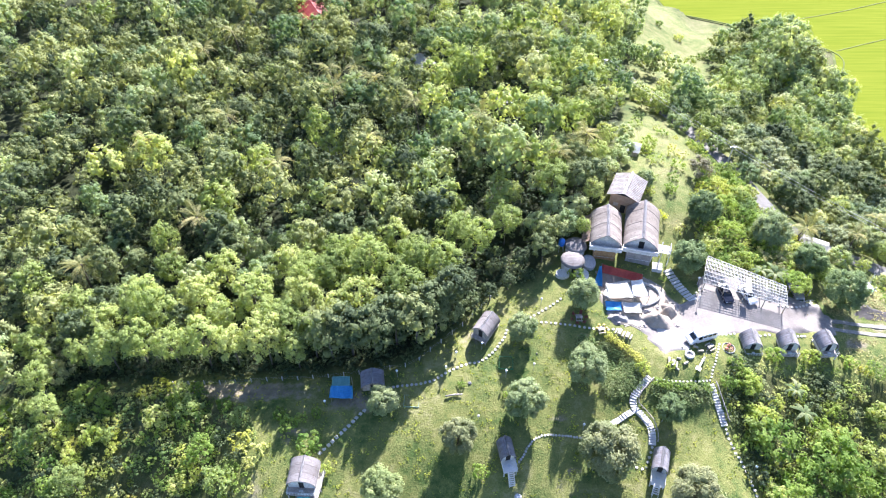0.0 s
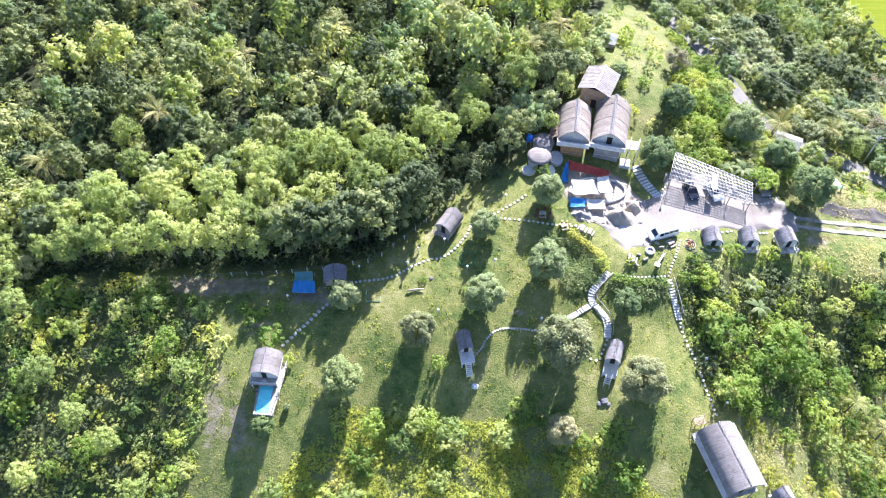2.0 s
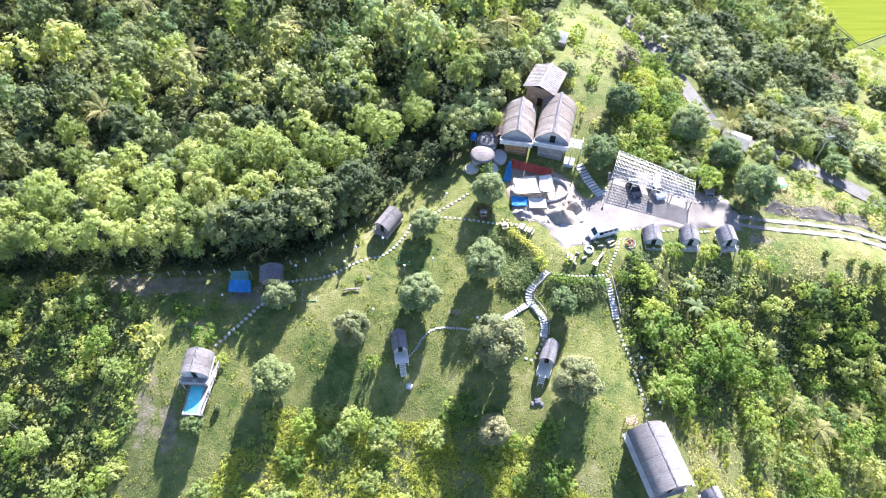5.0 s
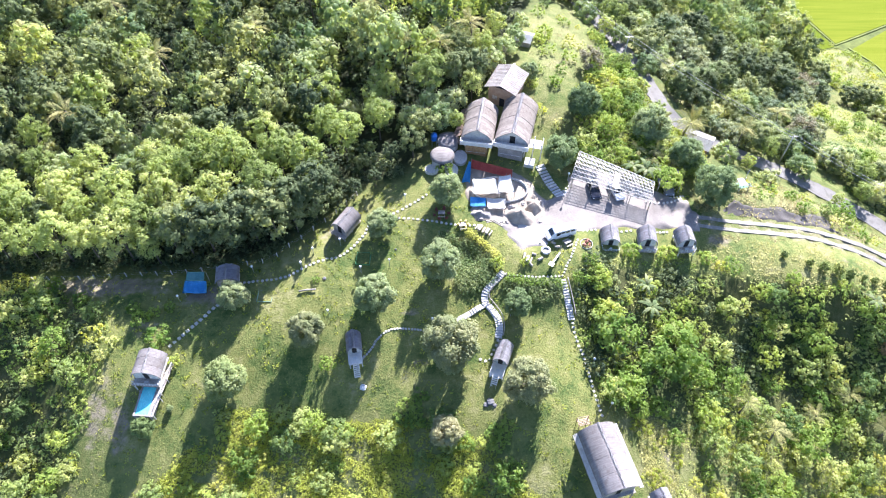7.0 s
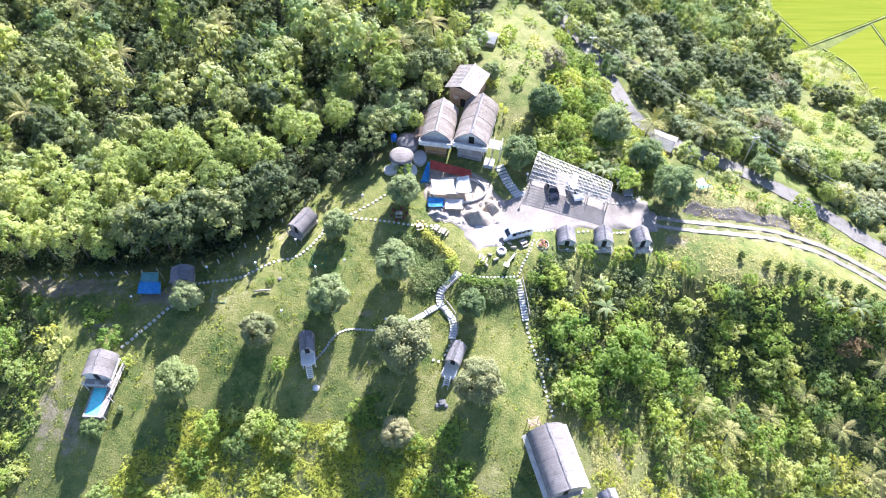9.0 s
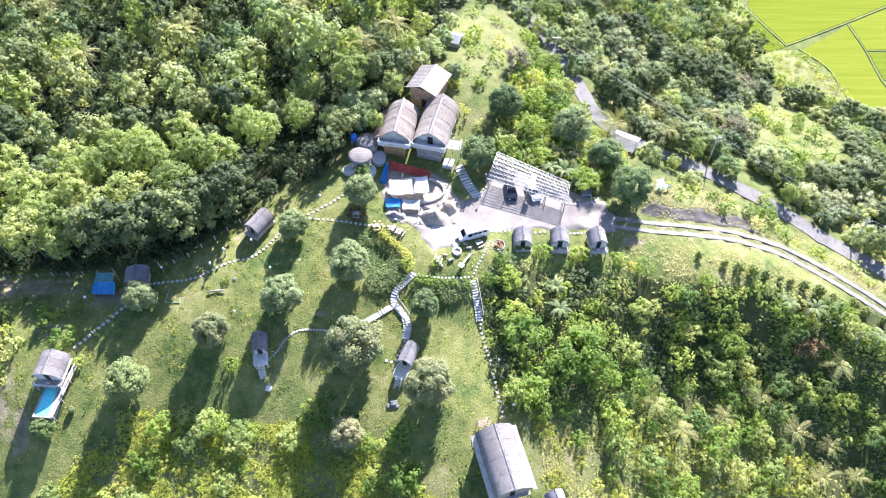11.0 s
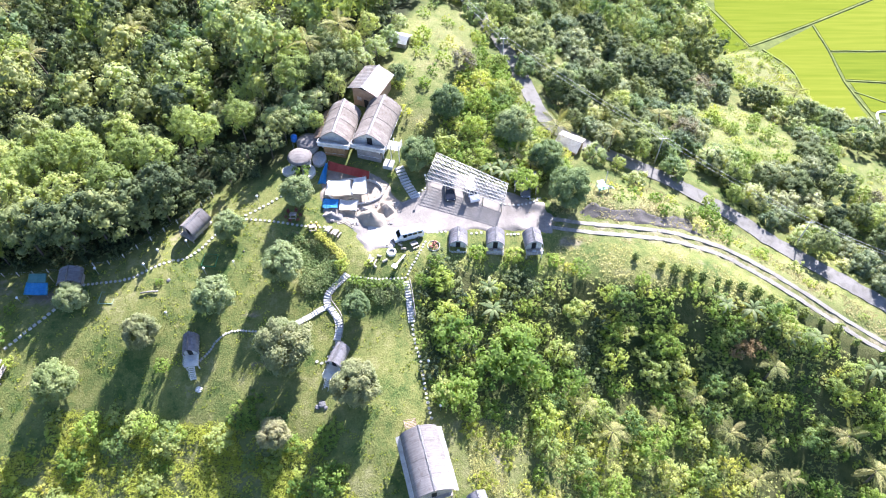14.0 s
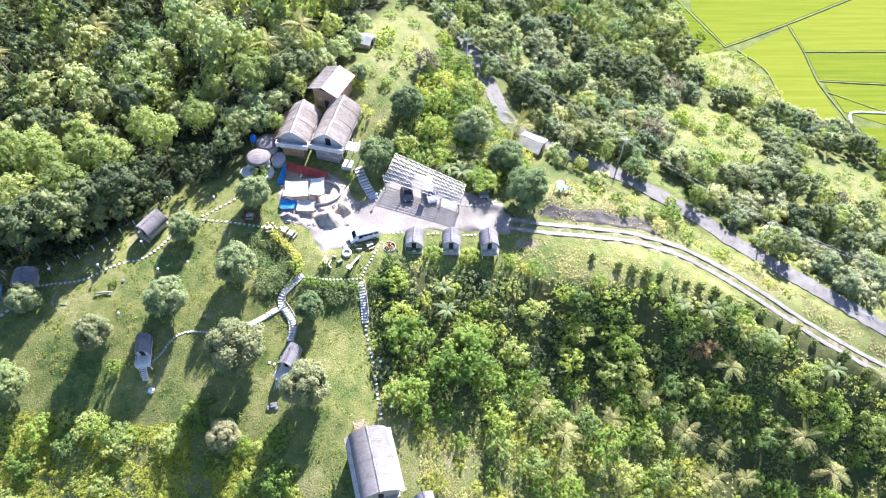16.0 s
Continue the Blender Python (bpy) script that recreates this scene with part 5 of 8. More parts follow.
# creepers on the bank below the terrace
CREEPERS = [(23.5, 73.4), (28.2, 72.4), (31.2, 69.6), (33.4, 66.2), (32.4, 64.4), (30.0, 62.6), (27.6, 62.2), (26.4, 64.4), (26.6, 67.2), (24.6, 70.0), (22.6, 71.4)]
BELOW_PATH = [(34.2, 64.0), (43.2, 64.0), (43.6, 61.2), (39.4, 60.4), (37.8, 62.0), (34.2, 62.2)]
creeping = []
for poly, seed in ((CREEPERS, 92), (BELOW_PATH, 93)):
    x, y, r = scatter(poly, 0.62, seed, 0.45)
    creeping += [(a, b, r.uniform(0.3, 0.62), r.uniform(0, 6.3), 0.12) for a, b in zip(x, y)]
joined_plants("bank_creepers", "low dark green creepers covering the grassy bank", "creepers", low, creeping, LEAF_FRESH)

# clipped hedge along the edge of the bank
hedge_line = spline([(28.3, 73.3), (31.2, 70.6), (33.6, 67.4)], 0.45)
hedge_line2 = spline([(34.8, 64.2), (38.5, 63.4), (43, 63.2)], 0.6)
for line, mat, lab, size in ((hedge_line, LEAF_HEDGE, "bright yellow-green clipped hedge on the bank", 0.5), (hedge_line2, LEAF_BUSH, "low green hedge below the terrace path", 0.62)):
    r = np.random.default_rng(4)
    pl = [(p[0] + r.uniform(-0.15, 0.15), p[1] + r.uniform(-0.15, 0.15), size * r.uniform(0.8, 1.15), r.uniform(0, 6.3), 0.1) for p in line]
    joined_plants("hedge", lab, "hedge", low, pl, mat)


def tufts(name, label, poly, spacing, seed, height, material, n=5, thin=0.3):
    """Clumps of grass blades over an area."""
    x, y, r = scatter(poly, spacing, seed, 0.5)
    k = (np.sin(x * 0.6 + 2 * np.sin(y * 0.35)) * np.sin(y * 0.55 + seed) + 0.35 * r.normal(size=len(x))) > -0.1
    x, y = x[k], y[k]
    k = edge_distance(x, y, LOT) < -0.8
    for line in (TRACK_LINE, ROAD_LINE):
        k &= np.hypot(x[:, None] - line[None, ::2, 0], y[:, None] - line[None, ::2, 1]).min(1) > 2.4
    x, y = x[k], y[k]
    z = land(x, y)
    cx, cy, cz = (np.repeat(a, n) for a in (x, y, z))
    a = r.uniform(0, 6.3, len(cx))
    h = height * r.uniform(0.5, 1.3, len(cx))
    w = h * thin
    ox, oy = np.cos(a), np.sin(a)
    base = np.stack([cx + ox * h * 0.1, cy + oy * h * 0.1, cz - 0.03], 1)
    side = np.stack([-oy, ox, np.zeros_like(a)], 1) * w[:, None] * 0.5
    tip = base + np.stack([ox * h * 1.1, oy * h * 1.1, h * 0.4], 1)
    midp = base + np.stack([ox * h * 0.35, oy * h * 0.35, h * 0.32], 1)
    v = np.stack([base, midp + side, tip, midp - side], 1).reshape(-1, 3)
    me = mesh_arrays(name, v, np.arange(len(v)).reshape(-1, 4), material)
    tagged(new(name, me), label, "grass", kind="stuff")


tufts("lawn_grass", "uneven tufts of grass on the lawn", LAWN, 0.5, 41, 0.15, LEAF_LAWN)
x, y, r = scatter(LAWN, 1.15, 44, 0.5)
k = (np.sin(x * 0.5 + 2 * np.sin(y * 0.3)) * np.sin(y * 0.45) + 0.4 * r.normal(size=len(x)) > 0.1) & (edge_distance(x, y, LOT) < -1.5) & (edge_distance(x, y, SITE) < -1.0)
x, y = x[k], y[k]
weed = [crown_arrays(s, 0.5, 0.36, 5, 5, 0.17, up=0.9, core=0.3, sides=8)[:2] for s in (141, 142)]
joined_plants("lawn_weeds", "low yellow-green weeds dotted over the lawn", "weeds", [(v + np.array([0, 0, 0.06]), f) for v, f in weed], [(x[i], y[i], r.uniform(0.4, 1.2), r.uniform(0, 6.3), 0.04) for i in range(len(x))], LEAF_STRAW)
tufts("meadow_grass", "tall pale grass of the meadow", MEADOW, 0.7, 42, 0.25, LEAF_GRASS)
tufts("roadside_grass", "tall dry grass between drive and road", EAST_GRASS, 0.5, 43, 0.45, LEAF_GRASS)
tufts("rough_grass", "tall rough yellow-green grass below the lawn", BOTTOM, 0.4, 46, 0.6, LEAF_STRAW, 8, 0.15)
tufts("slope_grass", "tall dry grass beside the long hall", DRY_SLOPE, 0.36, 45, 0.5, LEAF_DRY, 9, 0.13)
tufts("paddy_weeds", "rough yellow-green weeds beside the paddies", RICE_EDGE, 0.9, 49, 0.5, LEAF_STRAW, 7, 0.3)
tufts("hill_weeds", "rough olive-green grass on the hill", HILL_GRASS, 0.8, 50, 0.45, LEAF_SCRUB, 7, 0.3)
tufts("bank_grass", "pale yellowing grass below the drive", [(67.5, 71.6), (69.5, 67.6), (75, 66.2), (82, 66.0), (90, 66.4), (99, 66.0), (112, 62.6), (113, 66), (100, 72.6), (88, 74), (78, 73.6)], 0.55, 52, 0.42, LEAF_DRY, 7, 0.2)
tufts("slope_weeds", "rough weeds and grass between the shrubs", SLOPE, 0.75, 48, 0.42, LEAF_SCRUB, 6, 0.3)
tufts("lower_slope_grass", "tall yellowing grass among the scrub", [(60, 42), (70, 46), (90, 44), (96, 28), (66, 27)], 0.6, 47, 0.6, LEAF_DRY, 8, 0.14)
for p in PLANTS:
    p.finish()


# ---------------------------------------------------------------- huts and houses
def arch(width, eave, ridge, n, peak=0.27):
    """Outline of a bowed roof from the left eave to the right one."""
    pts = []
    for i in range(n + 1):
        a = math.pi * i / n
        x = -math.cos(a) * width / 2
        z = eave + (ridge - eave) * ((1 - peak) * math.sin(a) ** 0.85 + peak * (1 - abs(2 * x / width)))
        pts.append((x, z))
    return pts


def bowed_sheet(name, width, eave, ridge, y0, y1, material, parent, thick=0.10, n=18, label="", grow=0.0, peak=0.27):
    """One length of bowed roofing with real thickness."""
    bm = bmesh.new()
    outer = arch(width + 2 * thick + grow, eave - 0.02, ridge + thick + grow / 2, n, peak)
    inner = arch(width, eave, ridge, n, peak)

    def strip(pa, ya, pb, yb, flip):
        a = [bm.verts.new((x, ya, z)) for x, z in pa]
        b = [bm.verts.new((x, yb, z)) for x, z in pb]
        for k in range(len(a) - 1):
            q = (a[k], a[k + 1], b[k + 1], b[k])
            bm.faces.new(q[::-1] if flip else q)

    strip(outer, y0, outer, y1, False)
    strip(inner, y0, inner, y1, True)
    strip(outer, y0, inner, y0, True)
    strip(outer, y1, inner, y1, False)
    for k in (0, -1):
        strip([outer[k], inner[k]], y0, [outer[k], inner[k]], y1, k == 0)
    return part(name, bm, material, parent, label, True)


def gable_wall(name, width, eave, ridge, y0, y1, floor_z, material, parent, n=16, label=""):
    """End wall filling the arch, as a slab."""
    bm = bmesh.new()
    prof = [(-width / 2, floor_z)] + arch(width, eave, ridge, n) + [(width / 2, floor_z)]
    a = [bm.verts.new((x, y0, z)) for x, z in prof]
    b = [bm.verts.new((x, y1, z)) for x, z in prof]
    bm.faces.new(a[::-1])
    bm.faces.new(b)
    m = len(prof)
    for k in range(m):
        bm.faces.new((a[k], a[(k + 1) % m], b[(k + 1) % m], b[k]))
    bmesh.ops.recalc_face_normals(bm, faces=bm.faces[:])
    return part(name, bm, material, parent, label)


def railing(parent, p, q, h, material, gap=0.45, name="railing"):
    """Posts, top and middle rail between two points, as one part with its posts under it."""
    p, q = Vector(p), Vector(q)
    d = (q - p)
    bm = bmesh.new()
    for z in (h, h * 0.5):
        tube(bm, [p + Vector((0, 0, z)), q + Vector((0, 0, z))], 0.035, 6)
    rail = part(name, bm, material, parent)
    n = max(1, round(d.length / gap))
    for i in range(n + 1):
        c = p + d * (i / n)
        bm = bmesh.new()
        box(bm, c.x - 0.03, c.x + 0.03, c.y - 0.03, c.y + 0.03, c.z, c.z + h, 0.0)
        part("post", bm, material, rail)
    return rail


def ladder_steps(parent, x0, x1, top, bottom, n, material, rail_mat=None):
    """Straight outside stair: strings, treads and hand rails. top, bottom: (y, z)."""
    (ya, za), (yb, zb) = top, bottom
    st = box_part("stair", x0, x0 + 0.06, ya - 0.02, ya + 0.02, za - 0.1, za - 0.02, material, parent)
    for x in (x0, x1 - 0.06):
        bm = bmesh.new()
        v = [bm.verts.new(c) for c in ((x, ya, za), (x + 0.06, ya, za), (x + 0.06, yb, zb), (x, yb, zb), (x, ya, za - 0.2), (x + 0.06, ya, za - 0.2), (x + 0.06, yb, zb - 0.2), (x, yb, zb - 0.2))]
        for q in ((0, 1, 2, 3), (7, 6, 5, 4), (0, 4, 5, 1), (1, 5, 6, 2), (2, 6, 7, 3), (3, 7, 4, 0)):
            bm.faces.new([v[i] for i in q])
        bmesh.ops.recalc_face_normals(bm, faces=bm.faces[:])
        part("string", bm, material, st)
        if rail_mat:
            tube_part("hand_rail", [(x + 0.03, ya, za + 0.75), (x + 0.03, yb, zb + 0.75)], 0.03, rail_mat, st, sides=6)
    for i in range(n):
        t = (i + 0.5) / n
        y, z = ya + (yb - ya) * t, za + (zb - za) * t
        box_part("tread", x0 + 0.05, x1 - 0.05, y - 0.11, y + 0.11, z - 0.05, z, material, st, bevel=0.0)
    return st


def bowed_hut(x, y, rz, z, width, length, eave, ridge, label, roof_mat=THATCH, wall_mat=WOOD, porch=0.0, steps=None, sheets=3, leg=1.2, sides=True, cap=True, name="bowed_hut", overhang=0.35, skirt=False, deck_mat=WOOD, group="bowed-roof huts"):
    """Hut with a bowed roof; its front looks along its own -y. z: floor level."""
    m = pose(x, y, z, 0, 0, math.degrees(rz))
    hut = thing(name, m, label, "hut", group)
    w, L = width, length
    half = L / 2
    box_part("floor_deck", -w / 2 + 0.05, w / 2 - 0.05, -half - porch, half, -0.14, 0.0, deck_mat, hut, "weathered board deck")
    for px in (-w / 2 + 0.2, w / 2 - 0.2):
        for py in np.linspace(-half - porch + 0.2, half - 0.2, 2 if L + porch < 4.2 else 3):
            c = m @ Vector((px, py, 0))
            g = gz(c.x, c.y) - z - 0.15
            box_part("stilt", px - 0.08, px + 0.08, py - 0.08, py + 0.08, min(g, -0.3), -0.1, wall_mat, hut)
    gable_wall("front_wall", w - 0.25, eave, ridge - 0.02, -half + overhang, -half + overhang + 0.08, 0, wall_mat, hut)
    gable_wall("back_wall", w - 0.25, eave, ridge - 0.02, half - overhang - 0.08, half - overhang, 0, wall_mat, hut)
    for sx in (-1, 1):
        xa, xb = sorted((sx * (w / 2 - 0.125), sx * (w / 2 - 0.205)))
        box_part("side_wall", xa, xb, -half + overhang + 0.085, half - overhang - 0.085, 0, max(eave, 0.3), wall_mat, hut)
    # solid panel on the wall, its black standing for the unlit inside
    d = box_part("door", -0.38, 0.38, -half + overhang - 0.03, -half + overhang - 0.004, 0.02, min(1.75, ridge - 0.35), SHADE_BLACK, hut, "near-black panel for the shade in an open doorway")
    box_part("frame", -0.46, -0.385, -half + overhang - 0.05, -half + overhang - 0.004, 0.02, min(1.8, ridge - 0.3), wall_mat, d)
    box_part("frame", 0.385, 0.46, -half + overhang - 0.05, -half + overhang - 0.004, 0.02, min(1.8, ridge - 0.3), wall_mat, d)
    roof = bowed_sheet("roof", w, eave, ridge, -half, -half + L / sheets - 0.01, roof_mat, hut)
    for i in range(1, sheets):
        bowed_sheet("roof_sheet", w, eave, ridge, -half + i * L / sheets + 0.01, -half + (i + 1) * L / sheets - 0.01, roof_mat, roof, grow=0.03 * ((i * 7) % 3 - 1))
    if cap:
        bm = bmesh.new()
        zr = ridge + 0.115
        prof = [(-0.24, zr - 0.10), (-0.12, zr - 0.02), (0, zr + 0.03), (0.12, zr - 0.02), (0.24, zr - 0.10)]
        r0 = [bm.verts.new((a, -half - 0.05, b)) for a, b in prof]
        r1 = [bm.verts.new((a, half + 0.05, b)) for a, b in prof]
        for k in range(4):
            bm.faces.new((r0[k], r0[k + 1], r1[k + 1], r1[k]))
        bmesh.ops.solidify(bm, geom=bm.faces[:], thickness=0.03)
        part("ridge_cap", bm, RIDGE, hut, "pale metal ridge strip")
    if skirt:
        for sx in (-1, 1):
            bm = bmesh.new()
            xa, xb = sx * (w / 2 - 0.05), sx * (w / 2 + 0.75)
            v = [bm.verts.new(c) for c in ((xa, -half, eave + 0.16), (xb, -half, eave - 0.28), (xb, half, eave - 0.28), (xa, half, eave + 0.16))]
            bm.faces.new(v if sx > 0 else v[::-1])
            bmesh.ops.solidify(bm, geom=bm.faces[:], thickness=0.04)
            part("eave_sheet", bm, SHEET_LIGHT, hut, "pale sheet-metal eave")
    if porch:
        y0, y1 = -half - porch + 0.05, -half + 0.05
        railing(hut, (-w / 2 + 0.1, y1, 0), (-w / 2 + 0.1, y0, 0), 0.75, wall_mat)
        railing(hut, (w / 2 - 0.1, y1, 0), (w / 2 - 0.1, y0, 0), 0.75, wall_mat)
        if not steps:
            railing(hut, (-w / 2 + 0.1, y0, 0), (w / 2 - 0.1, y0, 0), 0.75, wall_mat)
        box_part("bench", -0.3, 0.3, -half - porch * 0.55, -half - porch * 0.55 + 0.35, 0.28, 0.34, wall_mat, hut)
    if steps:
        run, drop, n, sw = steps
        ya = -half - porch - 0.02
        ladder_steps(hut, -sw / 2, sw / 2, (ya, -0.02), (ya - run, -drop), n, deck_mat, deck_mat)
    return hut


# three guest huts on the edge of the car park
for hx, hy, rz in ((52.35, 71.9, -0.02), (58.65, 71.9, -0.04), (65.0, 71.8, 0.08)):
    bowed_hut(hx, hy, rz, -0.55, 3.0, 3.0, 0.75, 2.55, "small hut with a bowed grey shingle roof beside the car park", THATCH_DARK, WHITEWASH, 0.9, sheets=3)
# huts on the lawn
bowed_hut(9.85, 53.7, 0.16, -3.95, 2.3, 3.3, 0.55, 2.2, "narrow stilted hut with a dark bowed roof and front stair", THATCH_DARK, WHITEWASH, 1.7, (1.5, 1.65, 7, 0.95), 3, deck_mat=PALE_SLAT)
bowed_hut(33.4, 51.6, -0.33, -3.55, 2.3, 3.6, 0.55, 2.2, "narrow stilted hut with a brown bowed roof beside a mango tree", THATCH_DARK, WHITEWASH, 2.0, (1.6, 1.6, 7, 0.95), 3, deck_mat=PALE_SLAT)
bowed_hut(7.4, 75.0, -0.55, -0.25, 3.1, 4.4, 0.9, 2.55, "hut with a bowed grey roof at the forest edge", THATCH, WOOD, 0.5, sheets=3)
bowed_hut(-11.6, 65.0, 0.12, -2.35, 3.7, 3.0, 1.5, 2.75, "open shelter with a low bowed grey roof", THATCH_DARK, WOOD, 0.0, sheets=3, overhang=0.5)
bowed_hut(47.4, 34.6, 0.262, -4.35, 5.4, 9.6, 2.0, 4.2, "long hall with a bowed grey roof and pale eaves", THATCH, WOOD, 0.0, sheets=4, skirt=True, overhang=0.5, name="long_hall")
bowed_hut(54.9, 29.2, 0.3, -6.0, 2.6, 3.6, 1.4, 2.9, "small hut with a bowed roof below the long hall", THATCH_DARK, WOOD, 0.0, sheets=3)


def deck_frame():
    """Wooden landing behind the long hall."""
    d = thing("wooden_landing", pose(44.9, 40.8, -4.55, 0, 0, 12), "small pale wooden landing behind the long hall", "landing")
    for k in range(5):
        box_part("board", -0.9, 0.9, -0.52 + k * 0.22, -0.52 + k * 0.22 + 0.13, 0.85, 0.90, PINK_WOOD, d)
    for a in (-0.85, 0.85):
        for b in (-0.5, 0.5):
            box_part("post", a - 0.05, a + 0.05, b - 0.05, b + 0.05, -0.6, 1.6, PINK_WOOD, d)
    tube_part("rail", [(-0.85, 0.5, 1.55), (0.85, 0.5, 1.55)], 0.045, PINK_WOOD, d)
    tube_part("rail", [(-0.85, -0.5, 1.55), (-0.85, 0.5, 1.55)], 0.045, PINK_WOOD, d)
    tube_part("brace", [(-0.85, -0.5, 1.5), (0.85, 0.5, 1.5)], 0.04, PINK_WOOD, d)


deck_frame()


def pool_hut():
    """Hut with its raised plunge pool and side deck."""
    z = -2.6
    bowed_hut(-20.85, 49.0, -0.06, z, 4.3, 4.1, 0.95, 2.75, "hut with a bowed grey roof beside a plunge pool", THATCH, WHITEWASH, 0.9, sheets=3)
    p = thing("plunge_pool", pose(-20.75, 44.0, -3.35, 0, 0, -3), "raised plunge pool with turquoise water and stone rim", "pool")
    x0, x1, y0, y1 = -1.05, 1.0, -2.25, 2.25
    for name, a in (("pool_wall", (x0 - 0.22, x0, y0 - 0.22, y1 + 0.22)), ("pool_wall", (x1, x1 + 0.22, y0 - 0.22, y1 + 0.22)), ("pool_wall", (x0, x1, y0 - 0.22, y0)), ("pool_wall", (x0, x1, y1, y1 + 0.22))):
        box_part(name, *a, -1.9, 0.12, RUBBLE, p, bevel=0.02)
    box_part("pool_floor", x0, x1, y0, y1, -1.4, -1.3, WATER, p)
    bm = bmesh.new()
    vs = [bm.verts.new((a, b, -0.05)) for a, b in ((x0, y0), (x1, y0), (x1, y1), (x0, y1))]
    bm.faces.new(vs)
    part("water", bm, WATER, p, "turquoise pool water")
    d = thing("side_deck", pose(-18.85, 46.0, -3.3, 0, 0, -8), "pale wooden walkway beside the plunge pool", "deck")
    for i in range(9):
        box_part("plank", -0.45, 0.35, -4.6 + i * 1.02, -4.6 + i * 1.02 + 0.99, -0.06, 0.0, WOOD, d)
    for yy in (-4.3, -1.5, 1.5, 4.3):
        box_part("post", 0.25, 0.34, yy - 0.05, yy + 0.05, -1.6, 0.85, WHITEWASH, d)
    tube_part("rail", [(0.3, -4.3, 0.85), (0.3, 4.3, 0.85)], 0.04, WHITEWASH, d, sides=6)
    r = np.random.default_rng(12)
    for i in range(11):
        s = thing("edging_stone", pose(-22.35 + 0.02 * i, 45.9 - i * 0.42, gz(-22.3, 45.9 - i * 0.42), 0, 0, r.uniform(0, 90)), "rough grey stone edging the pool", "stone", "stones along the pool")
        box_part("block", -0.16, 0.16, -0.14, 0.14, -0.1, 0.75, RUBBLE, s, bevel=0.05)


pool_hut()


def two_storey(x, y, rz, z, w, L, eave, ridge, label, ground_mat, floor_h=2.7, door=True):
    """House: masonry below, bowed roof above, a railed balcony in front."""
    h = thing("bowed_house", pose(x, y, z, 0, 0, math.degrees(rz)), label, "house", "bowed-roof houses")
    half = L / 2
    gw = w / 2 - 0.85
    g = box_part("ground_storey", -gw, gw, -half - 0.45, half - 0.3, -1.6, floor_h - 0.15, ground_mat, h)
    for i in range(3):
        a = -gw + 0.25 + i * (2 * gw - 0.4) / 3
        b = a + (2 * gw - 0.4) / 3 - 0.18
        wd = box_part("window", a, b, -half - 0.48, -half - 0.454, 0.7, floor_h - 0.45, ground_mat, g, "shuttered opening")
        box_part("sill", a - 0.05, b + 0.05, -half - 0.53, -half - 0.482, 0.62, 0.70, WHITEWASH, wd)
    box_part("upper_floor", -w / 2 - 0.1, w / 2 + 0.1, -half - 0.9, half, floor_h - 0.14, floor_h, WHITEWASH, h)
    gable_wall("front_wall", w - 0.4, eave, ridge - 0.03, -half + 0.55, -half + 0.65, floor_h, CONCRETE, h)
    gable_wall("back_wall", w - 0.4, eave, ridge - 0.03, half - 0.4, half - 0.3, floor_h, CONCRETE, h)
    for sx in (-1, 1):
        xa, xb = sorted((sx * (w / 2 - 0.2), sx * (w / 2 - 0.3)))
        box_part("side_wall", xa, xb, -half + 0.66, half - 0.41, floor_h, eave, CONCRETE, h)
    box_part("door" if door else "shutter", -0.45, 0.55, -half + 0.5, -half + 0.546, floor_h + 0.02, floor_h + 1.75, SHADE_BLACK if door else CONCRETE, h, "near-black panel for the shade in an open balcony door" if door else "pale closed shutter")
    n = 9
    roof = bowed_sheet("roof", w, eave, ridge, -half, -half + L / n - 0.01, THATCH_HOUSE, h, 0.12, peak=0.5)
    for i in range(1, n):
        bowed_sheet("roof_sheet", w, eave, ridge, -half + i * L / n - 0.05, -half + (i + 1) * L / n - 0.01, THATCH_HOUSE, roof, 0.12, grow=0.05 * ((i * 5) % 3 - 1), peak=0.5)
    bm = bmesh.new()
    zr = ridge + 0.14
    prof = [(-0.3, zr - 0.12), (-0.15, zr - 0.03), (0, zr + 0.03), (0.15, zr - 0.03), (0.3, zr - 0.12)]
    r0 = [bm.verts.new((a, -half - 0.05, b)) for a, b in prof]
    r1 = [bm.verts.new((a, half + 0.05, b)) for a, b in prof]
    for k in range(4):
        bm.faces.new((r0[k], r0[k + 1], r1[k + 1], r1[k]))
    bmesh.ops.solidify(bm, geom=bm.faces[:], thickness=0.03)
    part("ridge_cap", bm, RIDGE, h, "pale metal ridge strip")
    bal = box_part("balcony_parapet", -w / 2 - 0.1, w / 2 + 0.1, -half - 0.9, -half - 0.8, floor_h + 0.003, floor_h + 0.34, WHITEWASH, h)
    box_part("upper_board", -w / 2 - 0.1, w / 2 + 0.1, -half - 0.9, -half - 0.8, floor_h + 0.43, floor_h + 0.85, WHITEWASH, bal)
    box_part("coping", -w / 2 - 0.14, w / 2 + 0.14, -half - 0.94, -half - 0.76, floor_h + 0.853, floor_h + 0.92, WHITEWASH, bal)
    for sx in (-1, 1):
        xa, xb = sorted((sx * (w / 2 + 0.1), sx * (w / 2)))
        box_part("end_parapet", xa, xb, -half - 0.795, -half + 0.1, floor_h + 0.003, floor_h + 0.85, WHITEWASH, bal)
        box_part("bracket", sx * gw - 0.07, sx * gw + 0.07, -half - 0.85, -half - 0.455, floor_h - 0.5, floor_h - 0.145, WHITEWASH, h)
    return h


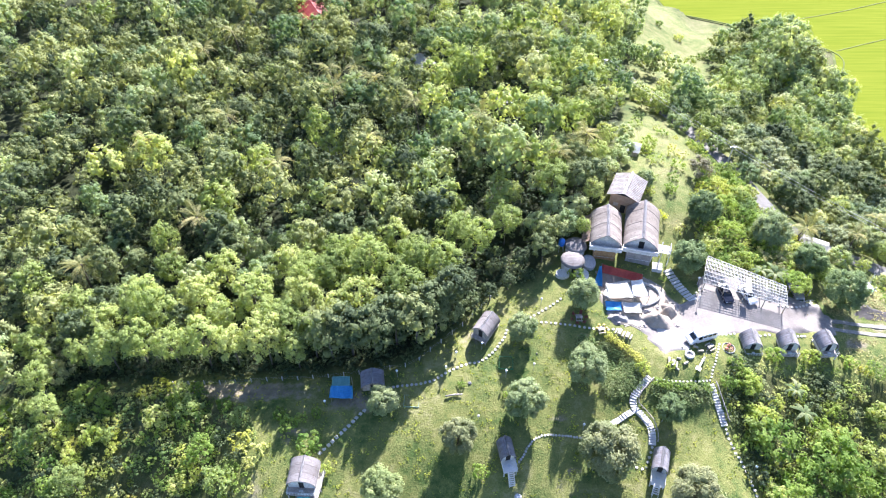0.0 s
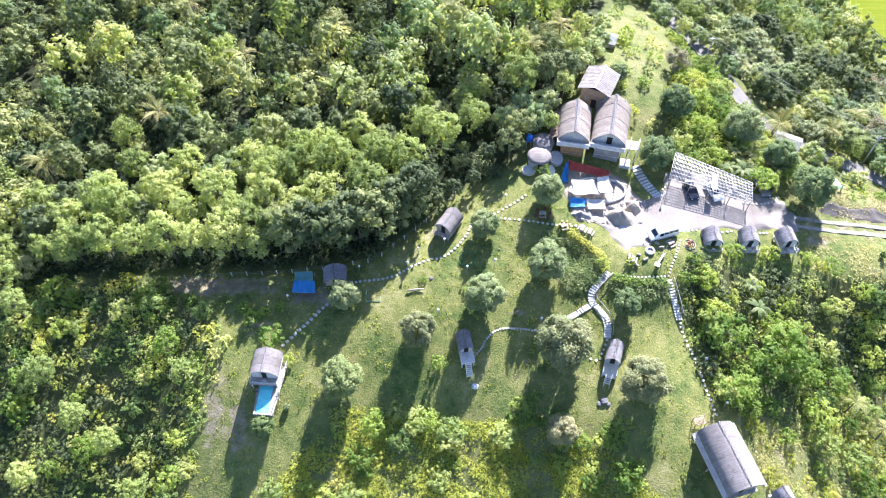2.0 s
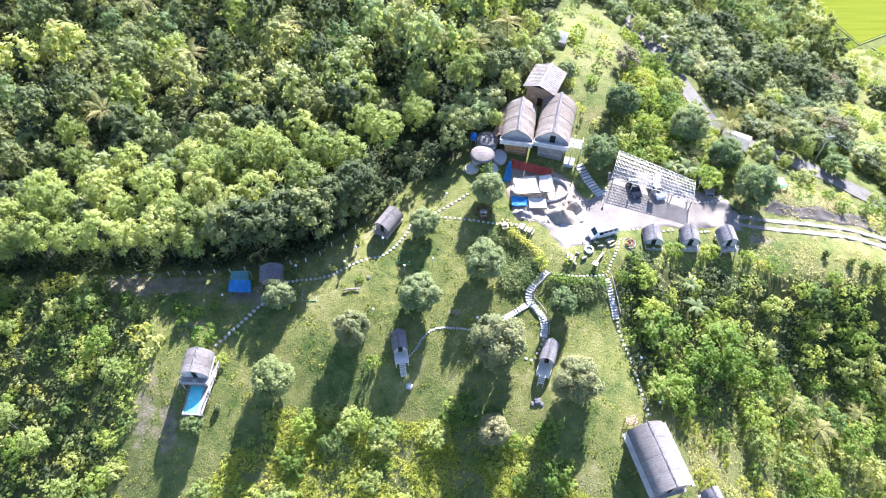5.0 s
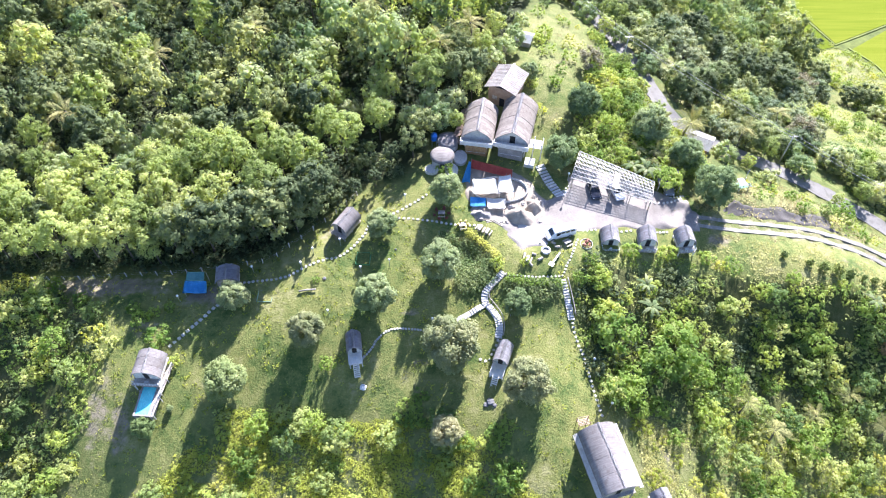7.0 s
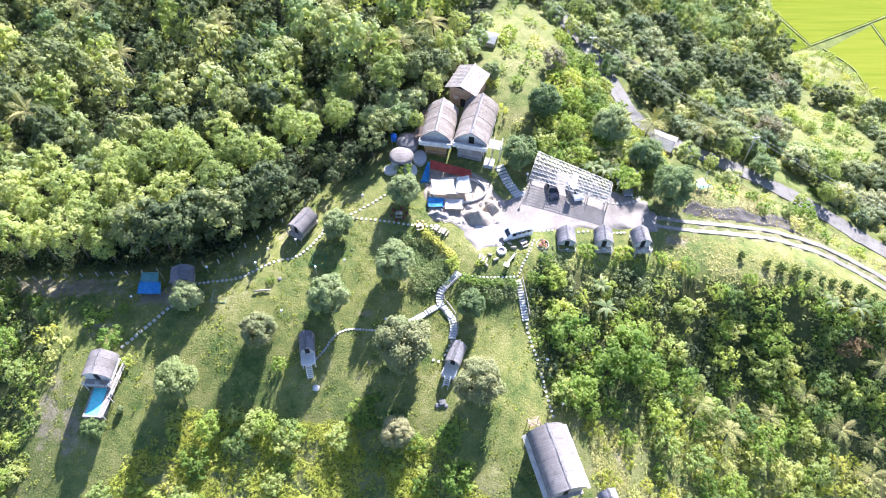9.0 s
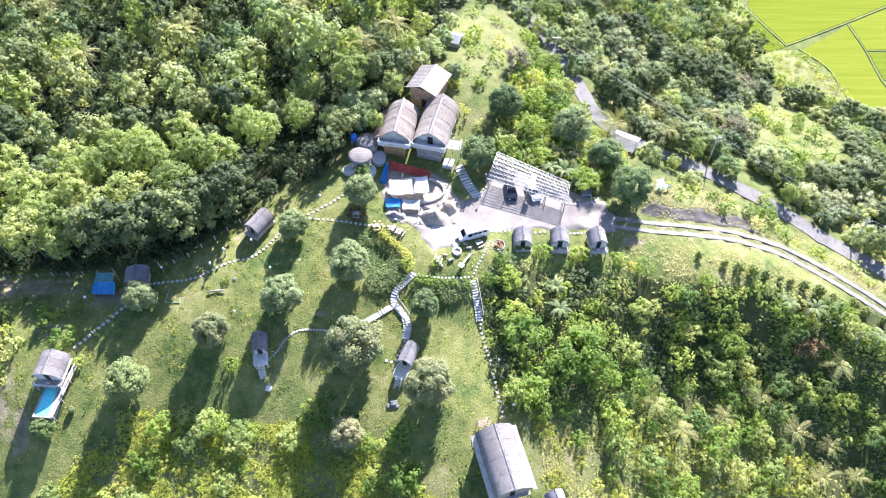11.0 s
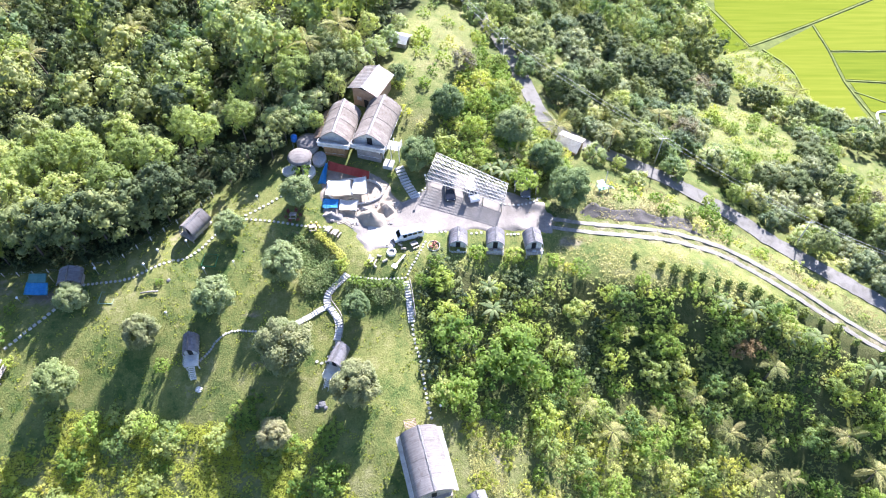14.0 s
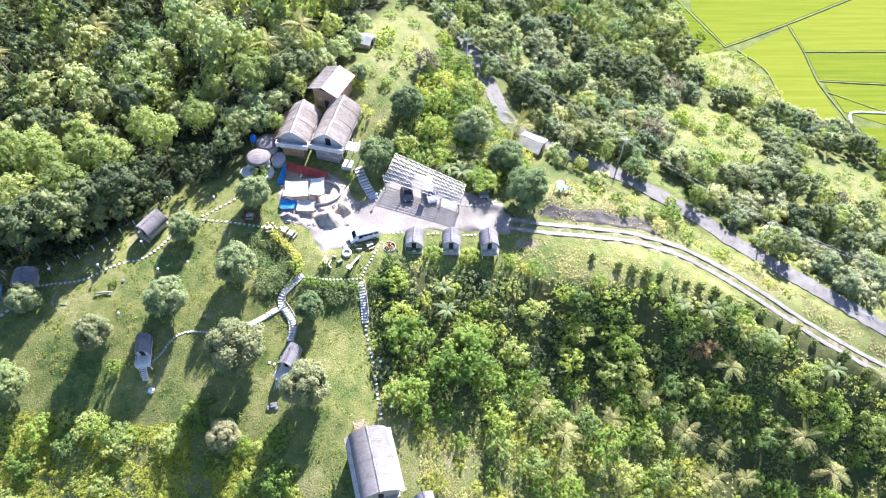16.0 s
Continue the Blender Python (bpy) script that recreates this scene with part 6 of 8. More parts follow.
left_house = two_storey(30.85, 95.2, -0.17, 1.0, 5.7, 8.6, 2.9, 5.7, "two-storey house with a bowed weathered roof, white balcony and orange-brown base", WOOD_WARM, door=False)
two_storey(37.65, 95.4, -0.24, 1.0, 6.2, 10.6, 2.9, 5.8, "larger two-storey house with a bowed weathered roof and white balcony", RUBBLE)


def lean_to(house, x0, x1, y0, y1, z0, z1):
    """Brown plank roof on poles along the side of a house."""
    n = 9
    roof = None
    for i in range(n):
        a, b = y0 + (y1 - y0) * i / n, y0 + (y1 - y0) * (i + 1) / n - 0.06
        bm = bmesh.new()
        e = 0.12 * ((i * 7) % 4)
        bm.faces.new([bm.verts.new(c) for c in ((x0 - e, a, z0 - e * 0.3), (x1, a, z1), (x1, b, z1), (x0 - e, b, z0 - e * 0.3))])
        bmesh.ops.solidify(bm, geom=bm.faces[:], thickness=0.05)
        ob = part("lean_to" if roof is None else "plank", bm, PINK_WOOD, roof or house, "brown plank lean-to roof" if roof is None else "")
        roof = roof or ob
    for y in (y0 + 0.2, (y0 + y1) / 2, y1 - 0.2):
        tube_part("post", [(x0 + 0.25, y, -1.2), (x0 + 0.25, y, z0 - 0.02)], 0.07, WOOD, roof, sides=6)


lean_to(left_house, -4.05, -2.7, -3.4, 3.9, 2.5, 3.35)


def balcony_walk():
    d = thing("balcony_walkway", pose(39.6, 90.9, 3.55, 0, 0, -14), "raised white boarded walkway with open railing beside the house", "walkway")
    for i in range(6):
        box_part("board", -0.6, 2.6, -0.95 + i * 0.36, -0.95 + i * 0.36 + 0.33, -0.08, 0, WHITEWASH, d)
    for a in (-0.5, 1.0, 2.5):
        box_part("post", a - 0.07, a + 0.07, -0.9, -0.76, -4.0, 0.9, WHITEWASH, d)
        box_part("post", a - 0.07, a + 0.07, 0.95, 1.09, -4.0, 0.9, WHITEWASH, d)
    tube_part("rail", [(-0.5, -0.83, 0.88), (2.5, -0.83, 0.88)], 0.05, WHITEWASH, d)
    tube_part("rail", [(2.5, -0.83, 0.88), (2.5, 1.0, 0.88)], 0.05, WHITEWASH, d)
    tube_part("rail", [(-0.5, -0.83, 0.45), (2.5, -0.83, 0.45)], 0.04, WHITEWASH, d)
    s = thing("concrete_slab", pose(39.9, 88.9, gz(39.9, 88.9), 0, 0, -14), "pale concrete slab at the foot of the walkway", "slab")
    box_part("slab", -0.9, 0.9, -1.0, 0.9, -0.3, 0.55, STEP, s, bevel=0.03)


balcony_walk()


def gabled_shed():
    """Shed with a corrugated gable roof above the houses."""
    h = thing("gabled_shed", pose(36.2, 104.7, 3.0, 0, 0, -25), "tall shed with mud-brown walls and a corrugated gable roof", "shed")
    w, L, eave, ridge = 6.4, 7.0, 3.4, 4.6
    box_part("wall", -w / 2 + 0.7, w / 2 - 0.7, -L / 2 + 0.6, L / 2 - 0.5, -1.5, eave + 0.1, BRICK, h)
    bm = bmesh.new()
    v = [bm.verts.new(c) for c in ((-w / 2 + 0.7, -L / 2 + 0.6, eave + 0.103), (w / 2 - 0.7, -L / 2 + 0.6, eave + 0.103), (0, -L / 2 + 0.6, ridge - 0.1), (-w / 2 + 0.7, -L / 2 + 0.7, eave + 0.103), (w / 2 - 0.7, -L / 2 + 0.7, eave + 0.103), (0, -L / 2 + 0.7, ridge - 0.1))]
    for q in ((0, 1, 2), (5, 4, 3), (0, 3, 4, 1), (1, 4, 5, 2), (2, 5, 3, 0)):
        bm.faces.new([v[i] for i in q])
    # shade under the roof is put into the gable's colour
    part("gable", bm, SHADE_BLACK, h, "gable end coloured near-black for shade")
    for sx in (-1, 1):
        bm = bmesh.new()
        n = 64
        rows = []
        for i in range(n + 1):
            y = -L / 2 + L * i / n
            dz = 0.035 * math.sin(i * math.pi * 0.5)
            rows.append([bm.verts.new((sx * t * w / 2, y, ridge + (eave - ridge) * t + dz)) for t in (0, 1)])
        for a, b in zip(rows, rows[1:]):
            bm.faces.new((a[0], a[1], b[1], b[0]) if sx > 0 else (a[1], a[0], b[0], b[1]))
        bmesh.ops.solidify(bm, geom=bm.faces[:], thickness=0.03)
        part("roof", bm, CORRUGATED, h, "rust-stained corrugated roof slope")
    box_part("ridge_cap", -0.15, 0.15, -L / 2 - 0.05, L / 2 + 0.05, ridge + 0.05, ridge + 0.10, RIDGE, h)
    box_part("door", -0.2, 0.8, -L / 2 + 0.56, -L / 2 + 0.596, -0.9, 1.2, SHADE_BLACK, h, "near-black panel for the shade in a doorway")
    box_part("window", -1.7, -0.7, -L / 2 + 0.56, -L / 2 + 0.596, 0.6, 1.5, WOOD, h, "plank shutter")


gabled_shed()


def small_gable(x, y, rz, z, w, L, h_eave, h_ridge, roof_mat, wall_mat, label, name="small_hut"):
    h = thing(name, pose(x, y, z, 0, 0, rz), label, "hut", "small huts")
    box_part("wall", -w / 2 + 0.25, w / 2 - 0.25, -L / 2 + 0.3, L / 2 - 0.3, -0.6, h_eave, wall_mat, h)
    for sx in (-1, 1):
        bm = bmesh.new()
        v = [bm.verts.new(c) for c in ((0, -L / 2, h_ridge), (sx * w / 2, -L / 2, h_eave - 0.1), (sx * w / 2, L / 2, h_eave - 0.1), (0, L / 2, h_ridge))]
        bm.faces.new(v if sx > 0 else v[::-1])
        bmesh.ops.solidify(bm, geom=bm.faces[:], thickness=0.06)
        part("roof", bm, roof_mat, h)
    box_part("door", -0.4, 0.4, -L / 2 + 0.26, -L / 2 + 0.296, 0, min(1.8, h_eave - 0.1), SHADE_BLACK, h, "near-black panel for the shade in a doorway")
    return h


small_gable(41.0, 122.4, 70, gz(41, 122.4), 3.6, 3.8, 1.6, 2.3, TARP_WHITE, WOOD, "small hut with a white sheet roof in the meadow")
small_gable(74.8, 99.2, 60, gz(74.8, 99.2), 4.6, 5.0, 1.9, 2.8, SHEET_LIGHT, BRICK, "roadside hut with a pale sheet-metal roof")
small_gable(-40.0, 205.2, 25, gz(-40, 205.2) + 2.6, 9, 11, 3.4, 5.2, RED_ROOF, BRICK, "distant house with a red roof among the trees")
small_gable(15.6, 148.2, 10, gz(15.6, 148.2), 4.5, 5, 2.2, 3.0, SHEET_LIGHT, WOOD, "distant hut with a pale metal roof")
small_gable(-5.4, 173.4, 30, gz(-5.4, 173.4), 5, 6, 2.2, 3.2, SHEET_LIGHT, WOOD, "distant hut with a pale metal roof")


def round_hut(x, y, r, wall_h, roof_h, z, label):
    h = thing("round_hut", pose(x, y, z), label, "hut", "round huts")
    bm = bmesh.new()
    bmesh.ops.create_cone(bm, cap_ends=True, segments=28, radius1=r * 0.86, radius2=r * 0.86, depth=wall_h + 1, matrix=Matrix.Translation((0, 0, (wall_h - 1) / 2)))
    part("wall", bm, CONCRETE, h, shade_smooth=False)
    bm = bmesh.new()
    rings = []
    for t, zz in ((1.0, -0.12), (1.02, 0.0), (0.75, 0.42), (0.45, 0.74), (0.18, 0.95), (0.05, 1.0)):
        rings.append([bm.verts.new((r * t * math.cos(a), r * t * math.sin(a), wall_h + roof_h * zz)) for a in np.linspace(0, 2 * math.pi, 28, endpoint=False)])
    for a, b in zip(rings, rings[1:]):
        for k in range(28):
            bm.faces.new((a[k], a[(k + 1) % 28], b[(k + 1) % 28], b[k]))
    bm.faces.new(rings[-1])
    part("roof", bm, THATCH, h, "low conical grey roof", True)
    box_part("door", -0.35, 0.35, -r * 0.86 - 0.04, -r * 0.86 + 0.04, 0, 1.7, SHADE_BLACK, h, "near-black panel for the shade in a doorway")


round_hut(25.0, 92.6, 2.1, 1.9, 0.5, gz(25, 92.6), "round hut with a flat conical grey roof")
round_hut(23.9, 88.8, 2.2, 1.9, 0.5, gz(23.9, 88.8), "round hut with a flat conical grey roof behind a small tree")
t = thing("water_tank", pose(22.4, 93.2, gz(22.4, 93.2)), "blue plastic water tank on a stand", "tank")
for a in (-0.4, 0.4):
    for b in (-0.4, 0.4):
        box_part("leg", a - 0.05, a + 0.05, b - 0.05, b + 0.05, -0.3, 1.6, METAL, t)
bm = bmesh.new()
prof = [(0.55, 1.6), (0.6, 1.7), (0.6, 2.15), (0.57, 2.2), (0.6, 2.25), (0.6, 2.75), (0.5, 2.95), (0.22, 3.05), (0.2, 3.15)]
rings = [[bm.verts.new((r * math.cos(a), r * math.sin(a), z)) for a in np.linspace(0, 2 * math.pi, 20, endpoint=False)] for r, z in prof]
for a, b in zip(rings, rings[1:]):
    for k in range(20):
        bm.faces.new((a[k], a[(k + 1) % 20], b[(k + 1) % 20], b[k]))
bm.faces.new(rings[-1])
bm.faces.new(rings[0][::-1])
part("tank", bm, TANK_BLUE, t, "blue plastic drum", True)
for i, (x, y, rx, ry) in enumerate(((27.2, 89.6, 1.3, 1.8), (22.0, 86.8, 1.3, 1.1), (25.6, 86.6, 1.2, 1.5))):
    p = thing("terrace_slab", pose(x, y, gz(x, y)), "pale rounded concrete terrace beside the round huts", "terrace", "terraces by the round huts")
    bm = bmesh.new()
    bmesh.ops.create_cone(bm, cap_ends=True, segments=24, radius1=1, radius2=0.97, depth=0.9, matrix=Matrix.Translation((0, 0, 0.1)) @ Matrix.Diagonal((rx, ry, 1, 1)))
    part("slab", bm, CONCRETE, p)


# ---------------------------------------------------------------- pool under construction with its tarps
def building_site():
    c = Vector((34.2, 82.6, 0))
    w = thing("unfinished_pool", pose(c.x, c.y, -0.2), "round unfinished concrete pool with a low wall", "pool")
    n = 40
    bm = bmesh.new()
    prof = [(4.9, -0.4), (4.9, 0.75), (4.65, 0.8), (4.55, 0.75), (4.5, -0.25), (2.0, -0.3)]
    rings = []
    for r, z in prof:
        rings.append([bm.verts.new((r * 1.04 * math.cos(a), r * 0.62 * math.sin(a), z)) for a in np.linspace(0, 2 * math.pi, n, endpoint=False)])
    for a, b in zip(rings, rings[1:]):
        for k in range(n):
            bm.faces.new((a[k], a[(k + 1) % n], b[(k + 1) % n], b[k]))
    bm.faces.new(rings[-1])
    part("wall", bm, CONCRETE, w, shade_smooth=False)
    for k in range(7):
        a = -1.2 + k * 0.42
        box_part("rebar_post", 5.0 * math.cos(a) - 0.04, 5.0 * math.cos(a) + 0.04, 3.0 * math.sin(a) - 0.04, 3.0 * math.sin(a) + 0.04, 0.1, 1.5, BAMBOO, w)

    def tarp(name, corners, mat, label, sag=0.16, poles=True, seed=1):
        """A sagging, creased cloth between four corners, with poles under them."""
        a, b, c2, d = (Vector(p) for p in corners)
        o = thing(name, Matrix.Translation((a.x, a.y, gz(a.x, a.y))), label, "tarpaulin", "tarpaulins")
        base = Vector((a.x, a.y, gz(a.x, a.y)))
        rr = np.random.default_rng(seed)
        ph = rr.uniform(0, 6, 4)
        bm = bmesh.new()
        m = 12
        rows = []
        for j in range(m + 1):
            row = []
            for i in range(m + 1):
                s, t2 = i / m, j / m
                p = a.lerp(b, s).lerp(d.lerp(c2, s), t2)
                e = math.sin(math.pi * s) * math.sin(math.pi * t2)
                p.z += -sag * e + 0.07 * math.sin(7 * s + ph[0] + 3 * t2) * math.sin(5 * t2 + ph[1])
                q = 0.12 * (math.sin(math.pi * s) if j in (0, m) else 0)
                p.y += q * (1 if j == m else -1) * -0.8
                row.append(bm.verts.new(p - base))
            rows.append(row)
        for r0, r1 in zip(rows, rows[1:]):
            for i in range(m):
                bm.faces.new((r0[i], r0[i + 1], r1[i + 1], r1[i]))
        bmesh.ops.solidify(bm, geom=bm.faces[:], thickness=0.012)
        part("cloth", bm, mat, o, shade_smooth=True)
        if poles:
            for p in (a, b, c2, d):
                g = gz(p.x, p.y)
                if p.z > g + 0.5:
                    tube_part("pole", [(p.x - base.x, p.y - base.y, g - base.z - 0.2), (p.x - base.x, p.y - base.y, p.z - base.z + 0.1)], 0.05, BAMBOO, o, sides=6)

    tarp("white_tarp", ((29.2, 80.5, 1.75), (34.1, 80.4, 1.8), (33.4, 84.0, 1.9), (29.3, 83.9, 1.85)), TARP_WHITE, "large sagging white tarpaulin over the pool works", seed=2)
    tarp("white_tarp", ((33.7, 80.6, 1.9), (36.6, 80.7, 1.75), (36.1, 84.8, 1.9), (33.9, 84.2, 2.1)), TARP_WHITE, "sagging white tarpaulin over the pool works", seed=3)
    tarp("white_tarp", ((31.8, 77.8, 0.95), (34.8, 77.6, 1.0), (35.1, 80.0, 1.05), (31.7, 80.2, 1.0)), TARP_WHITE, "small white tarpaulin beside the rubble", seed=4)
    tarp("blue_tarp", ((28.7, 78.4, 0.7), (31.5, 78.3, 0.8), (31.6, 80.1, 1.1), (28.8, 80.3, 1.2)), TARP_BLUE, "blue tarpaulin over building materials", seed=5)
    tarp("blue_tarp", ((27.3, 84.0, 0.6), (28.9, 83.8, 0.9), (29.1, 87.4, 2.6), (28.7, 87.5, 2.4)), TARP_BLUE, "narrow blue tarpaulin hung at the corner", seed=6)
    tarp("red_tarp", ((29.1, 86.6, 1.5), (36.4, 85.1, 0.6), (36.6, 86.4, 1.4), (29.2, 87.9, 2.6)), TARP_RED, "long red tarpaulin hung along the works", seed=7)

    def heap(x, y, rx, ry, h, mat, label, seed, name):
        o = thing(name, pose(x, y, gz(x, y) - 0.05), label, "heap", "heaps of building material")
        rr = np.random.default_rng(seed)
        bm = bmesh.new()
        n, m = 36, 14
        rings = []
        for j in range(m + 1):
            t = 1 - j / m * 0.985
            ring = []
            for k in range(n):
                a = 2 * math.pi * k / n
                q = 1 + 0.16 * math.sin(2 * a + seed) + 0.10 * math.sin(5 * a + 2 * seed)
                px, py = rx * t * q * math.cos(a), ry * t * q * math.sin(a)
                lump = noise.noise(Vector((px * 1.1, py * 1.1, seed))) * 0.30 + noise.noise(Vector((px * 3.1, py * 3.1, seed))) * 0.10
                ring.append(bm.verts.new((px, py, h * max(0.0, 0.5 + 0.5 * math.cos(math.pi * t)) ** 0.75 + lump * min(1, (1 - t) * 4) - (0.2 if j == 0 else 0))))
            rings.append(ring)
        for a, b in zip(rings, rings[1:]):
            for k in range(n):
                bm.faces.new((a[k], a[(k + 1) % n], b[(k + 1) % n], b[k]))
        bm.faces.new(rings[-1])
        part("mound", bm, mat, o, shade_smooth=True)

    heap(37.4, 76.6, 3.0, 2.3, 1.7, SAND, "heap of pale building sand", 3, "sand_heap")
    heap(39.9, 78.7, 2.1, 1.9, 1.5, SAND, "heap of grey gravelly sand", 5, "sand_heap")
    heap(36.2, 78.4, 1.2, 1.0, 0.9, RUBBLE, "heap of broken rubble", 7, "rubble_heap")
    heap(30.8, 77.0, 2.0, 1.2, 0.9, RUBBLE, "heap of pale sacks and rubble", 9, "rubble_heap")
    heap(41.4, 79.6, 1.2, 1.0, 0.6, RUBBLE, "low heap of stones", 11, "rubble_heap")
    rr = np.random.default_rng(31)
    for i in range(46):
        x, y = rr.uniform(30, 42), rr.uniform(75.2, 79.8)
        s = rr.uniform(0.12, 0.34)
        o = thing("rubble_stone", pose(x, y, gz(x, y), rr.uniform(-20, 20), rr.uniform(-20, 20), rr.uniform(0, 360)), "broken grey building stone on the gravel", "stone", "loose building stones")
        box_part("block", -s, s, -s * 0.7, s * 0.7, -0.08, s, RUBBLE, o, bevel=s * 0.25)
    for x, y, rz in ((32.5, 76.0, 20), (33.6, 75.4, -35)):
        o = thing("timber_stack", pose(x, y, gz(x, y), 0, 0, rz), "stack of pale sawn boards on the gravel", "timber")
        for k in range(4):
            box_part("board", -1.1, 1.1, -0.45 + k * 0.23, -0.45 + k * 0.23 + 0.2, 0, 0.12 + 0.08 * (k % 2), BAMBOO, o)


building_site()


# ---------------------------------------------------------------- pergola over the cars
def pergola():
    p = thing("pergola", pose(48, 82, -0.3), "long bleached bamboo pergola over the parked cars", "pergola")
    bl, br, fl, fr = Vector((48.7, 89.2, 3.2)), Vector((61.2, 82.4, 2.5)), Vector((46.7, 83.5, 2.4)), Vector((60.3, 78.4, 1.9))
    o = Vector((48, 82, -0.3))

    def beam(a, b, r, name="beam"):
        tube_part(name, [a - o, b - o], r, PALE_SLAT, p, sides=6)

    n = 56
    for i in range(n + 1):
        s = i / n
        beam(fl.lerp(fr, s), bl.lerp(br, s), 0.042, "rafter")
    for j in range(8):
        s = j / 7
        beam(fl.lerp(bl, s) + Vector((0, 0, 0.11)), fr.lerp(br, s) + Vector((0, 0, 0.12)), 0.055, "batten")
    for s0, s1, t0, t1 in ((0.50, 0.57, 0.1, 0.75),):
        bm = bmesh.new()
        q = [fl.lerp(fr, s).lerp(bl.lerp(br, s), t) - o + Vector((0, 0, 0.2)) for s, t in ((s0, t0), (s1, t0), (s1, t1), (s0, t1))]
        bm.faces.new([bm.verts.new(v) for v in q])
        bmesh.ops.solidify(bm, geom=bm.faces[:], thickness=0.02)
        part("roof_panel", bm, PALE_SLAT, p, "pale panel laid on the slats")
    for s in (0.02, 0.26, 0.5, 0.74, 0.98):
        for a, b in ((fl, fr), (bl, br)):
            q = a.lerp(b, s)
            tube_part("post", [(q.x - o.x, q.y - o.y, gz(q.x, q.y) - o.z - 0.2), (q.x - o.x, q.y - o.y, q.z - o.z)], 0.09, BAMBOO, p)


pergola()


# ---------------------------------------------------------------- vehicles
def loft(sections, material, name, parent, label="", n_round=None):
    """Skin through cross-sections: each a list of points of equal count."""
    bm = bmesh.new()
    rows = [[bm.verts.new(c) for c in s] for s in sections]
    k = len(rows[0])
    for a, b in zip(rows, rows[1:]):
        for i in range(k):
            bm.faces.new((a[i], a[(i + 1) % k], b[(i + 1) % k], b[i]))
    bm.faces.new(rows[0][::-1])
    bm.faces.new(rows[-1])
    bmesh.ops.recalc_face_normals(bm, faces=bm.faces[:])
    bmesh.ops.bevel(bm, geom=bm.edges[:], offset=0.025, segments=1, affect="EDGES")
    return part(name, bm, material, parent, label)


def vehicle(name, x, y, rz, length, width, profile, body_mat, label, glass, z=None):
    """profile: (along, bottom, top, half width at the top) from nose (+y) to tail."""
    v = thing(name, pose(x, y, gz(x, y) + 0.06 if z is None else z, 0, 0, rz), label, "vehicle", "parked vehicles")
    secs = []
    for a, zb, zt, hw in profile:
        yy, w = length * (0.5 - a), width / 2
        zm = min(zt, max(zb + 0.3, 0.95))
        secs.append([(-w * 0.96, yy, zb), (-w, yy, (zb + zm) / 2), (-w, yy, zm), (-hw, yy, zt), (hw, yy, zt), (w, yy, zm), (w, yy, (zb + zm) / 2), (w * 0.96, yy, zb)])
    body = loft(secs, body_mat, "body", v)
    for a in (0.19, 0.80):
        for sx in (-1, 1):
            bm = bmesh.new()
            bmesh.ops.create_cone(bm, cap_ends=True, segments=18, radius1=0.33, radius2=0.33, depth=0.22, matrix=Matrix.Translation((sx * (width / 2 - 0.1), length * (0.5 - a), 0.30)) @ Matrix.Rotation(math.pi / 2, 4, "Y"))
            tyre = part("wheel", bm, RUBBER, v)
            bm = bmesh.new()
            bmesh.ops.create_cone(bm, cap_ends=True, segments=14, radius1=0.19, radius2=0.17, depth=0.05, matrix=Matrix.Translation((sx * (width / 2 + 0.025), length * (0.5 - a), 0.30)) @ Matrix.Rotation(math.pi / 2, 4, "Y"))
            part("rim", bm, METAL, tyre)
    for gname, pts in glass:
        bm = bmesh.new()
        vs = [bm.verts.new(Vector(q)) for q in pts]
        bm.faces.new(vs)
        bmesh.ops.recalc_face_normals(bm, faces=bm.faces[:])
        bmesh.ops.solidify(bm, geom=bm.faces[:], thickness=0.015)
        part(gname, bm, GLASS_DARK, v, "dark tinted glass")
    for sx in (-1, 1):
        box_part("headlight", sx * width * 0.36 - 0.13, sx * width * 0.36 + 0.13, length / 2 - 0.03, length / 2 + 0.012, 0.62, 0.78, LAMP_GLOBE, v)
        box_part("tail_light", sx * width * 0.4 - 0.08, sx * width * 0.4 + 0.08, -length / 2 - 0.012, -length / 2 + 0.03, 0.75, 1.0, TARP_RED, v)
        box_part("mirror", sx * (width / 2 + 0.1) - 0.08, sx * (width / 2 + 0.1) + 0.08, length * 0.27, length * 0.27 + 0.08, 0.98, 1.13, body_mat, v)
    return v


def van():
    L, W = 5.1, 1.85
    w2 = W / 2
    prof = [(0.0, 0.35, 0.85, 0.80), (0.04, 0.28, 0.98, 0.82), (0.10, 0.25, 1.10, 0.82), (0.24, 0.25, 1.88, 0.74), (0.30, 0.25, 1.95, 0.74), (0.92, 0.25, 1.95, 0.74), (0.98, 0.28, 1.85, 0.74), (1.0, 0.35, 1.5, 0.74)]
    glass = [("windscreen", [(-0.7, L * 0.385, 1.19), (0.7, L * 0.385, 1.19), (0.64, L * 0.285, 1.75), (-0.64, L * 0.285, 1.75)])]
    for sx in (-1, 1):
        for a0, a1 in ((0.215, 0.07), (0.05, -0.10), (-0.12, -0.27), (-0.29, -0.43)):
            glass.append(("window", [(sx * (w2 - 0.035), L * a0, 1.12), (sx * (w2 - 0.035), L * a1, 1.12), (sx * 0.79, L * a1, 1.72), (sx * 0.79, L * a0, 1.72)]))
    glass.append(("rear_window", [(-0.6, -L * 0.494, 1.2), (0.6, -L * 0.494, 1.2), (0.6, -L * 0.488, 1.7), (-0.6, -L * 0.488, 1.7)]))
    return vehicle("white_van", 43.9, 72.6, 107, L, W, prof, CAR_WHITE, "white passenger van parked on the gravel", glass)


van()


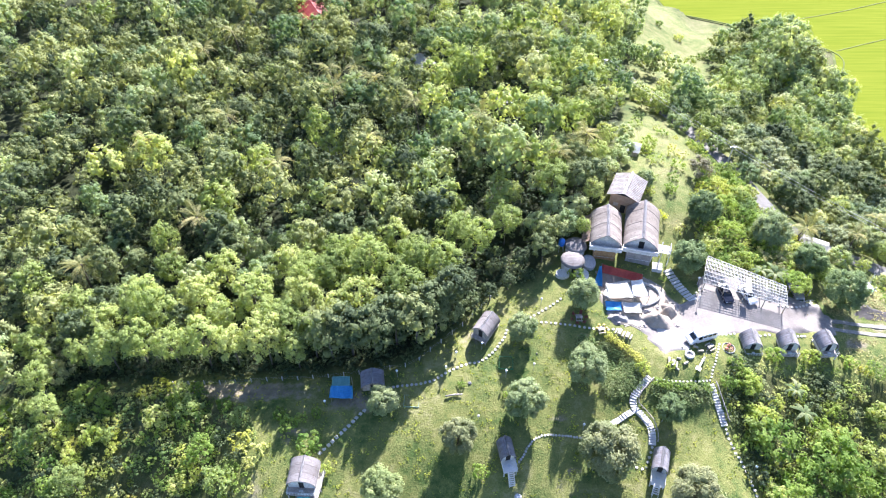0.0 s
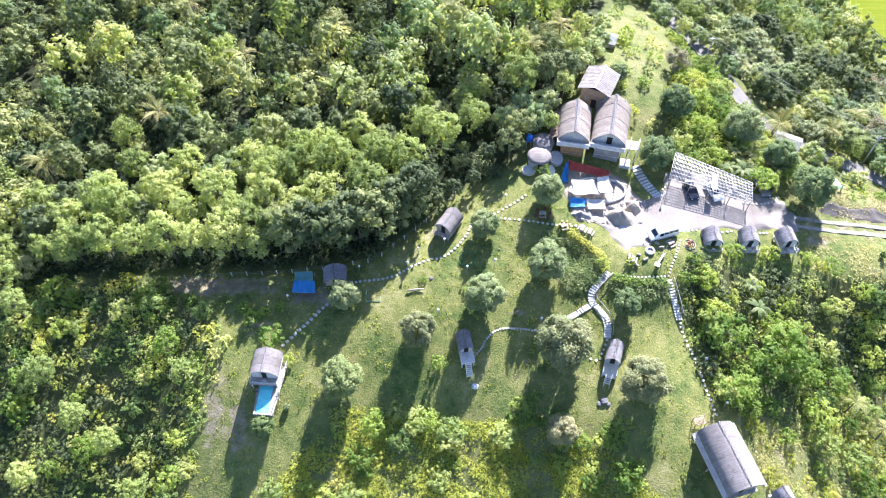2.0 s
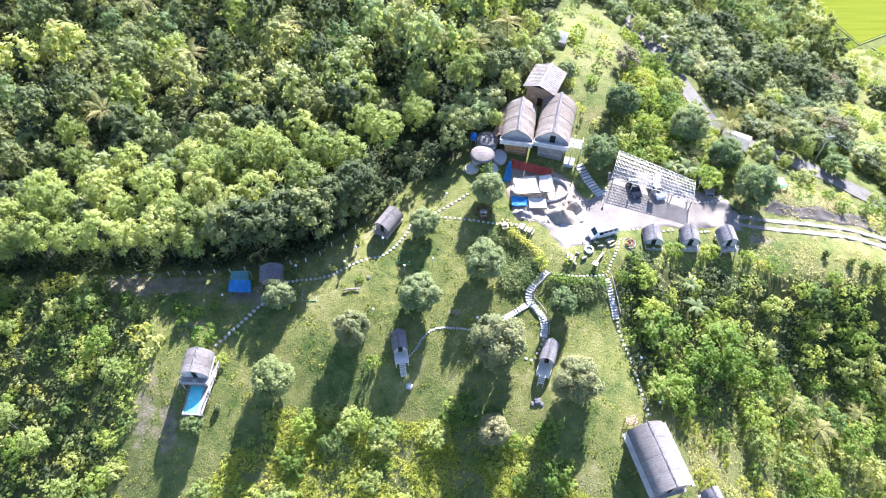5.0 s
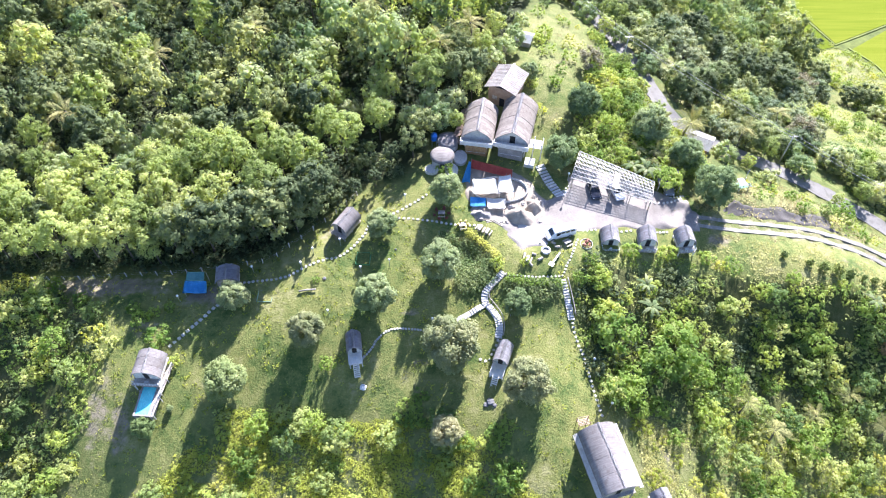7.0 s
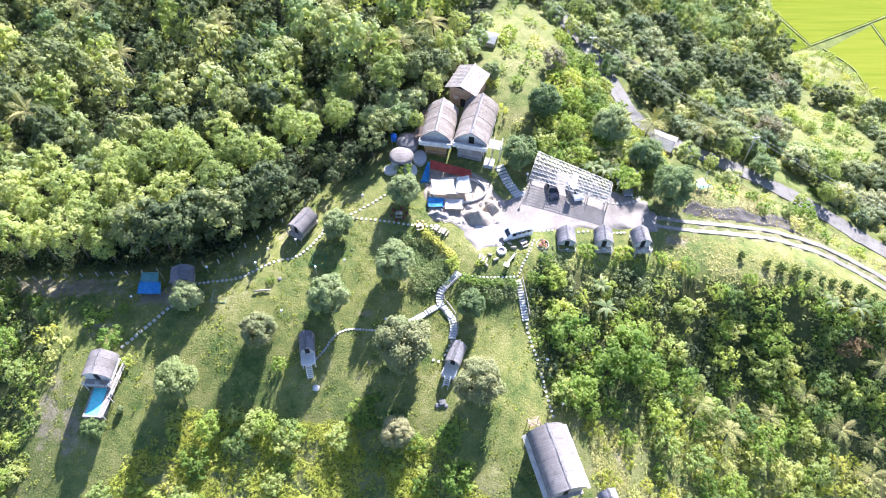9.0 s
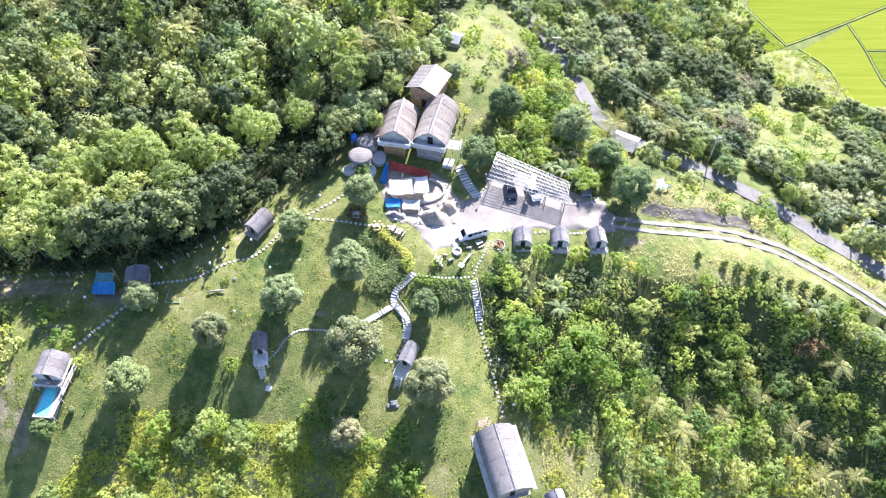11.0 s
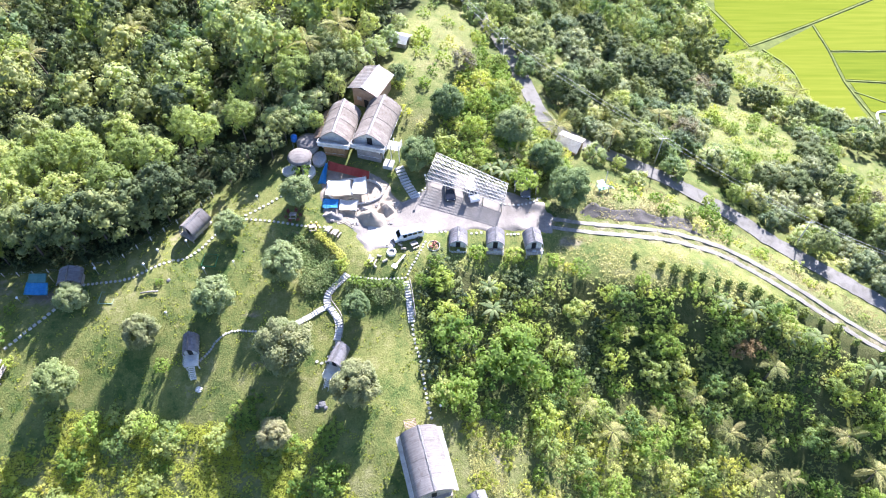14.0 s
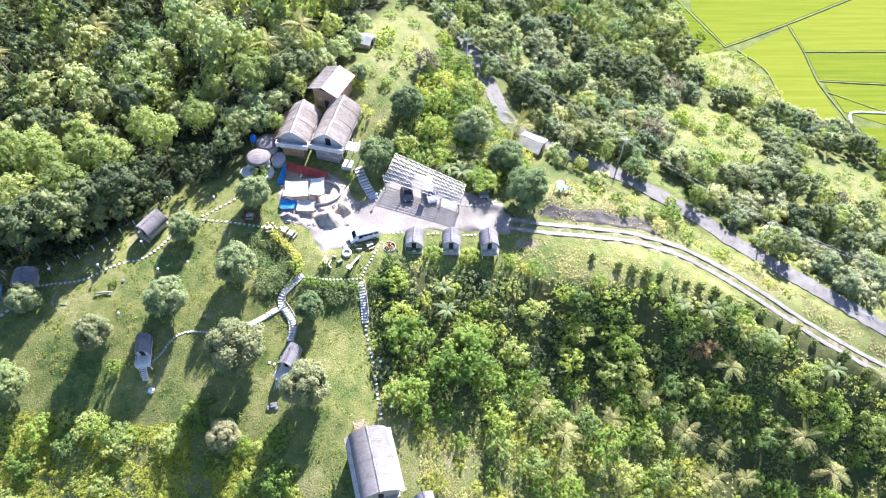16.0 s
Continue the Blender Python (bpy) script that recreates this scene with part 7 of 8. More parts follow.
def saloon(name, x, y, rz, mat, label):
    L, W = 4.3, 1.72
    prof = [(0.0, 0.35, 0.62, 0.7), (0.05, 0.25, 0.78, 0.74), (0.26, 0.22, 0.95, 0.72), (0.44, 0.22, 1.45, 0.56), (0.72, 0.22, 1.46, 0.56), (0.86, 0.22, 1.06, 0.66), (0.97, 0.25, 0.98, 0.7), (1.0, 0.35, 0.75, 0.7)]
    glass = [("windscreen", [(-0.66, L * 0.225, 1.01), (0.66, L * 0.225, 1.01), (0.54, L * 0.075, 1.43), (-0.54, L * 0.075, 1.43)]), ("rear_window", [(-0.6, -L * 0.345, 1.12), (0.6, -L * 0.345, 1.12), (0.54, -L * 0.235, 1.45), (-0.54, -L * 0.235, 1.45)])]
    for sx in (-1, 1):
        glass.append(("window", [(sx * 0.83, L * 0.19, 1.0), (sx * 0.83, -L * 0.27, 1.0), (sx * 0.60, -L * 0.2, 1.40), (sx * 0.60, L * 0.06, 1.40)]))
    return vehicle(name, x, y, rz, L, W, prof, mat, label, glass)


saloon("dark_car", 51.0, 82.6, 186, CAR_DARK, "dark blue saloon car parked under the pergola")
saloon("white_car", 55.0, 82.4, 194, CAR_WHITE, "white saloon car parked under the pergola")
def carport():
    """Low roof overgrown with vines."""
    o = thing("carport", pose(64.6, 84.9, gz(64.6, 84.9)), "small post carport with a roof overgrown by green vines", "carport")
    for a in (-1.9, 1.9):
        for b in (-1.6, 1.6):
            tube_part("post", [(a, b, -0.4), (a, b, 2.1)], 0.07, WOOD, o, sides=6)
    box_part("roof", -2.1, 2.1, -1.8, 1.8, 2.1, 2.2, THATCH_DARK, o, bevel=0.02)
    v, f, c = crown_arrays(151, 3.1, 1.2, 60, 30, 0.3, droop=0.2, up=0.8, fluff=(0.13, 0.24))
    mesh_part("vines", mesh_arrays("vines", v + np.array([0, 0.1, 2.3]), f, LEAF_BUSH), o, "green vines over the roof")


carport()
saloon("grey_car", 64.6, 84.1, 180, CAR_GREY, "grey car parked under overhanging shrubs")


# ---------------------------------------------------------------- stairs and stepping stones
def concrete_stair(name, pts, width, pitch, label, rail_side=0, depth=1.0):
    """Flight that follows the slope, one block a step."""
    line = spline(pts, pitch)
    o = thing(name, pose(line[0][0], line[0][1], 0), label, "stairs", "garden stairs")
    d = np.gradient(line, axis=0)
    bm = bmesh.new()
    box(bm, -width / 2, width / 2, -pitch * depth / 2, pitch * depth / 2, -0.35, 0.0, 0.02)
    me = bpy.data.meshes.new("step")
    bm.to_mesh(me)
    bm.free()
    me.materials.append(STEP)
    rail_pts = []
    for p, q in zip(line, d):
        a = math.atan2(q[1], q[0]) - math.pi / 2
        z = gz(p[0], p[1]) + 0.14
        mesh_part("step", me, o, m=pose(p[0] - line[0][0], p[1] - line[0][1], z, 0, 0, math.degrees(a)))
        if rail_side:
            u = np.array([math.cos(a), math.sin(a)]) * rail_side * (width / 2 + 0.15)
            rail_pts.append((p[0] + u[0] - line[0][0], p[1] + u[1] - line[0][1], z))
    if rail_side:
        rail = tube_part("hand_rail", [(a, b, c + 0.8) for a, b, c in rail_pts], 0.08, WOOD, o, sides=6)
        for a, b, c in rail_pts[::4]:
            tube_part("post", [(a, b, c - 0.4), (a, b, c + 0.8)], 0.055, WOOD, rail, sides=6)
    return o


concrete_stair("garden_stair", [(33.9, 65.3), (31.2, 62.6), (30.9, 60.9), (31.5, 60.0), (32.7, 58.3), (33.1, 56.6), (32.9, 54.9)], 1.15, 0.42, "curving flight of pale concrete garden steps with a rail", -1)
concrete_stair("garden_stair", [(30.7, 60.2), (28.2, 58.9), (25.6, 57.6)], 0.95, 0.42, "short flight of pale concrete steps to the lawn path")
concrete_stair("garden_stair", [(43.7, 63.8), (44.3, 60.8), (44.7, 57.7)], 1.05, 0.42, "straight flight of grey concrete steps with a hand rail", -1)
concrete_stair("garden_stair", [(41.8, 88.2), (43.4, 84.6), (45.0, 81.6)], 1.7, 0.62, "wide flight of pale concrete steps from car park to house", 0, 0.78)


def stone_path(pts, gap, size, label, square=False, lift=0.04):
    line = spline(pts, gap)
    o = thing("stepping_stone_path", pose(line[0][0], line[0][1], 0), label, "path", "stepping-stone paths")
    r = np.random.default_rng(int(abs(line[0][0]) * 10))
    shapes = []
    for k in range(3):
        bm = bmesh.new()
        if square:
            box(bm, -size / 2, size / 2, -size / 2, size / 2, -0.12, 0.05, 0.04)
        else:
            n = 9
            lo = [bm.verts.new((size / 2 * (1 + r.uniform(-0.14, 0.1)) * math.cos(2 * math.pi * i / n), size / 2 * (1 + r.uniform(-0.14, 0.1)) * math.sin(2 * math.pi * i / n), -0.12)) for i in range(n)]
            hi = [bm.verts.new((v.co.x * 0.96, v.co.y * 0.96, 0.05)) for v in lo]
            for i in range(n):
                bm.faces.new((lo[i], lo[(i + 1) % n], hi[(i + 1) % n], hi[i]))
            bm.faces.new(hi)
        me = bpy.data.meshes.new("stone")
        bm.to_mesh(me)
        bm.free()
        me.materials.append(STONE)
        shapes.append(me)
    z = land(line[:, 0], line[:, 1])
    d = np.gradient(line, axis=0)
    for i, p in enumerate(line):
        a = math.degrees(math.atan2(d[i][1], d[i][0])) + r.uniform(-8, 8)
        mesh_part("stone", shapes[i % 3], o, m=pose(p[0] - line[0][0] + r.uniform(-0.05, 0.05), p[1] - line[0][1] + r.uniform(-0.05, 0.05), z[i] + lift, r.uniform(-2, 2), r.uniform(-2, 2), a))


stone_path([(22.3, 56.3), (18.2, 56.6), (15.4, 56.4), (13.7, 55.1), (12.4, 53.2), (11.2, 51.9)], 0.46, 0.43, "curved path of pale stepping stones to the lawn hut")
stone_path([(25.4, 57.4), (22.4, 56.3)], 0.46, 0.43, "short path of pale stepping stones")
stone_path([(-19.1, 53.1), (-15.7, 56.6), (-12.7, 60.2)], 0.85, 0.55, "path of square pale stepping stones to the pool hut", True)
stone_path([(-9.7, 64.3), (-5.4, 64.6), (-1.7, 65.3), (1.4, 67.2), (4.1, 68.3), (6.5, 69.0), (8.7, 71.0), (10.5, 73.5), (11.4, 75.8)], 0.75, 0.52, "long winding path of pale stepping stones along the forest edge")
stone_path([(60.0, 80.3), (62.6, 79.9), (65.2, 80.6), (66.6, 81.5)], 0.75, 0.5, "row of white stones along the edge of the car park", lift=0.2)
stone_path([(14.8, 76.9), (18.7, 76.4), (22.7, 75.7), (26.6, 75.0), (30.3, 74.7)], 0.8, 0.5, "path of pale stepping stones across the lawn")
stone_path([(15.4, 77.6), (18.7, 79.6), (21.1, 81.3)], 0.8, 0.5, "path of pale stepping stones towards the round huts")
stone_path([(34.4, 65.0), (38.5, 64.5), (43.2, 64.5), (44.4, 66.2), (45.8, 69.0), (46.8, 71.4)], 0.6, 0.42, "path of pale stepping stones round the terrace")
stone_path([(44.9, 57.1), (45.3, 54.5), (46.3, 50.8), (47.1, 46.2), (48.0, 42.3)], 0.75, 0.5, "straight path of pale stepping stones down to the long hall")
stone_path([(29.9, 51.4), (31.2, 51.1), (32.0, 52.6), (32.8, 54.4)], 0.75, 0.5, "short path of round stepping stones beside a hut")
stone_path([(47.3, 73.6), (50.2, 73.9)], 0.6, 0.5, "pale edging stones along the car park")
stone_path([(54.7, 73.6), (56.4, 73.9)], 0.6, 0.5, "pale edging stones along the car park")
stone_path([(60.8, 73.9), (62.8, 74.1)], 0.6, 0.5, "pale edging stones along the car park")
stone_path([(61.8, 81.6), (64.5, 81.5), (67.4, 82.6)], 0.7, 0.45, "pale edging stones below the shrubs")
stone_path([(45.6, 82.8), (47.2, 84.4)], 0.6, 0.4, "pale edging stones beside the steps")

# ---------------------------------------------------------------- fence posts, garden lamps, terrace furniture
FENCE_LINE = spline([(8.6, 82.4), (3.5, 76.6), (-1.5, 71.8), (-5.0, 68.6), (-9, 67.9), (-19.4, 67.0), (-28.2, 66.8), (-35.6, 66.2), (-45.3, 66.0)], 2.5)
fence = thing("post_fence", pose(FENCE_LINE[0][0], FENCE_LINE[0][1], 0), "row of pale concrete fence posts with wire along the forest", "fence")
tops = []
for i, p in enumerate(FENCE_LINE):
    x, y, z = p[0] - FENCE_LINE[0][0], p[1] - FENCE_LINE[0][1], gz(p[0], p[1])
    box_part("post", x - 0.07, x + 0.07, y - 0.07, y + 0.07, z - 0.3, z + 1.15, CONCRETE, fence)
    tops.append((x, y, z))
for h in (0.5, 0.95):
    tube_part("wire", [(x, y, z + h) for x, y, z in tops], 0.008, METAL, fence, sides=4)


def garden_lamp(x, y):
    o = thing("garden_lamp", pose(x, y, gz(x, y)), "garden lamp with a white globe on a thin pole", "lamp", "garden lamps")
    tube_part("pole", [(0, 0, -0.2), (0, 0, 1.75)], 0.04, METAL, o, sides=6)
    bm = bmesh.new()
    bmesh.ops.create_uvsphere(bm, u_segments=14, v_segments=9, radius=0.21, matrix=Matrix.Translation((0, 0, 1.95)))
    part("globe", bm, LAMP_GLOBE, o, "white round globe", True)
    bm = bmesh.new()
    bmesh.ops.create_cone(bm, cap_ends=True, segments=12, radius1=0.12, radius2=0.08, depth=0.08, matrix=Matrix.Translation((0, 0, 1.75)))
    part("collar", bm, METAL, o)


for x, y in ((22.3, 57.4), (5.6, 58.3), (34.9, 58.3), (17.4, 80.0), (15.1, 67.3), (-7.6, 66.2), (-19.0, 61.0), (2.2, 69.4), (6.6, 71.2), (0.5, 66.6), (49.4, 43.5), (45.6, 80.9), (46.6, 85.2), (-18.7, 45.2), (10.4, 66.0), (47.5, 50.4)):
    garden_lamp(x, y)


def bench_table(x, y, rz, label):
    o = thing("picnic_table", pose(x, y, gz(x, y), 0, 0, rz) @ Matrix.Scale(0.85, 4), label, "table", "garden tables")
    box_part("tabletop", -0.7, 0.7, -0.35, 0.35, 0.68, 0.75, WOOD, o)
    for sx in (-0.55, 0.55):
        box_part("leg", sx - 0.05, sx + 0.05, -0.28, 0.28, -0.1, 0.68, WOOD, o)
    for sy in (-0.75, 0.75):
        b = box_part("bench", -0.7, 0.7, sy - 0.14, sy + 0.14, 0.40, 0.45, BAMBOO, o)
        for sx in (-0.55, 0.55):
            box_part("leg", sx - 0.04, sx + 0.04, sy - 0.12, sy + 0.12, -0.1, 0.40, WOOD, b)


for x, y, rz in ((30.4, 73.9, 60), (31.6, 73.2, 60), (27.4, 74.6, 10), (23.8, 77.0, 0), (45.0, 70.6, 30), (38.0, 67.3, 70)):
    bench_table(x, y, rz, "pale wooden picnic table with benches on the grass")


def garden_chairs():
    """Dark red chairs round the table under the small tree, yellow stools beside the tarps."""
    red = surface("dark_red_paint", (0.16, 0.045, 0.04), (0.24, 0.075, 0.06), 2.0, 12, 0.6)
    yellow = surface("yellow_paint", (0.62, 0.46, 0.10), (0.72, 0.56, 0.17), 2.0, 12, 0.6)
    chair = None
    for k in range(6):
        a = k * math.pi / 3 + 0.2
        x, y = 23.8 + 1.25 * math.cos(a), 77.0 + 1.0 * math.sin(a)
        m = pose(x, y, gz(x, y), 0, 0, math.degrees(a) + 90)
        if chair is None:
            chair = thing("garden_chair", m, "dark red wooden garden chair round a picnic table", "chair", "chairs round the table")
            box_part("seat", -0.24, 0.24, -0.22, 0.22, 0.40, 0.45, red, chair)
            box_part("backrest", -0.24, 0.24, -0.25, -0.20, 0.455, 0.92, red, chair)
            for sx in (-0.2, 0.2):
                for sy in (-0.18, 0.18):
                    box_part("leg", sx - 0.03, sx + 0.03, sy - 0.03, sy + 0.03, -0.1, 0.40, red, chair, bevel=0.0)
        else:
            copy_thing(chair, m)
    stool = None
    for k in range(6):
        a = k * math.pi / 3
        x, y = 27.5 + 0.85 * math.cos(a), 74.9 + 0.7 * math.sin(a)
        m = pose(x, y, gz(x, y), 0, 0, k * 25)
        if stool is None:
            stool = thing("round_stool", m, "small yellow-painted round stool on the grass", "stool", "stools on the grass")
            tube_part("pedestal", [(0, 0, -0.1), (0, 0, 0.2), (0, 0, 0.36)], [0.16, 0.11, 0.14], yellow, stool, sides=10)
            tube_part("seat", [(0, 0, 0.362), (0, 0, 0.43)], [0.23, 0.22], yellow, stool, sides=14)
        else:
            copy_thing(stool, m)


garden_chairs()


def stump(x, y, r, h):
    o = thing("stump_seat", pose(x, y, gz(x, y), 0, 0, x * 50), "pale log seat on the terrace grass", "seat", "log seats")
    bm = bmesh.new()
    tube(bm, [(-h / 2, 0, r), (h / 2, 0, r)], r, 12)
    part("log", bm, BAMBOO, o)


for x, y, r, h in ((39.2, 68.3, 0.2, 0.7), (40.2, 67.4, 0.22, 0.9), (43.2, 69.8, 0.22, 0.9), (42.6, 70.6, 0.2, 0.8), (38.6, 66.4, 0.2, 0.6), (37.6, 68.2, 0.22, 0.8), (40.6, 70.9, 0.2, 0.7)):
    stump(x, y, r, h)


def ring(x, y, r_out, r_in, h, mat, label, name):
    o = thing(name, pose(x, y, gz(x, y)), label, "planter" if name == "round_planter" else "ring")
    bm = bmesh.new()
    n = 28
    prof = [(r_out, -0.2), (r_out, h), ((r_out + r_in) / 2, h + 0.06), (r_in, h), (r_in, -0.2)]
    rings = [[bm.verts.new((r * math.cos(a), r * math.sin(a), z)) for a in np.linspace(0, 2 * math.pi, n, endpoint=False)] for r, z in prof]
    for a, b in zip(rings, rings[1:]):
        for k in range(n):
            bm.faces.new((a[k], a[(k + 1) % n], b[(k + 1) % n], b[k]))
    part("rim", bm, mat, o, shade_smooth=False)
    return o


o = ring(41.2, 69.1, 0.8, 0.5, 0.3, WHITEWASH, "white round fire ring on the terrace", "fire_ring")
box_part("ash", -0.4, 0.4, -0.4, 0.4, -0.05, 0.1, RUBBLE, o)
o = ring(48.2, 70.6, 1.1, 0.95, 0.1, STONE, "round pale-edged flower bed with reddish flowers", "round_planter")
v, f, c = crown_arrays(131, 0.85, 0.5, 9, 22, 0.2)
FLOWER = surface("pink_flowers", (0.42, 0.16, 0.12), (0.62, 0.34, 0.24), 3, 16, 0.7)
mesh_part("flowers", mesh_arrays("flowers", v + np.array([0, 0, 0.2]), f, FLOWER), o, "pink and red flowers")


def seesaw(x, y, rz):
    o = thing("swing_seat", pose(x, y, gz(x, y), 0, 0, rz), "pale wooden see-saw boards on the terrace grass", "see-saw")
    box_part("board", -1.6, 1.6, -0.15, 0.15, 0.45, 0.52, WHITEWASH, o)
    box_part("seat", -1.7, -0.9, -0.45, 0.45, 0.52, 0.58, WHITEWASH, o)
    for sx in (-0.9, 0.9):
        box_part("leg", sx - 0.06, sx + 0.06, -0.3, 0.3, -0.15, 0.45, BAMBOO, o)
    tube_part("pole", [(1.5, 0, -0.1), (1.7, 0.1, 2.2)], 0.05, BAMBOO, o, sides=6)


seesaw(42.6, 67.2, 55)


FRAME_PALE = surface("faded_green_paint", (0.22, 0.34, 0.24), (0.32, 0.44, 0.33), 1.5, 10, 0.6)


def ground_frame(x, y, rz, w, d, mat, label, h=0.18):
    o = thing("lawn_frame", pose(x, y, gz(x, y), 0, 0, rz), label, "frame", "frames on the lawn")
    for a in ((-w / 2, w / 2, -d / 2, -d / 2 + 0.07), (-w / 2, w / 2, d / 2 - 0.07, d / 2), (-w / 2, -w / 2 + 0.07, -d / 2 + 0.125, d / 2 - 0.075), (w / 2 - 0.07, w / 2, -d / 2 + 0.125, d / 2 - 0.075)):
        box_part("rail", *a, -0.1, h, mat, o)


ground_frame(-5.1, 61.7, -3, 2.5, 2.2, FRAME_PALE, "square frame of pale green pipes lying on the lawn", 0.12)
ground_frame(10.6, 68.6, -4, 2.4, 2.5, FRAME_GREEN, "square green-painted frame on the shaded lawn")
o = thing("log_bench", pose(1.8, 62.5, gz(1.8, 62.5), 0, 0, 8), "pale fallen log used as a bench", "bench")
tube_part("log", [(-1.4, 0, 0.2), (0, 0.08, 0.24), (1.4, 0, 0.2)], [0.13, 0.15, 0.11], WOOD, o)
ROCK = surface("grey_rock", (0.11, 0.11, 0.12), (0.21, 0.21, 0.22), 2.0, 10, 0.9, relief=0.5, c3=(0.14, 0.14, 0.11))
for x, y, s, lab in ((11.5, 47.6, 0.55, "large white boulder on the lawn"), (31.3, 44.6, 0.6, "grey boulder beside the hut stair"), (30.6, 44.2, 0.4, "grey boulder beside the hut stair"), (31.9, 44.0, 0.35, "grey stone beside the hut stair"), (4.4, 64.8, 0.3, "pale stone on the lawn"), (16, 70.5, 0.2, "pale stone on the lawn")):
    o = thing("boulder", pose(x, y, gz(x, y), 0, 0, x * 40), lab, "boulder", "boulders")
    bm = bmesh.new()
    bmesh.ops.create_icosphere(bm, subdivisions=3, radius=s)
    for q in bm.verts:
        q.co *= 1 + 0.28 * noise.noise(q.co * (1.6 / s) + Vector((x, y, 0)))
        q.co.z = q.co.z * 0.5 + s * 0.12
    part("rock", bm, WHITEWASH if "white" in lab else ROCK, o)


# open tarp shelter beside the bowed shelter
def tarp_shelter():
    x, y = -16.5, 63.6
    g = gz(x, y)
    o = thing("tarp_shelter", pose(x, y, g), "open pole shelter with a teal sheet and a blue tarpaulin roof", "shelter")
    for a in (-1.7, 1.5):
        for b, h in ((-1.5, 1.5), (1.5, 2.5)):
            tube_part("pole", [(a, b, -0.5), (a, b, h)], 0.06, BAMBOO, o, sides=6)
    for name, c, mat, lab in (("blue_sheet", ((-2.0, -1.75, 1.42), (2.0, -1.85, 1.4), (1.75, 0.15, 2.15), (-1.75, 0.2, 2.2)), TARP_BLUE, "creased blue tarpaulin"), ("teal_sheet", ((-1.65, 0.1, 2.22), (1.4, 0.1, 2.2), (1.25, 1.7, 2.55), (-1.6, 1.6, 2.6)), TARP_TEAL, "faded teal roofing sheet")):
        p = [Vector(q) for q in c]
        bm = bmesh.new()
        rows = []
        for j in range(9):
            row = []
            for i in range(9):
                s, t2 = i / 8, j / 8
                q = p[0].lerp(p[1], s).lerp(p[3].lerp(p[2], s), t2)
                q.z += (-0.12 * math.sin(math.pi * s) * math.sin(math.pi * t2) + 0.05 * math.sin(9 * s + 3 * t2)) * (1 if "blue" in name else 0.1)
                row.append(bm.verts.new(q))
            rows.append(row)
        for r0, r1 in zip(rows, rows[1:]):
            for i in range(8):
                bm.faces.new((r0[i], r0[i + 1], r1[i + 1], r1[i]))
        bmesh.ops.solidify(bm, geom=bm.faces[:], thickness=0.015)
        part(name, bm, mat, o, lab, True)
    box_part("table", -1.0, 1.0, -1.2, -0.5, 0.6, 0.68, BAMBOO, o)


tarp_shelter()


def play_frame():
    x, y = 79.2, 86.0
    o = thing("play_frame", pose(x, y, gz(x, y), 0, 0, 15), "white and green play frame with a slide on the grass", "play frame")
    for a in (-1.0, 1.0):
        for b in (-0.8, 0.8):
            tube_part("post", [(a, b, -0.3), (a * 0.9, b * 0.9, 2.3)], 0.06, WHITEWASH, o)
    box_part("platform", -0.95, 0.95, -0.75, 0.75, 1.2, 1.28, FRAME_GREEN, o)
    box_part("canopy", -1.0, 0.3, -0.85, 0.85, 2.25, 2.32, WHITEWASH, o)
    bm = bmesh.new()
    v = [bm.verts.new(c) for c in ((0.95, -0.3, 1.3), (0.95, 0.3, 1.3), (2.6, 0.3, 0.15), (2.6, -0.3, 0.15))]
    bm.faces.new(v)
    bmesh.ops.solidify(bm, geom=bm.faces[:], thickness=0.06)
    part("slide", bm, WHITEWASH, o)
    for a in (-0.3, 0.3):
        tube_part("slide_rail", [(0.95, a, 1.45), (2.6, a, 0.3)], 0.05, FRAME_GREEN, o)
    tube_part("flag_pole", [(0.9, 0.9, -0.2), (0.9, 0.9, 4.2)], 0.05, METAL, o)


play_frame()


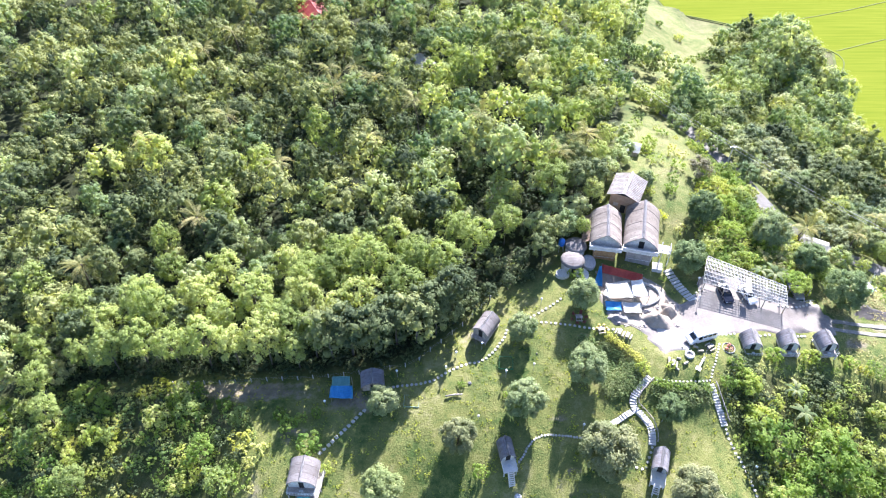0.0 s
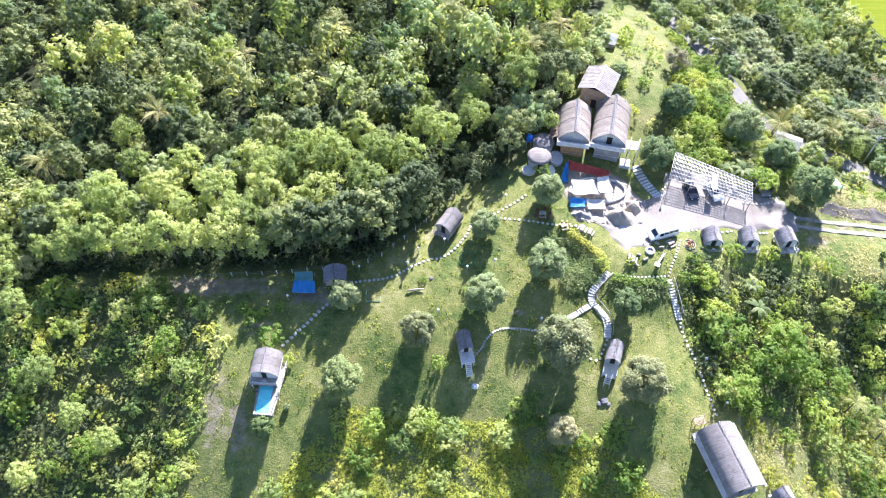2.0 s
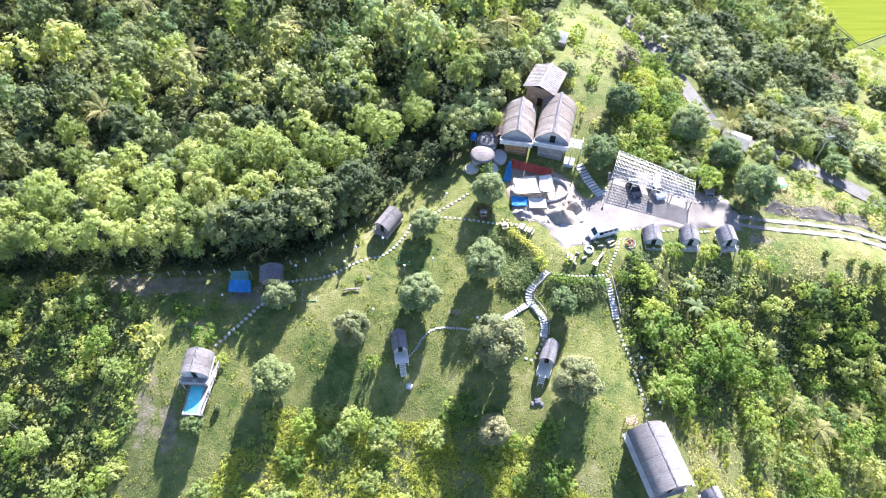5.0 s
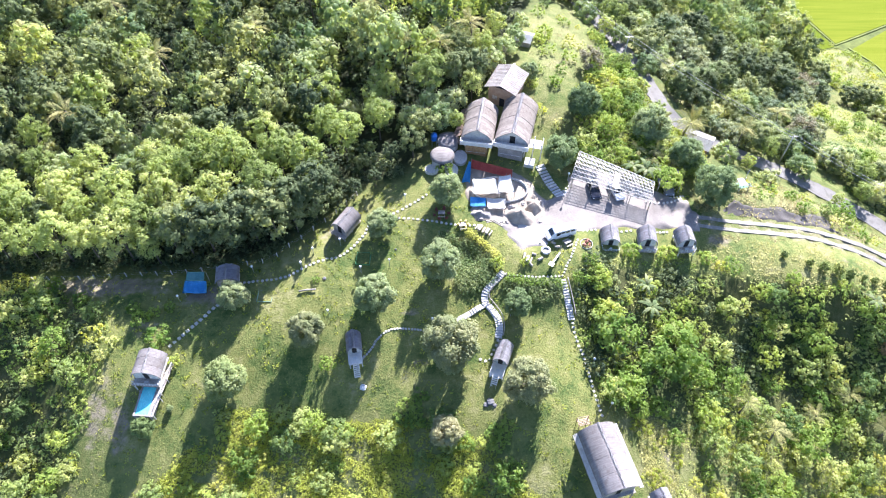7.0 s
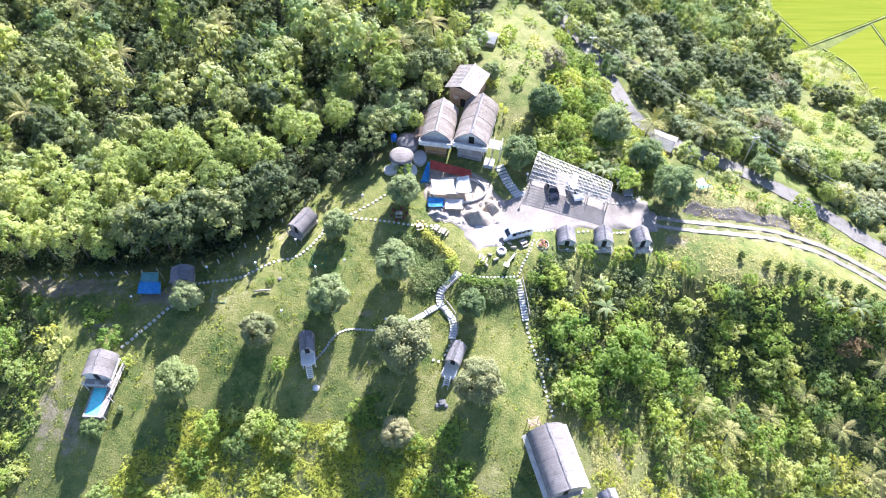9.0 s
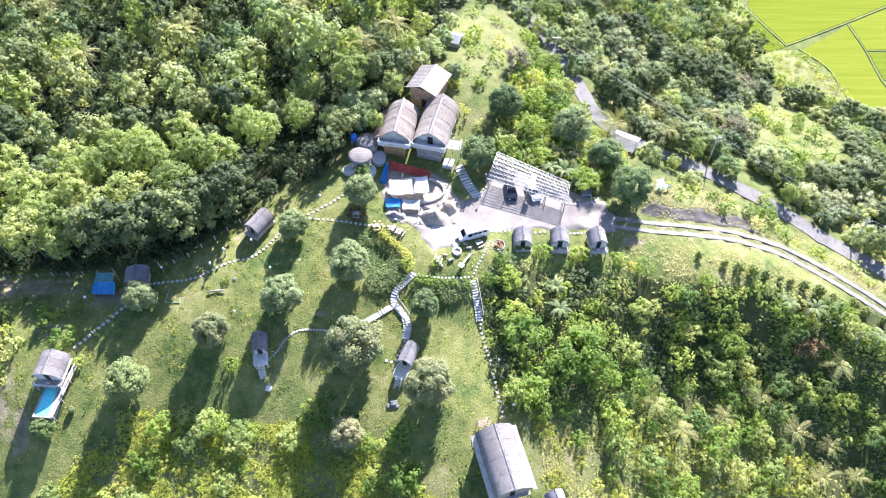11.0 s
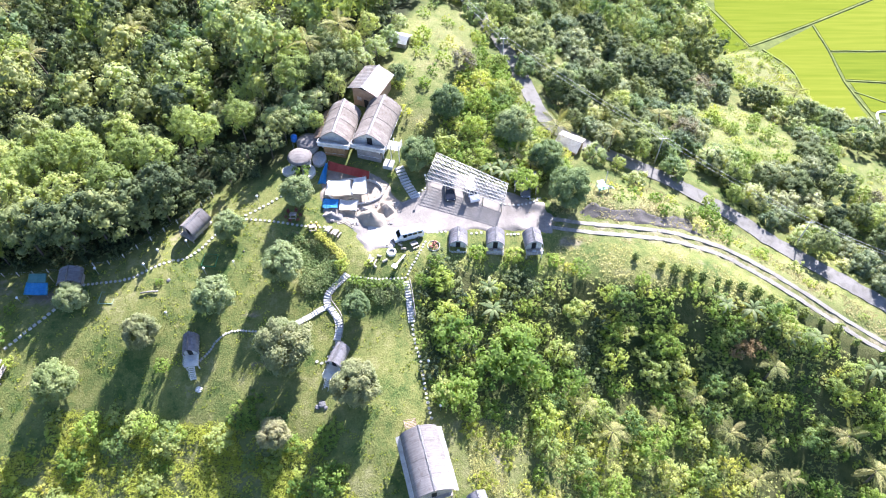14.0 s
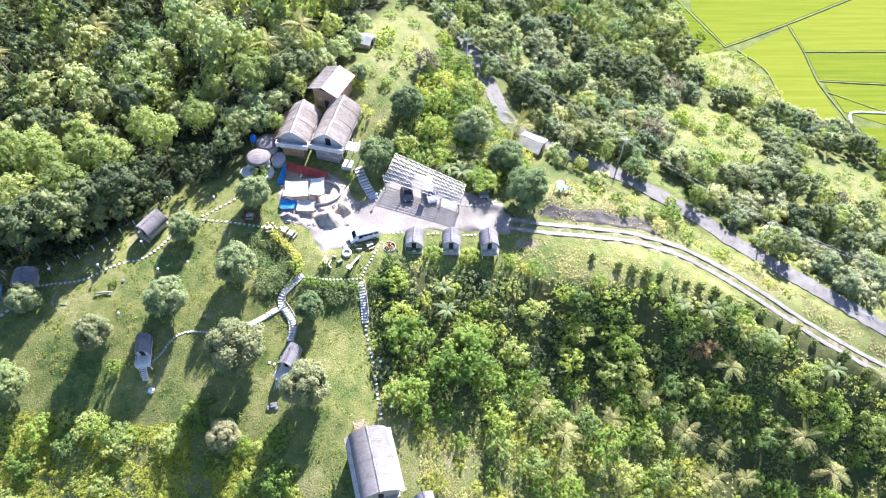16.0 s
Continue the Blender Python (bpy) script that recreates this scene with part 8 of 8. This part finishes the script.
# cut bank beside the drive
def cut_bank():
    """Bare earth on the steep face of the cut, uneven and thinning out at the top."""
    r = np.random.default_rng(5)
    line = BANK_LINE[3:-2]
    bm = bmesh.new()
    rows = []
    for i, p in enumerate(line):
        e = min(1, i / 4, (len(line) - 1 - i) / 4)
        top = (2.2 + 0.4 * math.sin(i * 0.55) + r.uniform(-0.25, 0.25)) * e
        row = []
        for k in range(9):
            t = k / 8
            q = (p[0] + r.uniform(-0.1, 0.1), p[1] - 0.7 + t * (top + 0.7))
            lift = -0.15 if k in (0, 8) else 0.16 + r.uniform(-0.05, 0.05)
            row.append(bm.verts.new((q[0], q[1], gz(*q) + lift - 0.25 * (1 - e))))
        rows.append(row)
    for a, b in zip(rows, rows[1:]):
        for k in range(8):
            bm.faces.new((a[k], b[k], b[k + 1], a[k + 1]))
    bmesh.ops.recalc_face_normals(bm, faces=bm.faces[:])
    tagged(part("ground_cut_bank", bm, EARTH_SHADED, None, "", True), "bare grey earth bank cut beside the drive, darkened for tree shade", "bank", kind="structure")


cut_bank()


# power line over the woods
def power_line():
    poles = [(42, 162, 8.5), (62.4, 121, 8.0), (93.4, 100, 7.5), (119.6, 83, 7.5), (146, 71.5, 8), (190, 55, 9)]
    for x, y, h in poles:
        o = thing("power_pole", pose(x, y, gz(x, y)), "tall grey concrete power pole with a cross-arm", "pole", "power poles")
        tube_part("pole", [(0, 0, -0.5), (0, 0, h)], [0.15, 0.09], CONCRETE, o)
        box_part("cross_arm", -0.8, 0.8, -0.05, 0.05, h - 0.5, h - 0.4, METAL, o)
        for a in (-0.7, 0, 0.7):
            box_part("insulator", a - 0.04, a + 0.04, -0.04, 0.04, h - 0.4, h - 0.22, LAMP_GLOBE, o)
    for k, off in enumerate((-0.7, 0.7)):
        pts = []
        for (xa, ya, ha), (xb, yb, hb) in zip(poles, poles[1:]):
            za, zb = gz(xa, ya) + ha - 0.2, gz(xb, yb) + hb - 0.2
            for t in np.linspace(0, 1, 13)[:-1]:
                pts.append((xa + (xb - xa) * t + off, ya + (yb - ya) * t, za + (zb - za) * t - 4 * 0.7 * t * (1 - t)))
        o = thing("power_cable", Matrix.Translation(pts[0]), "thin dark sagging power cable", "cable", "power cables")
        tube_part("cable", [Vector(p) - Vector(pts[0]) for p in pts], 0.028, CABLE, o, sides=5)


power_line()
